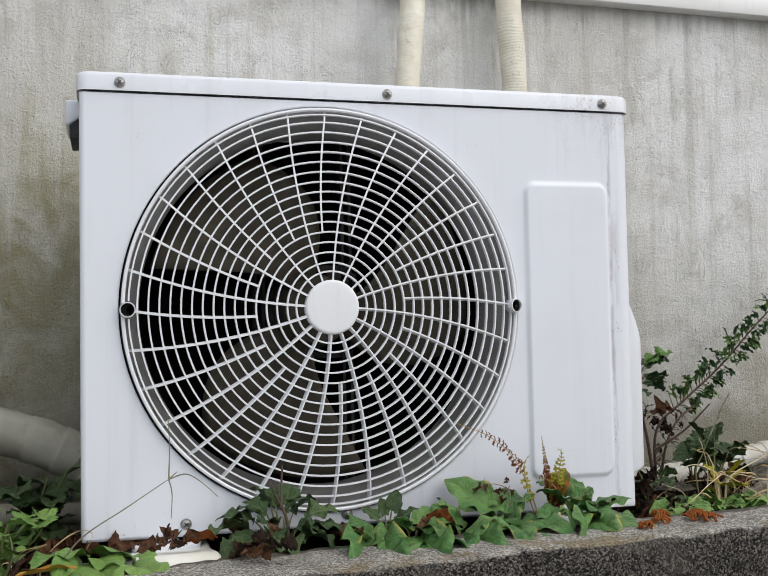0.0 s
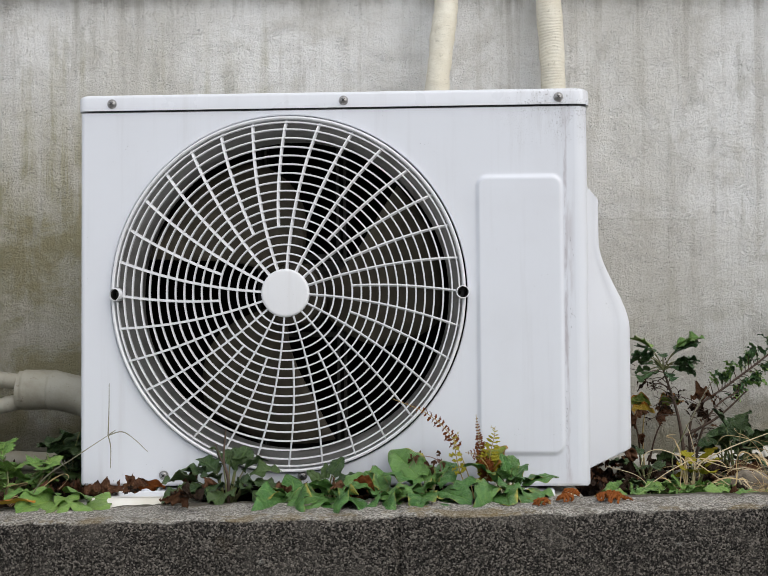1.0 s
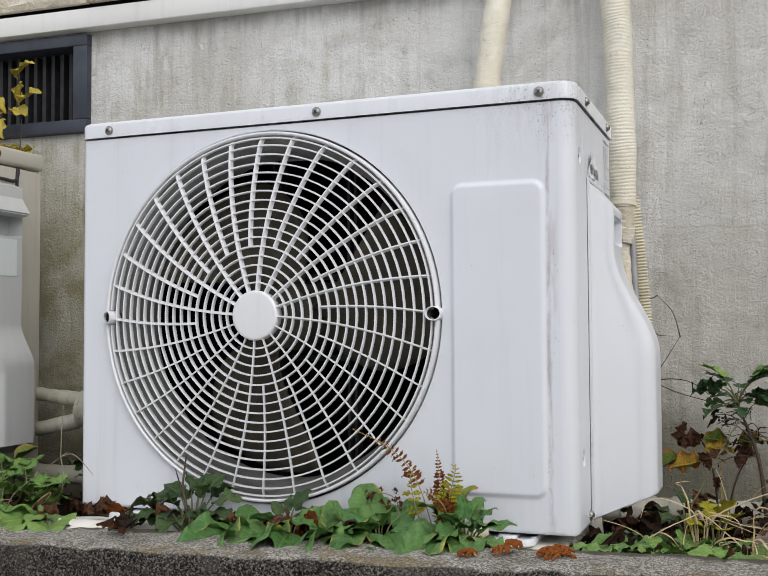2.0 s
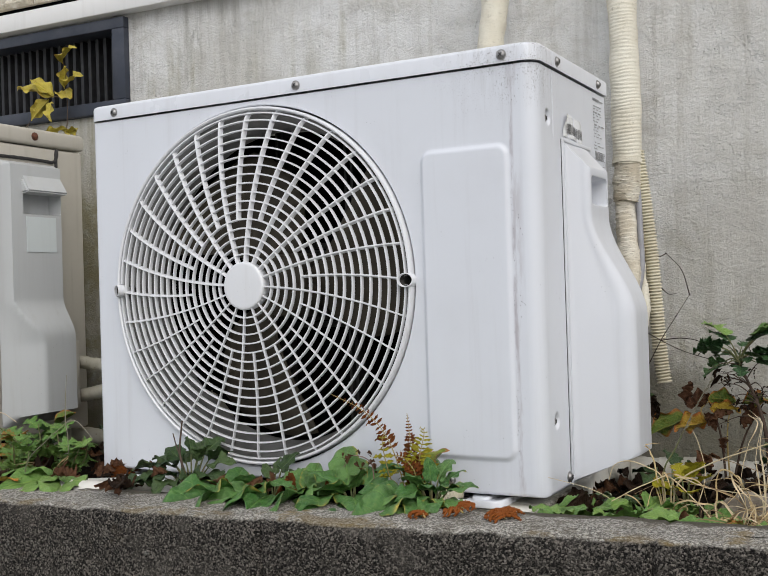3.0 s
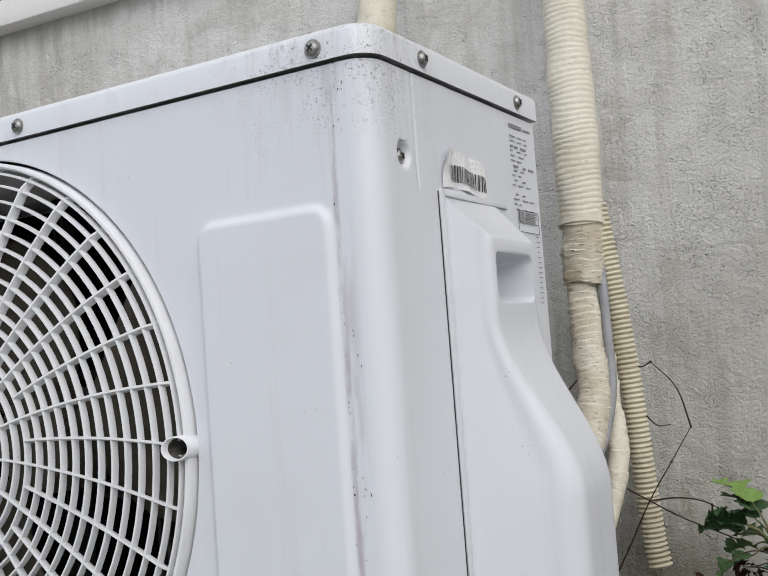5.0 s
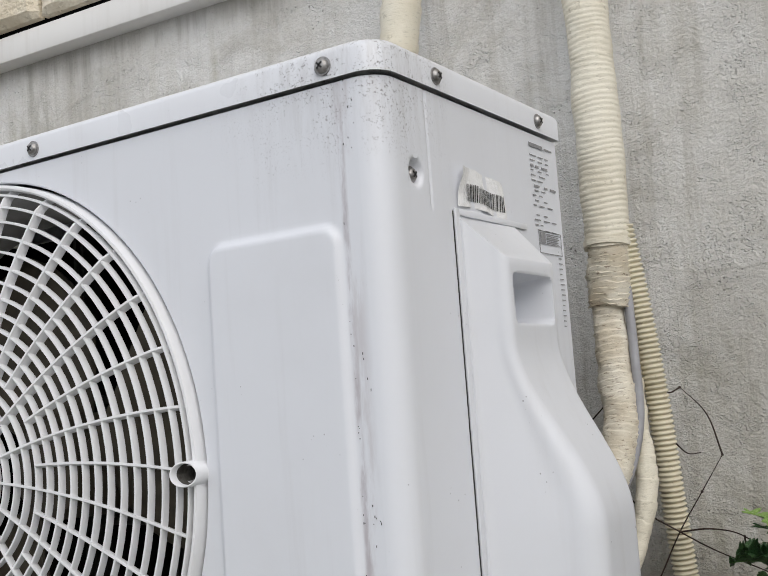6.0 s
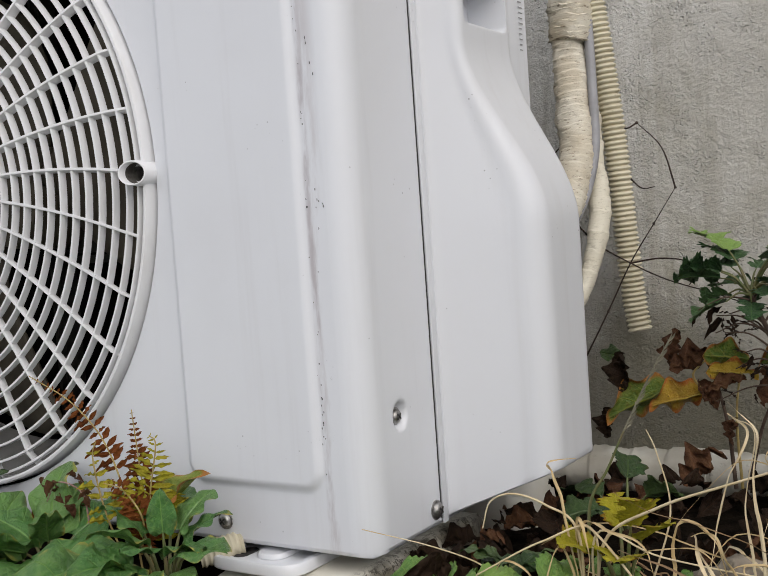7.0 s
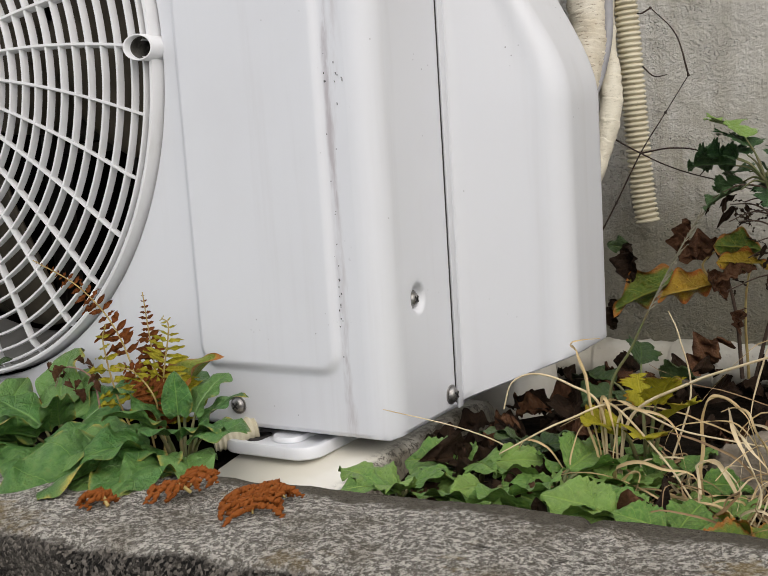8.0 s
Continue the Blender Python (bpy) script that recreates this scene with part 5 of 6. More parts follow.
def rosette(name, label, category, root, tips, kind, material, stalk, broad=(0.85, 1.15), droop=0.35, wave=0.05, seeds=4, petiole=0.35, seed=1, group="", fold=0.18):
    """A low plant: leaves on short stalks from one root to the given tips."""
    p = thing(name, root, label, category, group)
    rng = random.Random(seed)
    for i, tip in enumerate(tips):
        r, t = Vector(root), Vector(tip)
        base = r.lerp(t, petiole) + Vector((0, 0, 0.012 + 0.3 * abs(t.z - r.z) * 0.5))
        stem(p, [r, r.lerp(base, 0.6) + Vector((0, 0, 0.006)), base], 0.0016, stalk)
        me = leaf_mesh(kind, material, rng.randint(1, seeds), droop, fold, wave)
        lay_leaf(me, p, base, tip, rng.uniform(-42, 42), rng.uniform(*broad))
    return p


DOCK = "low broad-leaved green weed with yellow-edged leaves lying on the kerb"
G_DOCK = "broad-leaved weeds at the kerb"
rosette("broadleaf_weed", DOCK, "weed", (0.548, -0.062, 0.064), [(0.568, -0.180, 0.099), (0.602, -0.112, 0.104), (0.515, -0.172, 0.100), (0.574, -0.036, 0.130), (0.556, -0.030, 0.140), (0.520, -0.016, 0.140), (0.606, -0.074, 0.122), (0.480, -0.105, 0.118), (0.545, -0.130, 0.118), (0.578, -0.135, 0.106), (0.590, -0.075, 0.122), (0.53, -0.10, 0.132), (0.50, -0.06, 0.136), (0.535, -0.165, 0.108), (0.56, -0.105, 0.125), (0.575, -0.155, 0.106), (0.51, -0.135, 0.115), (0.545, -0.06, 0.142)], "dock", L_DOCK, M_STEM, (0.85, 1.1), 0.45, 0.09, 6, 0.36, 3, G_DOCK)
rosette("broadleaf_weed", DOCK, "weed", (0.452, -0.070, 0.064), [(0.462, -0.200, 0.100), (0.418, -0.190, 0.100), (0.388, -0.128, 0.110), (0.497, -0.145, 0.112), (0.432, -0.024, 0.138), (0.402, -0.018, 0.150), (0.486, -0.020, 0.132), (0.440, -0.130, 0.120), (0.475, -0.090, 0.135), (0.40, -0.08, 0.128)], "dock", L_DOCK, M_STEM, (0.85, 1.1), 0.45, 0.09, 6, 0.26, 8, G_DOCK)
rosette("broadleaf_weed", DOCK, "weed", (0.345, -0.078, 0.064), [(0.338, -0.190, 0.100), (0.296, -0.165, 0.100), (0.382, -0.168, 0.104), (0.372, -0.050, 0.122), (0.280, -0.125, 0.104), (0.35, -0.13, 0.116), (0.31, -0.10, 0.118)], "dock", L_DOCK, M_STEM, (0.85, 1.1), 0.45, 0.09, 6, 0.28, 11, G_DOCK)
rosette("narrow_leaf_weed", "upright green weed with narrow wavy leaves before the grille", "weed", (0.325, -0.045, 0.064), [(0.322, -0.030, 0.128), (0.345, -0.025, 0.136), (0.300, -0.035, 0.120), (0.362, -0.04, 0.118)], "dock", L_DARK, M_STEM, (0.7, 0.95), 0.5, 0.10, 3, 0.35, 5)
rosette("serrated_weed", "dark green serrated weed with purplish withering leaves", "weed", (0.205, -0.055, 0.064), [(0.148, -0.105, 0.104), (0.205, -0.130, 0.100), (0.236, -0.090, 0.115), (0.165, -0.030, 0.132), (0.200, -0.012, 0.148), (0.243, -0.022, 0.136), (0.268, -0.050, 0.128), (0.122, -0.075, 0.118), (0.18, -0.09, 0.125), (0.222, -0.05, 0.14), (0.17, -0.06, 0.14), (0.255, -0.11, 0.104), (0.19, -0.11, 0.112), (0.14, -0.05, 0.128), (0.225, -0.015, 0.15), (0.185, -0.03, 0.15), (0.27, -0.08, 0.112), (0.135, -0.12, 0.100)], "nettle", L_DARK, M_STEM, (0.9, 1.25), 0.5, 0.10, 5, 0.42, 21)
rosette("broadleaf_weed", DOCK, "weed", (0.290, -0.085, 0.064), [(0.268, -0.178, 0.099), (0.245, -0.150, 0.100), (0.300, -0.185, 0.100), (0.285, -0.05, 0.120), (0.262, -0.10, 0.112)], "dock", L_DOCK, M_STEM, (0.9, 1.2), 0.45, 0.08, 5, 0.22, 52, G_DOCK)
rosette("broadleaf_weed", DOCK, "weed", (0.398, -0.085, 0.064), [(0.392, -0.192, 0.100), (0.368, -0.160, 0.102), (0.362, -0.10, 0.118), (0.39, -0.04, 0.130), (0.425, -0.14, 0.112), (0.375, -0.06, 0.125)], "dock", L_DOCK, M_STEM, (0.9, 1.2), 0.45, 0.08, 5, 0.2, 53, G_DOCK)
p = thing("bare_stalk", (0.208, -0.075, 0.064), "thin dead brown weed stalk standing at the kerb", "stalk")
stem(p, [(0.208, -0.075, 0.064), (0.209, -0.076, 0.11), (0.203, -0.074, 0.135), (0.205, -0.07, 0.172)], 0.0022, M_TWIG)
stem(p, [(0.206, -0.075, 0.125), (0.198, -0.074, 0.140), (0.192, -0.073, 0.156)], 0.0013, M_TWIG, "twig")
rosette("broadleaf_weed", "flat light green leaves lying over the kerb top", "weed", (0.010, -0.075, 0.064), [(0.082, -0.165, 0.097), (0.030, -0.182, 0.097), (-0.040, -0.140, 0.112), (0.055, -0.125, 0.106), (-0.01, -0.17, 0.099)], "dock", L_WEED, M_STEM, (0.8, 1.1), 0.35, 0.06, 4, 0.25, 31, G_DOCK)


# dry grass: long arching ribbons
def blade(bm, pts, width, steps=7):
    line = [q + Vector((noise.noise(q * 70), noise.noise(q * 70 + Vector((9, 0, 0))), noise.noise(q * 70 + Vector((0, 9, 0))))) * width * 1.6 for q in smooth_path(pts, steps)]
    rows = []
    tw = random.Random(int(abs(pts[-1][0]) * 9173)).uniform(0, 6)
    for i, p in enumerate(line):
        d = (line[min(i + 1, len(line) - 1)] - line[max(0, i - 1)]).normalized()
        side = d.cross(Vector((math.cos(tw + i * 0.22), math.sin(tw + i * 0.22), 0.3))).normalized()
        nrm = d.cross(side)
        w = width * (0.5 + 0.5 * math.sin(math.pi * min(1, 0.15 + i / len(line)))) * (1 - 0.7 * (i / len(line)) ** 3)
        rows.append([bm.verts.new(p - side * w), bm.verts.new(p + nrm * w * 0.75), bm.verts.new(p + side * w), bm.verts.new(p + nrm * w * 0.45)])
    for a, b in zip(rows, rows[1:]):
        for k in range(4):
            bm.faces.new((a[k], a[(k + 1) % 4], b[(k + 1) % 4], b[k]))
    return bm


def straw_tuft(root, count, reach, height, seed, label="tuft of bleached dry grass tangled over the soil", width=0.0015):
    p = thing("dry_grass_tuft", root, label, "grass", "dry grass tufts")
    rng = random.Random(seed)
    for i in range(count):
        a = rng.uniform(0, 2 * math.pi)
        q = Vector(root) + Vector((rng.gauss(0, 0.014), rng.gauss(0, 0.012), 0))
        climb = rng.uniform(0.5, 1.5)
        left = reach * rng.uniform(0.5, 1.2)
        pts = [q.copy()]
        n = rng.randint(6, 10)
        bend = rng.gauss(0, 0.35)
        for s in range(n):
            d = Vector((math.cos(a) * math.cos(climb), math.sin(a) * math.cos(climb) * 0.8, math.sin(climb)))
            q = q + d * left / n
            q.z = min(max(q.z, 0.068 + rng.random() * 0.012), 0.062 + height * 1.35)
            q.y = min(max(q.y, -0.12), 0.36)
            pts.append(q.copy())
            a += bend + rng.gauss(0, 0.25)
            climb -= rng.uniform(0.05, 0.55)
            if rng.random() < 0.25:
                a += rng.choice((-1.2, 1.2))
                climb -= 0.5
            climb = max(climb, -1.1)
        part("blade", blade(bmesh.new(), pts, width * rng.choice((0.28, 0.34, 0.4, 0.5, 0.65, 0.95)), 4), rng.choice((M_STRAW, M_STRAW, M_STRAW_PALE, M_STRAW_OLD)), p, "", 60)
    return p


def feathery(name, label, root, height, count, spread, material, seed, size=(0.035, 0.06), lean=(0, 0), kind="lobed", woody=False):
    """A leafy weed: a few stems with lobed leaves all along them."""
    p = thing(name, root, label, "weed")
    rng = random.Random(seed)
    for s in range(count):
        a = rng.uniform(0, 2 * math.pi)
        top = Vector(root) + Vector((math.cos(a) * spread * rng.uniform(0.3, 1) + lean[0], math.sin(a) * spread * 0.7 * rng.uniform(0.3, 1) + lean[1], height * rng.uniform(0.6, 1.0)))
        mid = Vector(root).lerp(top, 0.55) + Vector((rng.uniform(-1, 1), rng.uniform(-1, 1), 0)) * 0.012
        stem(p, [root, mid, top], 0.0019, M_TWIG if woody else M_STEM)
        path = smooth_path([root, mid, top], 6)
        for q in range(5):
            b = path[min(len(path) - 1, 3 + 2 * q)]
            d = rng.uniform(0, 2 * math.pi)
            ln = rng.uniform(*size)
            tip = b + Vector((math.cos(d) * ln, math.sin(d) * ln, rng.uniform(-0.25, 0.75) * ln))
            lay_leaf(leaf_mesh(kind, material, rng.randint(1, 4), 0.4, 0.15, 0.06), p, b, tip, rng.uniform(-35, 35), rng.uniform(0.85, 1.15))
    return p


feathery("leafy_weed", "bushy light green weed with lobed leaves between the machines", (-0.085, 0.010, 0.062), 0.095, 5, 0.055, L_WEED, 2, (0.02, 0.038))
feathery("leafy_weed", "bushy light green weed with lobed leaves between the machines", (-0.165, 0.020, 0.062), 0.080, 5, 0.06, L_WEED, 5, (0.02, 0.036))
feathery("leafy_weed", "bushy light green weed with lobed leaves between the machines", (-0.255, -0.005, 0.062), 0.07, 4, 0.06, L_WEED, 9, (0.02, 0.036))
feathery("leafy_weed", "bushy light green weed with lobed leaves between the machines", (-0.36, -0.03, 0.062), 0.075, 4, 0.07, L_WEED, 19, (0.02, 0.036))
feathery("leafy_weed", "dark green shaded weed behind the machine's edge", (-0.05, 0.13, 0.062), 0.10, 5, 0.05, L_DARK, 29, (0.035, 0.055), (0, 0), "nettle")
straw_tuft((-0.055, -0.075, 0.070), 9, 0.10, 0.085, 41, "wisp of dry brown grass among weeds", 0.0016)
feathery("leafy_weed", "yellow-green weed with small lobed leaves at the kerb", (-0.075, -0.085, 0.066), 0.075, 5, 0.045, L_WEED, 71, (0.016, 0.030))
feathery("leafy_weed", "half-withered weed with yellow and brown leaves at the kerb", (-0.125, -0.065, 0.066), 0.085, 4, 0.045, L_TURN, 73, (0.016, 0.030))
q = thing("sprouting_weed", (-0.185, 0.095, 0.062), "tall weed with one folded yellowing leaf at its tip", "weed")
stem(q, [(-0.185, 0.095, 0.062), (-0.192, 0.09, 0.10), (-0.188, 0.09, 0.128)], 0.0016, M_STEM)
lay_leaf(leaf_mesh("oval", L_TURN, 2, 0.2, 0.5, 0.04), q, (-0.188, 0.09, 0.128), (-0.158, 0.105, 0.154), 20, 1.2)
lay_leaf(leaf_mesh("round", L_BUSH, 1, 0.3, 0.2, 0.05), q, (-0.190, 0.088, 0.122), (-0.176, 0.07, 0.110), -30, 1.0)
lay_leaf(leaf_mesh("round", L_BUSH, 2, 0.3, 0.2, 0.05), q, (-0.190, 0.088, 0.122), (-0.214, 0.08, 0.130), 30, 1.0)


# ferns: an arching stalk with paired leaflets
def frond(parent, points, length, material, every=0.008, stalk=None, curl=0.0, seed=1, start=0.2, broad=2.0, face=78):
    line = smooth_path(points, 36)
    stem(parent, points, 0.0008, stalk or M_STALK, "stalk", 8)
    rng = random.Random(seed)
    run, nxt = 0.0, 0.0
    total = sum((b - a).length for a, b in zip(line, line[1:]))
    for a, b in zip(line, line[1:]):
        run += (b - a).length
        if run < nxt or run < start * total:
            continue
        nxt = run + every
        d = (b - a).normalized()
        side = d.cross(Vector((0.45, -0.85, 0.25)) if face else Vector((0.15, -1, 0.25))).normalized()
        share = run / total
        ln = length * math.sin(math.pi * min(0.97, 0.18 + 0.8 * share)) * rng.uniform(0.75, 1.2)
        for s in (-1, 1):
            tip = b + (side * s + d * 0.35 + Vector((rng.uniform(-1, 1), rng.uniform(-1, 1), rng.uniform(-1, 1))) * (0.05 + curl)) * ln
            lay_leaf(leaf_mesh("slim", material, rng.randint(1, 3), 0.5, 0.3, 0.10, min(0.08, curl * 0.2)), parent, b, tip, face + rng.uniform(-22, 22) * (1 if face else 2.2), broad * rng.uniform(0.8, 1.2), "leaflet")


fern = thing("fern", (0.512, -0.045, 0.064), "withering fern with rust-brown and yellow-green fronds before the machine", "fern")
frond(fern, [(0.512, -0.045, 0.064), (0.500, -0.042, 0.115), (0.480, -0.040, 0.160), (0.450, -0.040, 0.188), (0.408, -0.040, 0.206)], 0.0100, L_BROWN, 0.0050, None, 0.22, 3, 0.45, 1.9)
frond(fern, [(0.518, -0.045, 0.064), (0.520, -0.046, 0.11), (0.516, -0.046, 0.145), (0.511, -0.045, 0.187)], 0.0105, L_BROWN, 0.0033, None, 0.06, 5, 0.40, 2.4)
frond(fern, [(0.520, -0.050, 0.070), (0.524, -0.050, 0.105), (0.527, -0.050, 0.135), (0.534, -0.049, 0.166), (0.529, -0.049, 0.172)], 0.0220, L_FERN, 0.0040, None, 0.02, 7, 0.34, 1.2)
frond(fern, [(0.505, -0.05, 0.080), (0.490, -0.054, 0.12), (0.484, -0.056, 0.155), (0.490, -0.058, 0.168)], 0.011, L_FERN, 0.0070, None, 0.25, 9, 0.4, 2.0)
frond(fern, [(0.515, -0.05, 0.095), (0.525, -0.056, 0.12), (0.512, -0.058, 0.138), (0.497, -0.06, 0.142)], 0.0120, L_BROWN, 0.0036, None, 0.05, 11, 0.10, 2.0)
lay_leaf(leaf_mesh("oval", L_TURN, 3, 0.3, 0.4, 0.08), fern, (0.520, -0.045, 0.108), (0.548, -0.030, 0.150), 30, 0.9)

seedhead = thing("dry_seed_head", (0.47, -0.05, 0.064), "dry pinkish-brown seed head nodding over the leaves", "seed head")
stem(seedhead, [(0.47, -0.05, 0.064), (0.468, -0.05, 0.115), (0.462, -0.05, 0.132), (0.440, -0.05, 0.136), (0.428, -0.05, 0.122)], 0.0008, M_SEED)
rng = random.Random(6)
for i in range(16):
    c = Vector((rng.uniform(0.428, 0.478), -0.05 + rng.uniform(-0.008, 0.008), rng.uniform(0.118, 0.142)))
    lay_leaf(leaf_mesh("oval", L_DRY, 1, 0.5, 0.5, 0.1, 0.12), seedhead, c, c + Vector((rng.uniform(-1, 1), rng.uniform(-1, 1), rng.uniform(-1, 0.5))) * 0.009, rng.uniform(-60, 60), 1.0, "bract")

def dead_fern(root, aim, size, fingers, seed):
    """A withered frond: one bent stalk with curled, crumbling fingers on both sides."""
    f = thing("dead_fern", root, "fallen rust-orange dead fern frond on the kerb top", "fern", "fallen fern fronds on the kerb")
    rng = random.Random(seed)
    r, a = Vector(root), Vector((math.cos(aim), math.sin(aim), 0))
    side = Vector((-a.y, a.x, 0))
    spine = [r + Vector((0, 0, 0.002)), r + a * size * 0.3 + Vector((0, 0, 0.007)), r + a * size * 0.65 + Vector((0, 0, 0.006)), r + a * size + Vector((0, 0, 0.003))]
    stem(f, spine, 0.0011, M_STALK, "stalk", 8)
    line = smooth_path(spine, 12)
    for k in range(fingers):
        share = 0.12 + 0.85 * k / fingers
        q, w = line[int(share * (len(line) - 1))], (1 if k % 2 else -1)
        ln = size * rng.uniform(0.45, 0.75) * (1 - 0.35 * share)
        bend = rng.uniform(0.35, 0.8)
        pts = [q]
        for h in range(1, 5):
            g = h / 4
            p = q + side * w * ln * (0.75 * math.sin(g * 1.5)) + a * ln * bend * g + Vector((rng.gauss(0, 0.001), rng.gauss(0, 0.001), 0.003 * math.sin(g * 3.1)))
            p.z = max(p.z - (q.z - r.z) * g, r.z + 0.0015)
            pts.append(p)
        off = rng.random() * 60
        bm = tube(bmesh.new(), smooth_path(pts, 9), lambda sh, run: 0.00165 * (1 - 0.45 * sh) * (0.45 + 0.75 * abs(math.sin(run * 1500 + off))), 7)
        for v in bm.verts:
            v.co += Vector((1, 1, 0.7)) * 0.0016 * noise.noise(v.co * 620 + Vector((off, 0, 0)))
        part("leaflet", bm, L_RUST, f, "", 60)
    return f


dead_fern((0.644, -0.118, 0.097), -0.85, 0.036, 15, 40)
dead_fern((0.652, -0.119, 0.098), -0.25, 0.020, 9, 46)
dead_fern((0.616, -0.130, 0.097), -2.4, 0.020, 8, 41)
dead_fern((0.588, -0.160, 0.096), 2.9, 0.018, 8, 42)
dead_fern((0.612, -0.112, 0.100), -1.3, 0.020, 8, 43)


straw_tuft((0.815, 0.030, 0.062), 16, 0.15, 0.075, 3)
straw_tuft((0.865, -0.010, 0.062), 34, 0.15, 0.075, 4)
straw_tuft((0.925, 0.010, 0.062), 60, 0.17, 0.105, 5)
straw_tuft((0.985, 0.060, 0.062), 40, 0.15, 0.10, 6)
RIBBON = "tuft of broad bleached dry grass blades, curled and tangled"
straw_tuft((0.815, -0.035, 0.062), 20, 0.085, 0.062, 21, RIBBON, 0.0016)
straw_tuft((0.868, -0.030, 0.062), 22, 0.12, 0.075, 22, RIBBON, 0.0017)
straw_tuft((0.915, -0.010, 0.062), 24, 0.15, 0.110, 23, RIBBON, 0.0018)
straw_tuft((1.090, 0.040, 0.062), 30, 0.13, 0.07, 7)
straw_tuft((0.905, 0.07, 0.062), 30, 0.18, 0.13, 8, "tall bleached dry grass stems by the wall", 0.0018)
straw_tuft((-0.215, -0.01, 0.062), 10, 0.08, 0.08, 12, "wisp of dry brown grass among weeds")
straw_tuft((-0.075, -0.02, 0.062), 6, 0.06, 0.07, 14, "wisp of dry brown grass among weeds")
rngs = random.Random(17)
culms = (([(0.784, 0.02, 0.064), (0.782, 0.02, 0.116), (0.765, 0.018, 0.130), (0.745, 0.018, 0.135), (0.730, 0.018, 0.129), (0.724, 0.018, 0.113)], 0.0009),
         ([(0.790, 0.02, 0.064), (0.792, 0.018, 0.118), (0.765, 0.01, 0.112), (0.735, 0.0, 0.096), (0.690, 0.0, 0.068)], 0.0008),
         ([(0.740, 0.02, 0.070), (0.730, 0.01, 0.092), (0.710, -0.01, 0.108), (0.672, -0.03, 0.121)], 0.0006),
         ([(0.790, 0.02, 0.064), (0.797, 0.02, 0.112), (0.83, 0.01, 0.136), (0.873, 0.0, 0.155), (0.95, -0.01, 0.185)], 0.0011),
         ([(0.786, 0.02, 0.064), (0.783, 0.02, 0.120), (0.82, 0.0, 0.100), (0.855, -0.035, 0.074)], 0.0010),
         ([(0.790, 0.02, 0.064), (0.795, 0.015, 0.118), (0.835, 0.0, 0.114), (0.90, 0.0, 0.108)], 0.0008),
         ([(0.80, 0.08, 0.064), (0.812, 0.09, 0.11), (0.806, 0.09, 0.145), (0.800, 0.09, 0.160)], 0.0007))
for pts, r in culms:
    g = thing("grass_culm", pts[0], "single thin dry grass stem with a fine seed spike", "grass")
    stem(g, pts, r, M_STRAW_PALE, "stem", 10)
g = thing("broken_grass", (0.786, 0.02, 0.062), "broken dead grass clump with drooping bleached blades", "grass")
for pts, wide in (([(0.784, 0.02, 0.064), (0.783, 0.02, 0.118), (0.812, 0.0, 0.124), (0.827, 0.0, 0.116), (0.836, -0.005, 0.086)], 0.0026), ([(0.785, 0.02, 0.07), (0.782, 0.018, 0.122), (0.793, 0.005, 0.112), (0.795, 0.0, 0.094)], 0.0032),
                  ([(0.784, 0.02, 0.07), (0.772, 0.02, 0.14), (0.760, 0.03, 0.150), (0.775, 0.04, 0.152)], 0.0026), ([(0.784, 0.02, 0.066), (0.776, 0.012, 0.110), (0.770, 0.0, 0.092), (0.774, 0.0, 0.078)], 0.0022),
                  ([(0.84, 0.0, 0.066), (0.842, 0.0, 0.125), (0.852, 0.0, 0.134), (0.866, -0.005, 0.120), (0.872, -0.01, 0.085)], 0.0030), ([(0.89, -0.01, 0.066), (0.872, -0.01, 0.115), (0.862, -0.005, 0.130), (0.850, 0.0, 0.126)], 0.0034),
                  ([(0.80, -0.02, 0.066), (0.806, -0.02, 0.092), (0.816, -0.025, 0.098), (0.812, -0.03, 0.078)], 0.0024)):
    part("blade", blade(bmesh.new(), pts, wide * 0.36, 9), M_STRAW, g, "", 60)
g = thing("dead_stalk_clump", (0.889, -0.030, 0.062), "tall clump of bleached folded grass stalks, broken at the top", "grass")
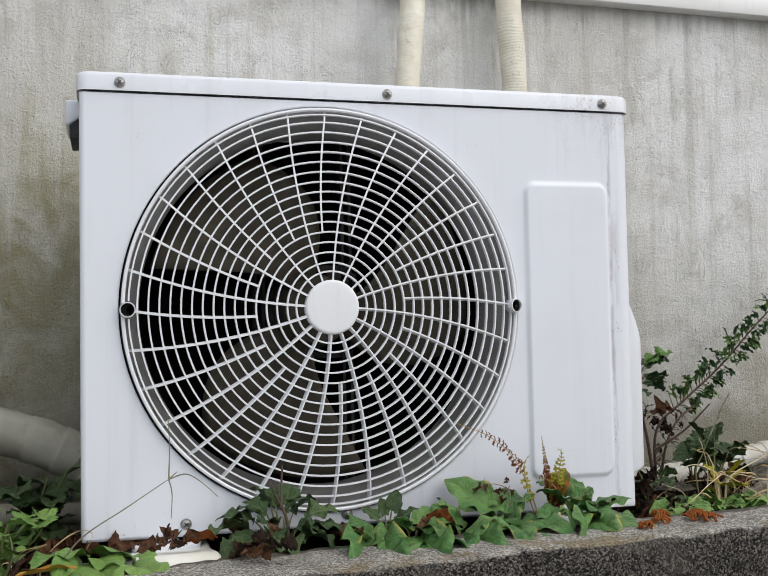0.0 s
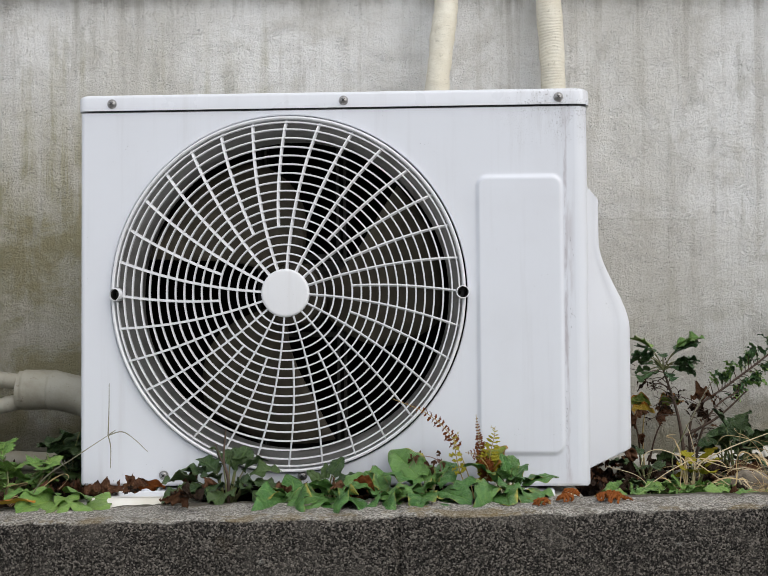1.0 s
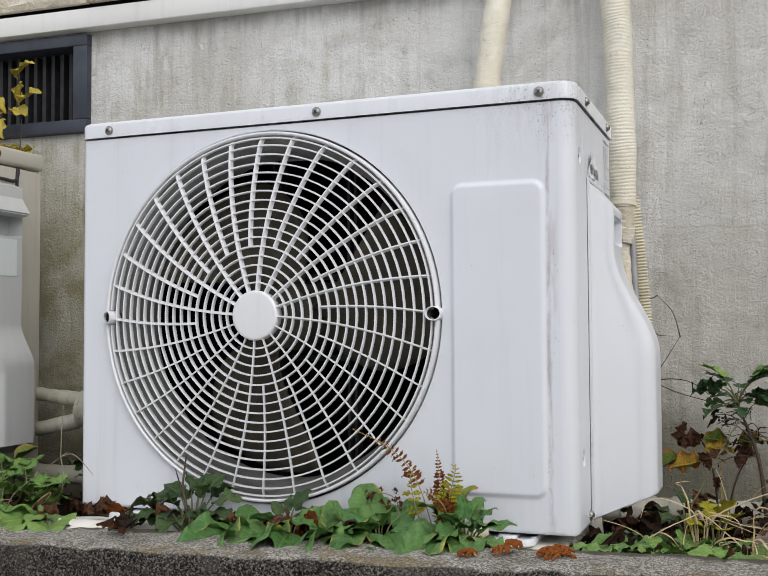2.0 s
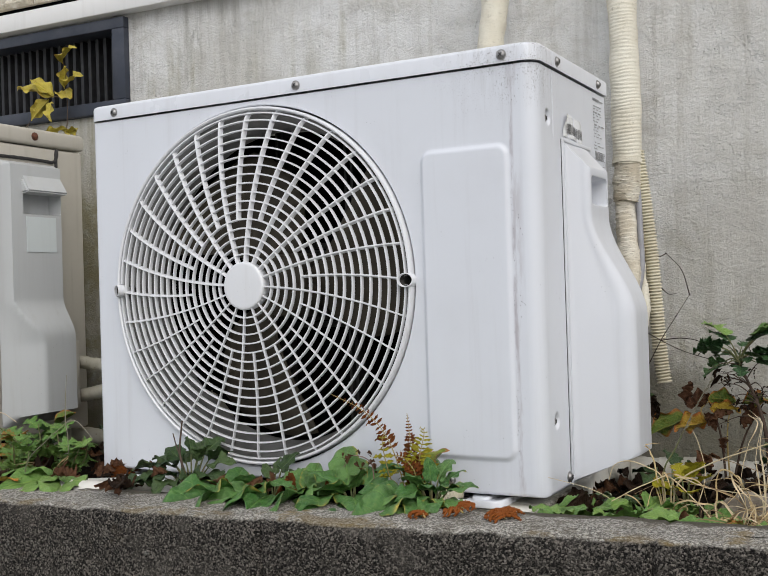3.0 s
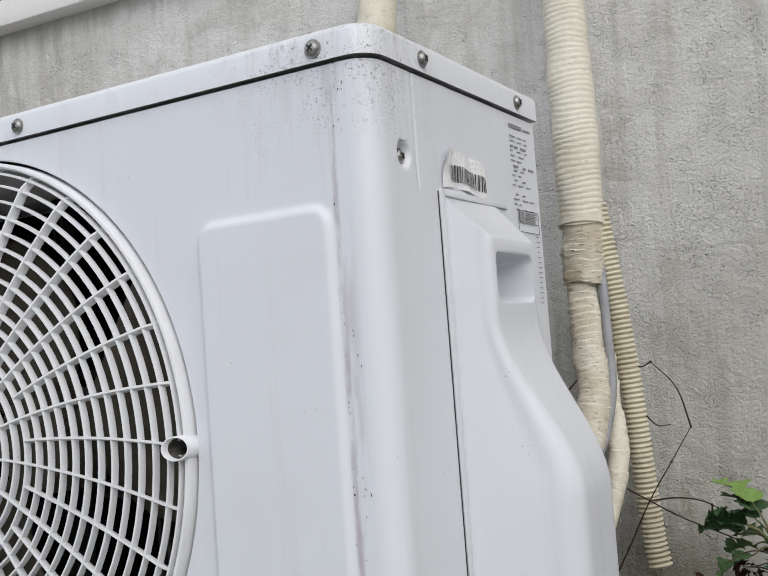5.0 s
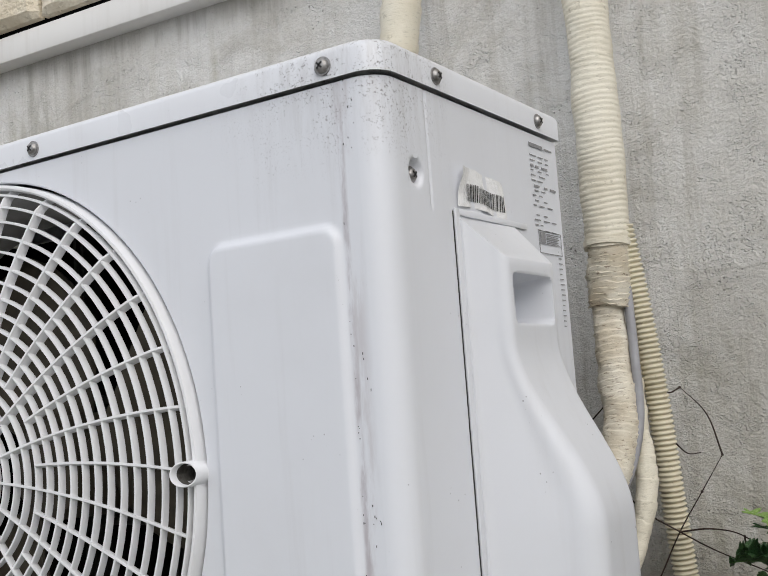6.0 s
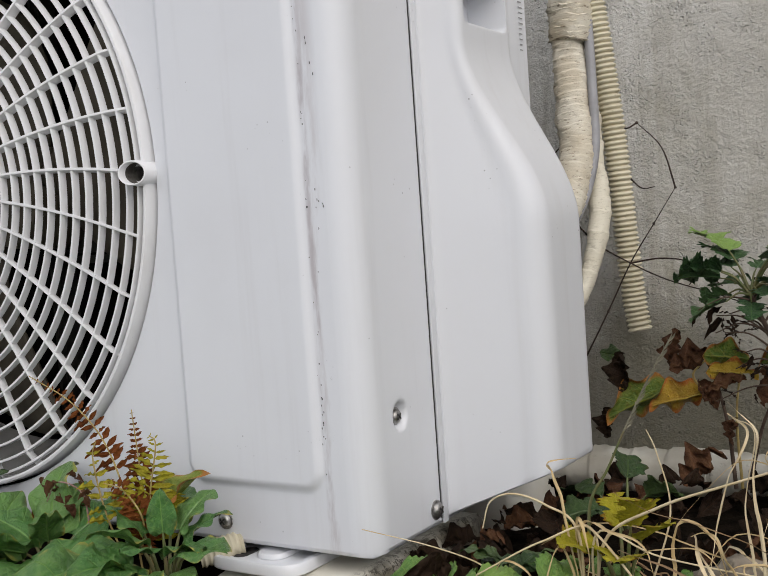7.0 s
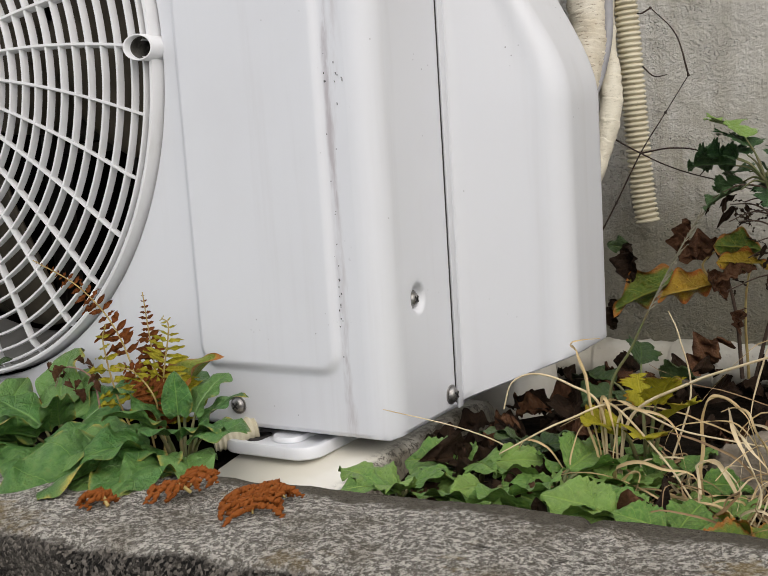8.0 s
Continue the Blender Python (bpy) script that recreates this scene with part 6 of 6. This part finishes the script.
for pts, wide in (([(0.892, -0.030, 0.066), (0.893, -0.032, 0.120), (0.890, -0.033, 0.165), (0.891, -0.034, 0.189), (0.880, -0.031, 0.198)], 0.0034),
                  ([(0.888, -0.030, 0.066), (0.890, -0.030, 0.110), (0.895, -0.030, 0.150), (0.903, -0.030, 0.172), (0.899, -0.032, 0.165), (0.894, -0.033, 0.138)], 0.0028),
                  ([(0.880, -0.031, 0.198), (0.886, -0.033, 0.184), (0.879, -0.035, 0.163), (0.874, -0.040, 0.138), (0.870, -0.050, 0.098)], 0.0024),
                  ([(0.885, -0.028, 0.066), (0.887, -0.030, 0.105), (0.884, -0.031, 0.150), (0.889, -0.033, 0.185), (0.884, -0.031, 0.194)], 0.0026),
                  ([(0.858, -0.030, 0.135), (0.866, -0.040, 0.127), (0.877, -0.050, 0.106), (0.873, -0.055, 0.084)], 0.0038),
                  ([(0.862, -0.028, 0.133), (0.872, -0.040, 0.123), (0.884, -0.048, 0.104), (0.882, -0.055, 0.082)], 0.0034),
                  ([(0.893, -0.030, 0.070), (0.900, -0.034, 0.115), (0.912, -0.036, 0.140), (0.905, -0.038, 0.122), (0.910, -0.040, 0.095)], 0.0026),
                  ([(0.896, -0.025, 0.066), (0.905, -0.025, 0.120), (0.899, -0.027, 0.160), (0.908, -0.027, 0.176), (0.915, -0.027, 0.160)], 0.0022),
                  ([(0.886, -0.026, 0.066), (0.876, -0.030, 0.110), (0.866, -0.034, 0.129), (0.848, -0.036, 0.132), (0.832, -0.030, 0.122), (0.824, -0.028, 0.100)], 0.0018)):
    part("blade", blade(bmesh.new(), [Vector(q) + Vector((rngs.gauss(0, 0.0016), rngs.gauss(0, 0.002), rngs.gauss(0, 0.0016))) for q in pts], wide * 0.27, 9), rngs.choice((M_STRAW, M_STRAW_PALE)), g, "", 60)
g = thing("seed_grass", (0.778, 0.050, 0.062), "green grass stalk with a pale feathery seed spike", "grass")
stem(g, [(0.778, 0.050, 0.064), (0.774, 0.058, 0.117), (0.786, 0.06, 0.142), (0.797, 0.06, 0.165)], 0.0012, M_STEM)
spk = bmesh.new()
axis = smooth_path([(0.797, 0.06, 0.165), (0.811, 0.06, 0.192), (0.827, 0.06, 0.219)], 20)
rs = random.Random(4)
for q in axis:
    a = rs.uniform(0, 6.28)
    tipq = q + Vector((0.003 + 0.002 * math.cos(a), 0.002 * math.sin(a), 0.004))
    blade(spk, [q, q.lerp(tipq, 0.5) + Vector((0.0006, 0, 0)), tipq], 0.00042, 3)
tube(spk, axis, 0.0004, 6)
part("seed_spike", spk, M_AWN, g, "", 60)

# finger grass standing before the machine's lower corner
g = thing("finger_grass", (-0.035, -0.115, 0.085), "thin grey-green grass stalk with three spreading spikes", "grass")
hub = Vector((0.084, -0.148, 0.174))
stem(g, [(-0.035, -0.110, 0.064), (0.0, -0.135, 0.118), (0.045, -0.145, 0.149), hub], 0.0009, M_AWN)
for pts in ([hub, hub + Vector((0.001, 0.0, 0.03)), hub + Vector((0.0, 0.004, 0.060))], [hub, hub + Vector((0.016, 0, 0.004)), hub + Vector((0.030, 0.0, -0.004)), hub + Vector((0.046, 0.0, -0.019))],
            [hub, hub + Vector((0.003, 0.0, -0.014)), hub + Vector((0.002, 0.002, -0.038))], [hub, hub + Vector((0.008, 0.004, 0.006))]):
    stem(g, pts, 0.00075, M_AWN, "spike")
g = thing("finger_grass", (-0.20, -0.02, 0.062), "thin pale grass stalk with spreading spikes among weeds", "grass")
hub = Vector((-0.185, -0.04, 0.165))
stem(g, [(-0.20, -0.02, 0.062), (-0.215, -0.03, 0.12), hub], 0.0009, M_STRAW_PALE)
for v in ((-0.03, 0, -0.05), (0.0, 0.0, 0.05), (0.05, 0.01, -0.012), (-0.04, 0, 0.01)):
    stem(g, [hub, hub + Vector(v) * 0.5 + Vector((0, 0, 0.008)), hub + Vector(v)], 0.0008, M_STRAW_PALE, "spike")

# low green weeds behind the kerb beyond the machine
rw = random.Random(61)
for root, count in (((0.715, -0.005, 0.064), 9), ((0.738, -0.035, 0.064), 9), ((0.768, -0.015, 0.064), 12), ((0.800, -0.035, 0.064), 10), ((0.830, 0.005, 0.064), 9), ((0.865, -0.045, 0.064), 7), ((0.785, 0.035, 0.064), 7)):
    tips = []
    for k in range(count):
        a = 2 * math.pi * (k + rw.random() * 0.7) / count
        ln = rw.uniform(0.026, 0.056)
        tips.append((root[0] + math.cos(a) * ln, max(-0.098, root[1] + math.sin(a) * ln * 0.9), root[2] + rw.uniform(0.010, 0.034)))
    rosette("broadleaf_weed", "low fresh green weed with toothed leaves in the soil", "weed", root, tips, "nettle", L_WEED, M_STEM, (0.75, 1.15), 0.4, 0.07, 6, 0.24, rw.randint(1, 90), G_DOCK, 0.12)
for root, count, mat in (((0.700, -0.060, 0.066), 8, L_WEED), ((0.752, -0.070, 0.068), 8, L_WEED), ((0.785, -0.075, 0.068), 7, L_WEED), ((0.845, -0.070, 0.068), 6, L_WEED), ((0.885, -0.070, 0.068), 6, L_TURN), ((0.730, 0.040, 0.064), 8, L_DARK), ((0.820, -0.060, 0.066), 6, L_WEED)):
    tips = []
    for k in range(count):
        a = 2 * math.pi * (k + rw.random() * 0.7) / count
        ln = rw.uniform(0.020, 0.042)
        tips.append((root[0] + math.cos(a) * ln, max(-0.100, root[1] + math.sin(a) * ln * 0.8), root[2] + rw.uniform(0.014, 0.036)))
    rosette("broadleaf_weed", "low fresh green weed with toothed leaves in the soil", "weed", root, tips, "nettle", mat, M_STEM, (0.8, 1.15), 0.4, 0.07, 6, 0.12, rw.randint(1, 90), G_DOCK, 0.12)
straw_tuft((0.790, -0.015, 0.064), 26, 0.10, 0.060, 31, "tuft of thin bleached dry grass tangled over the soil", 0.0013)
straw_tuft((0.845, -0.045, 0.064), 44, 0.09, 0.055, 32, "tuft of thin bleached dry grass tangled over the soil", 0.0013)
straw_tuft((0.905, -0.050, 0.064), 40, 0.10, 0.080, 33, "tuft of thin bleached dry grass tangled over the soil", 0.0015)
rosette("yellow_weed", "small yellowing lobed weed among dry grass", "weed", (0.800, 0.040, 0.064), [(0.775, 0.01, 0.115), (0.81, 0.0, 0.112), (0.83, 0.03, 0.125), (0.79, 0.06, 0.13), (0.77, 0.04, 0.10), (0.82, 0.02, 0.14)], "lobed", L_FERN, M_STEM, (0.8, 1.1), 0.3, 0.05, 3, 0.4, 43)
rosette("dark_weed", "dark green scalloped weed by the drain pipe", "weed", (0.905, 0.22, 0.064), [(0.86, 0.19, 0.135), (0.90, 0.16, 0.125), (0.95, 0.20, 0.14), (0.93, 0.25, 0.165), (0.88, 0.24, 0.17), (0.85, 0.22, 0.11), (0.97, 0.24, 0.12), (0.93, 0.15, 0.10)], "round", L_DARK, M_STEM, (0.85, 1.1), 0.3, 0.08, 4, 0.45, 44)
rosette("dark_weed", "dark green scalloped weed by the drain pipe", "weed", (1.05, 0.18, 0.064), [(1.01, 0.14, 0.12), (1.06, 0.12, 0.115), (1.10, 0.17, 0.13), (1.07, 0.22, 0.15), (1.02, 0.21, 0.15)], "round", L_DARK, M_STEM, (0.85, 1.1), 0.3, 0.08, 4, 0.45, 45)
rosette("dark_weed", "dark green shaded weed under the pipe", "weed", (0.76, 0.16, 0.064), [(0.73, 0.12, 0.095), (0.77, 0.11, 0.10), (0.80, 0.15, 0.11), (0.75, 0.20, 0.12), (0.71, 0.17, 0.10)], "round", L_DARK, M_STEM, (0.85, 1.1), 0.3, 0.08, 4, 0.4, 46)


# shrubby weeds against the wall
def shrub(root, crown, seed, label, leaves, twigs):
    p = thing("mugwort_shrub", root, label, "shrub")
    rng = random.Random(seed)
    c = Vector(crown)
    mid = Vector(root).lerp(c, 0.5) + Vector((0.008, 0.01, 0.005))
    stem(p, [root, mid, c], 0.0034, M_TWIG)
    for i in range(leaves):
        a, e = rng.uniform(0, 2 * math.pi), rng.uniform(-0.15, 1.0)
        b = c + Vector((math.cos(a) * 0.022, math.sin(a) * 0.014, 0.040 * e))
        ln = rng.uniform(0.022, 0.040)
        stem(p, [c, (c + b) / 2 + Vector((0, 0, 0.004)), b], 0.0011, M_STEM)
        tip = b + Vector((math.cos(a) * ln, math.sin(a) * ln * 0.6, (e - 0.15) * ln * 0.9))
        tip.y = min(tip.y, 0.40)
        lay_leaf(leaf_mesh("lobed", L_WEED if e > 0.75 else L_BUSH, rng.randint(1, 4), 0.4, 0.15, 0.06), p, b, tip, rng.uniform(-35, 35), rng.uniform(0.9, 1.25))
    for i in range(twigs):
        a = rng.uniform(0, 2 * math.pi)
        b = mid.lerp(c, rng.random())
        L = rng.uniform(0.02, 0.06)
        t = b + Vector((math.cos(a) * L, math.sin(a) * L * 0.5, rng.uniform(-0.3, 0.5) * L))
        t.y = min(t.y, 0.40)
        stem(p, [b, (b + t) / 2 + Vector((0, 0, 0.006)), t], 0.0009, M_TWIG, "twig")
        for _ in range(3):
            s = b.lerp(t, rng.uniform(0.4, 1.0))
            lay_leaf(leaf_mesh("slim", L_BLACK, rng.randint(1, 3), 0.5, 0.3, 0.08), p, s, s + Vector((rng.uniform(-1, 1), rng.uniform(-0.5, 0.5), rng.uniform(-1, 0.6))) * 0.016, rng.uniform(-60, 60), 1.3, "dry_leaf")
    return p


shrub((0.852, 0.300, 0.062), (0.818, 0.295, 0.222), 3, "dark twiggy shrub with lobed green leaves against the wall", 26, 16)


def fine_branch(points, seed, bare, reach, label):
    """A long thin branch with side shoots and many narrow leaves past its bare foot."""
    p = thing("fine_leaved_shrub", points[0], label, "shrub")
    rng = random.Random(seed)
    stem(p, points, 0.0024, M_TWIG, "stem", 10)
    line = smooth_path(points, 14)
    for i, q in enumerate(line):
        f = i / len(line)
        ahead = (line[min(i + 1, len(line) - 1)] - line[max(i - 1, 0)]).normalized()
        for side in (-1, 1):
            if rng.random() < (0.6 if f < bare else 0.2):
                continue
            a = rng.uniform(-0.8, 0.8)
            out = (ahead * rng.uniform(0.2, 0.9) + Vector((-ahead.z * side, 0.5 * a, ahead.x * side))).normalized()
            ln = reach * rng.uniform(0.4, 1.0) * (1 - 0.6 * f)
            t = q + out * ln
            t.y = min(t.y, 0.395)
            stem(p, [q, q.lerp(t, 0.5) + Vector((0, 0, 0.003)), t], 0.0008, M_TWIG, "twig", 3)
            for k in range(5):
                b = q.lerp(t, 0.35 + 0.65 * k / 4)
                d = (out + Vector((rng.uniform(-1, 1), rng.uniform(-0.7, 0.5), rng.uniform(-0.8, 1)))).normalized() * rng.uniform(0.010, 0.021)
                mat = rng.choice((L_BLACK, L_DRY)) if f < bare else rng.choice((L_BUSH, L_BUSH, L_WEED))
                if f < bare and (k > 1 or rng.random() < 0.5):
                    continue
                e = b + d * (0.6 if f < bare else 1.0)
                e.y = min(e.y, 0.40)
                lay_leaf(leaf_mesh("slim", mat, rng.randint(1, 3), 0.4, 0.25, 0.06), p, b, e, rng.uniform(-50, 50), rng.uniform(1.5, 2.6))
    return p


fine_branch([(0.862, 0.315, 0.062), (0.868, 0.318, 0.150), (0.925, 0.325, 0.196), (0.995, 0.330, 0.248), (1.080, 0.335, 0.325), (1.20, 0.345, 0.42)], 5, 0.34, 0.036, "thin arching shrub with small narrow green leaves by the wall")
fine_branch([(0.866, 0.310, 0.062), (0.880, 0.312, 0.125), (0.905, 0.315, 0.165), (0.945, 0.320, 0.190)], 9, 1.0, 0.032, "dead twiggy shrub stem with withered leaves by the wall")
rosette("dark_weed", "dark green scalloped weed by the drain pipe", "weed", (0.900, 0.270, 0.064), [(0.862, 0.255, 0.115), (0.905, 0.235, 0.120), (0.935, 0.275, 0.150), (0.895, 0.285, 0.135), (0.955, 0.255, 0.112), (0.985, 0.265, 0.125), (0.925, 0.225, 0.095)], "round", L_DARK, M_STEM, (0.95, 1.15), 0.3, 0.10, 4, 0.30, 47)
s = thing("bare_branch", (0.852, 0.300, 0.12), "thin dark leafless branch beside the shrub", "branch")
stem(s, [(0.852, 0.300, 0.12), (0.90, 0.29, 0.15), (0.94, 0.28, 0.19)], 0.0024, M_TWIG)

# autumn leaves on a thin vine over the drain pipe
v = thing("autumn_vine", (0.79, 0.335, 0.062), "withering vine with yellow, orange and brown leaves at the wall", "vine")
stem(v, [(0.79, 0.335, 0.062), (0.785, 0.335, 0.12), (0.77, 0.34, 0.165), (0.75, 0.345, 0.17)], 0.0018, M_TWIG)
stem(v, [(0.80, 0.335, 0.062), (0.815, 0.335, 0.12), (0.84, 0.335, 0.165)], 0.0018, M_TWIG)
rngv = random.Random(13)
for base, tip, mat, broad, roll in (((0.770, 0.330, 0.139), (0.726, 0.322, 0.131), L_AUTUMN, 1.15, 62), ((0.741, 0.345, 0.142), (0.683, 0.335, 0.117), L_TURN, 0.95, 60),
                                   ((0.806, 0.335, 0.167), (0.771, 0.325, 0.173), L_TURN, 1.15, 62), ((0.812, 0.335, 0.155), (0.773, 0.325, 0.160), L_AUTUMN, 0.75, 50),
                                   ((0.745, 0.345, 0.156), (0.748, 0.335, 0.193), L_DRY, 1.0, 40), ((0.778, 0.338, 0.170), (0.742, 0.328, 0.160), L_DRY, 1.25, 65),
                                   ((0.697, 0.348, 0.171), (0.698, 0.338, 0.138), L_BLACK, 1.3, 20), ((0.674, 0.352, 0.170), (0.698, 0.348, 0.167), L_DARK, 1.0, 55),
                                   ((0.764, 0.332, 0.150), (0.781, 0.326, 0.127), L_DRY, 1.2, 30), ((0.803, 0.332, 0.152), (0.772, 0.322, 0.143), L_DRY, 0.9, 50),
                                   ((0.793, 0.332, 0.121), (0.791, 0.326, 0.099), L_DRY, 1.0, 20), ((0.787, 0.312, 0.096), (0.757, 0.298, 0.072), L_DRY, 1.35, 55),
                                   ((0.684, 0.348, 0.122), (0.682, 0.338, 0.097), L_BLACK, 1.4, 20), ((0.812, 0.332, 0.158), (0.838, 0.322, 0.150), L_DRY, 1.1, -50),
                                   ((0.84, 0.335, 0.155), (0.815, 0.320, 0.135), L_DRY, 1.1, 55), ((0.87, 0.335, 0.17), (0.905, 0.32, 0.182), L_DRY, 1.2, -40),
                                   ((0.865, 0.335, 0.16), (0.893, 0.31, 0.14), L_BLACK, 1.1, -30), ((0.815, 0.33, 0.165), (0.855, 0.312, 0.174), L_TURN, 1.0, -50)):
    cr = 0.24 if mat in (L_DRY, L_BLACK) else 0.025
    lay_leaf(leaf_mesh("oval", mat, rngv.randint(1, 6), 0.12, 0.3, 0.14, cr), v, base, tip, roll, broad)
for pts in ([(0.795, 0.335, 0.062), (0.793, 0.335, 0.115), (0.797, 0.334, 0.150), (0.806, 0.333, 0.166)], [(0.797, 0.334, 0.150), (0.785, 0.333, 0.153), (0.770, 0.331, 0.140)], [(0.770, 0.331, 0.140), (0.760, 0.335, 0.155), (0.775, 0.336, 0.170)]):
    stem(v, pts, 0.0013, M_STALK)

# dark wiry vine on the wall
w = thing("wall_vine", (0.655, 0.372, 0.14), "bare dark wiry vine crossing the wall and the drain hose", "vine")
X = (0.702, 0.366, 0.247)
for pts in ([(0.655, 0.362, 0.160), (0.680, 0.364, 0.205), X, (0.722, 0.374, 0.280), (0.740, 0.382, 0.310)], [(0.740, 0.382, 0.310), (0.730, 0.382, 0.345), (0.709, 0.383, 0.369)],
            [(0.709, 0.383, 0.369), (0.700, 0.38, 0.365), (0.690, 0.386, 0.372)], [(0.655, 0.335, 0.300), (0.675, 0.352, 0.268), X, (0.735, 0.36, 0.232), (0.775, 0.34, 0.222), (0.812, 0.305, 0.215)],
            [X, (0.73, 0.365, 0.250), (0.757, 0.36, 0.245), (0.785, 0.345, 0.226)], [(0.757, 0.36, 0.245), (0.757, 0.36, 0.232), (0.753, 0.36, 0.226)],
            [(0.620, 0.37, 0.335), (0.640, 0.375, 0.355), (0.652, 0.38, 0.370)], [(0.698, 0.38, 0.325), (0.71, 0.382, 0.312), (0.722, 0.383, 0.312)]):
    stem(w, pts, 0.00085, M_VINE, "twig", 8)

for q in (X, (0.740, 0.382, 0.310), (0.709, 0.383, 0.369), (0.757, 0.36, 0.245), (0.680, 0.364, 0.205), (0.722, 0.374, 0.280)):
    knot = bmesh.new()
    bmesh.ops.create_icosphere(knot, subdivisions=2, radius=0.0013)
    for vv in knot.verts:
        vv.co = vv.co * (1 + 0.4 * noise.noise(vv.co * 900)) + Vector(q)
    part("node", knot, M_VINE, w, "", 60)

# yellow creeper above the older machine
y = thing("yellow_creeper", (-0.40, 0.33, 0.62), "yellow-leaved creeper hanging before the dark vent window", "vine")
for pts in ([(-0.395, 0.32, 0.55), (-0.392, 0.335, 0.66), (-0.400, 0.345, 0.74), (-0.415, 0.35, 0.80)], [(-0.40, 0.34, 0.715), (-0.44, 0.34, 0.72), (-0.48, 0.335, 0.70)], [(-0.50, 0.30, 0.60), (-0.485, 0.32, 0.66), (-0.47, 0.335, 0.70)]):
    stem(y, pts, 0.0012, M_TWIG, "twig")
for base, tip, br, roll in (((-0.415, 0.348, 0.785), (-0.372, 0.33, 0.815), 1.1, 40), ((-0.405, 0.345, 0.745), (-0.392, 0.33, 0.775), 1.3, 50), ((-0.405, 0.343, 0.735), (-0.345, 0.32, 0.758), 0.7, 40),
                            ((-0.408, 0.343, 0.728), (-0.375, 0.325, 0.712), 1.2, 30), ((-0.43, 0.34, 0.722), (-0.51, 0.32, 0.752), 0.7, -40), ((-0.43, 0.34, 0.72), (-0.468, 0.32, 0.762), 0.8, -50),
                            ((-0.44, 0.338, 0.715), (-0.475, 0.32, 0.680), 1.1, 30), ((-0.435, 0.338, 0.712), (-0.425, 0.32, 0.672), 0.9, 30), ((-0.42, 0.34, 0.725), (-0.39, 0.325, 0.72), 0.9, 10),
                            ((-0.392, 0.335, 0.655), (-0.44, 0.315, 0.645), 0.8, 20), ((-0.41, 0.328, 0.648), (-0.447, 0.305, 0.612), 0.7, -20), ((-0.388, 0.333, 0.645), (-0.355, 0.315, 0.640), 0.9, 20), ((-0.385, 0.332, 0.640), (-0.350, 0.318, 0.655), 0.8, 0)):
    lay_leaf(leaf_mesh("oval", L_YELLOW, rngv.randint(1, 4), 0.35, 0.25, 0.09), y, base, tip, roll, br)

# stone and leaf litter
st = bmesh.new()
bmesh.ops.create_icosphere(st, subdivisions=4, radius=0.03)
for vv in st.verts:
    n = vv.co.normalized()
    vv.co = Vector((vv.co.x * 1.15, vv.co.y * 0.9, vv.co.z * 0.85)) * (1 + 0.28 * noise.noise(n * 1.7) + 0.10 * noise.noise(n * 6)) + Vector((0.868, 0.045, 0.078))
tagged(part("stone", st, M_STONE, None, "", 60), "rough grey-brown stone among dry grass", "stone")

rl = random.Random(77)


def litter(region, count, mats, seed, size=(0.02, 0.045), height=(0.066, 0.085)):
    r = random.Random(seed)
    for i in range(count):
        x, yv = r.uniform(region[0], region[1]), r.uniform(region[2], region[3])
        z = r.uniform(*height)
        a, ln = r.uniform(0, 2 * math.pi), r.uniform(*size)
        mat = r.choice(mats)
        e = thing("fallen_leaf", (x, yv, z), "curled dry brown fallen leaf on the soil", "leaf", "fallen leaves on the soil")
        lay_leaf(leaf_mesh("oval", mat, r.randint(1, 4), 0.3, 0.3, 0.08, 0.17), e, (x, yv, z), (x + math.cos(a) * ln, yv + math.sin(a) * ln, z + r.uniform(-0.1, 0.5) * ln), r.uniform(-60, 60), r.uniform(1.0, 1.6), "blade")


litter((0.075, 0.19, -0.160, -0.06), 16, (L_DRY, L_DRY, L_BLACK), 1, (0.018, 0.032), (0.092, 0.108))
litter((-0.22, 0.05, -0.12, 0.05), 34, (L_DRY, L_DRY, L_BLACK), 2)
litter((0.25, 0.40, -0.12, -0.04), 10, (L_DRY, L_BROWN), 3, (0.02, 0.035), (0.08, 0.105))
litter((0.68, 0.98, -0.07, 0.30), 80, (L_DRY, L_BLACK, L_BLACK), 4, (0.015, 0.034))
litter((0.665, 0.77, 0.05, 0.22), 26, (L_BLACK, L_BLACK, L_DRY), 9, (0.016, 0.034), (0.064, 0.076))
litter((0.700, 0.78, -0.085, 0.06), 24, (L_DRY, L_BLACK, L_BLACK), 6, (0.012, 0.028))
litter((-0.45, -0.15, -0.08, 0.2), 16, (L_DRY, L_BLACK), 5)
e = thing("fallen_leaf", (-0.03, -0.14, 0.093), "orange-yellow fallen leaf lying on the kerb", "leaf", "fallen leaves on the soil")
lay_leaf(leaf_mesh("oval", L_AUTUMN, 2, 0.15, 0.2, 0.05), e, (0.0, -0.15, 0.098), (-0.055, -0.145, 0.096), 10, 0.8, "blade")
e = thing("fallen_leaf", (0.12, -0.07, 0.09), "orange-brown fallen leaf lying by the foot block", "leaf", "fallen leaves on the soil")
lay_leaf(leaf_mesh("oval", L_RUST, 3, 0.15, 0.2, 0.06), e, (0.135, -0.09, 0.106), (0.095, -0.08, 0.102), 30, 1.3, "blade")
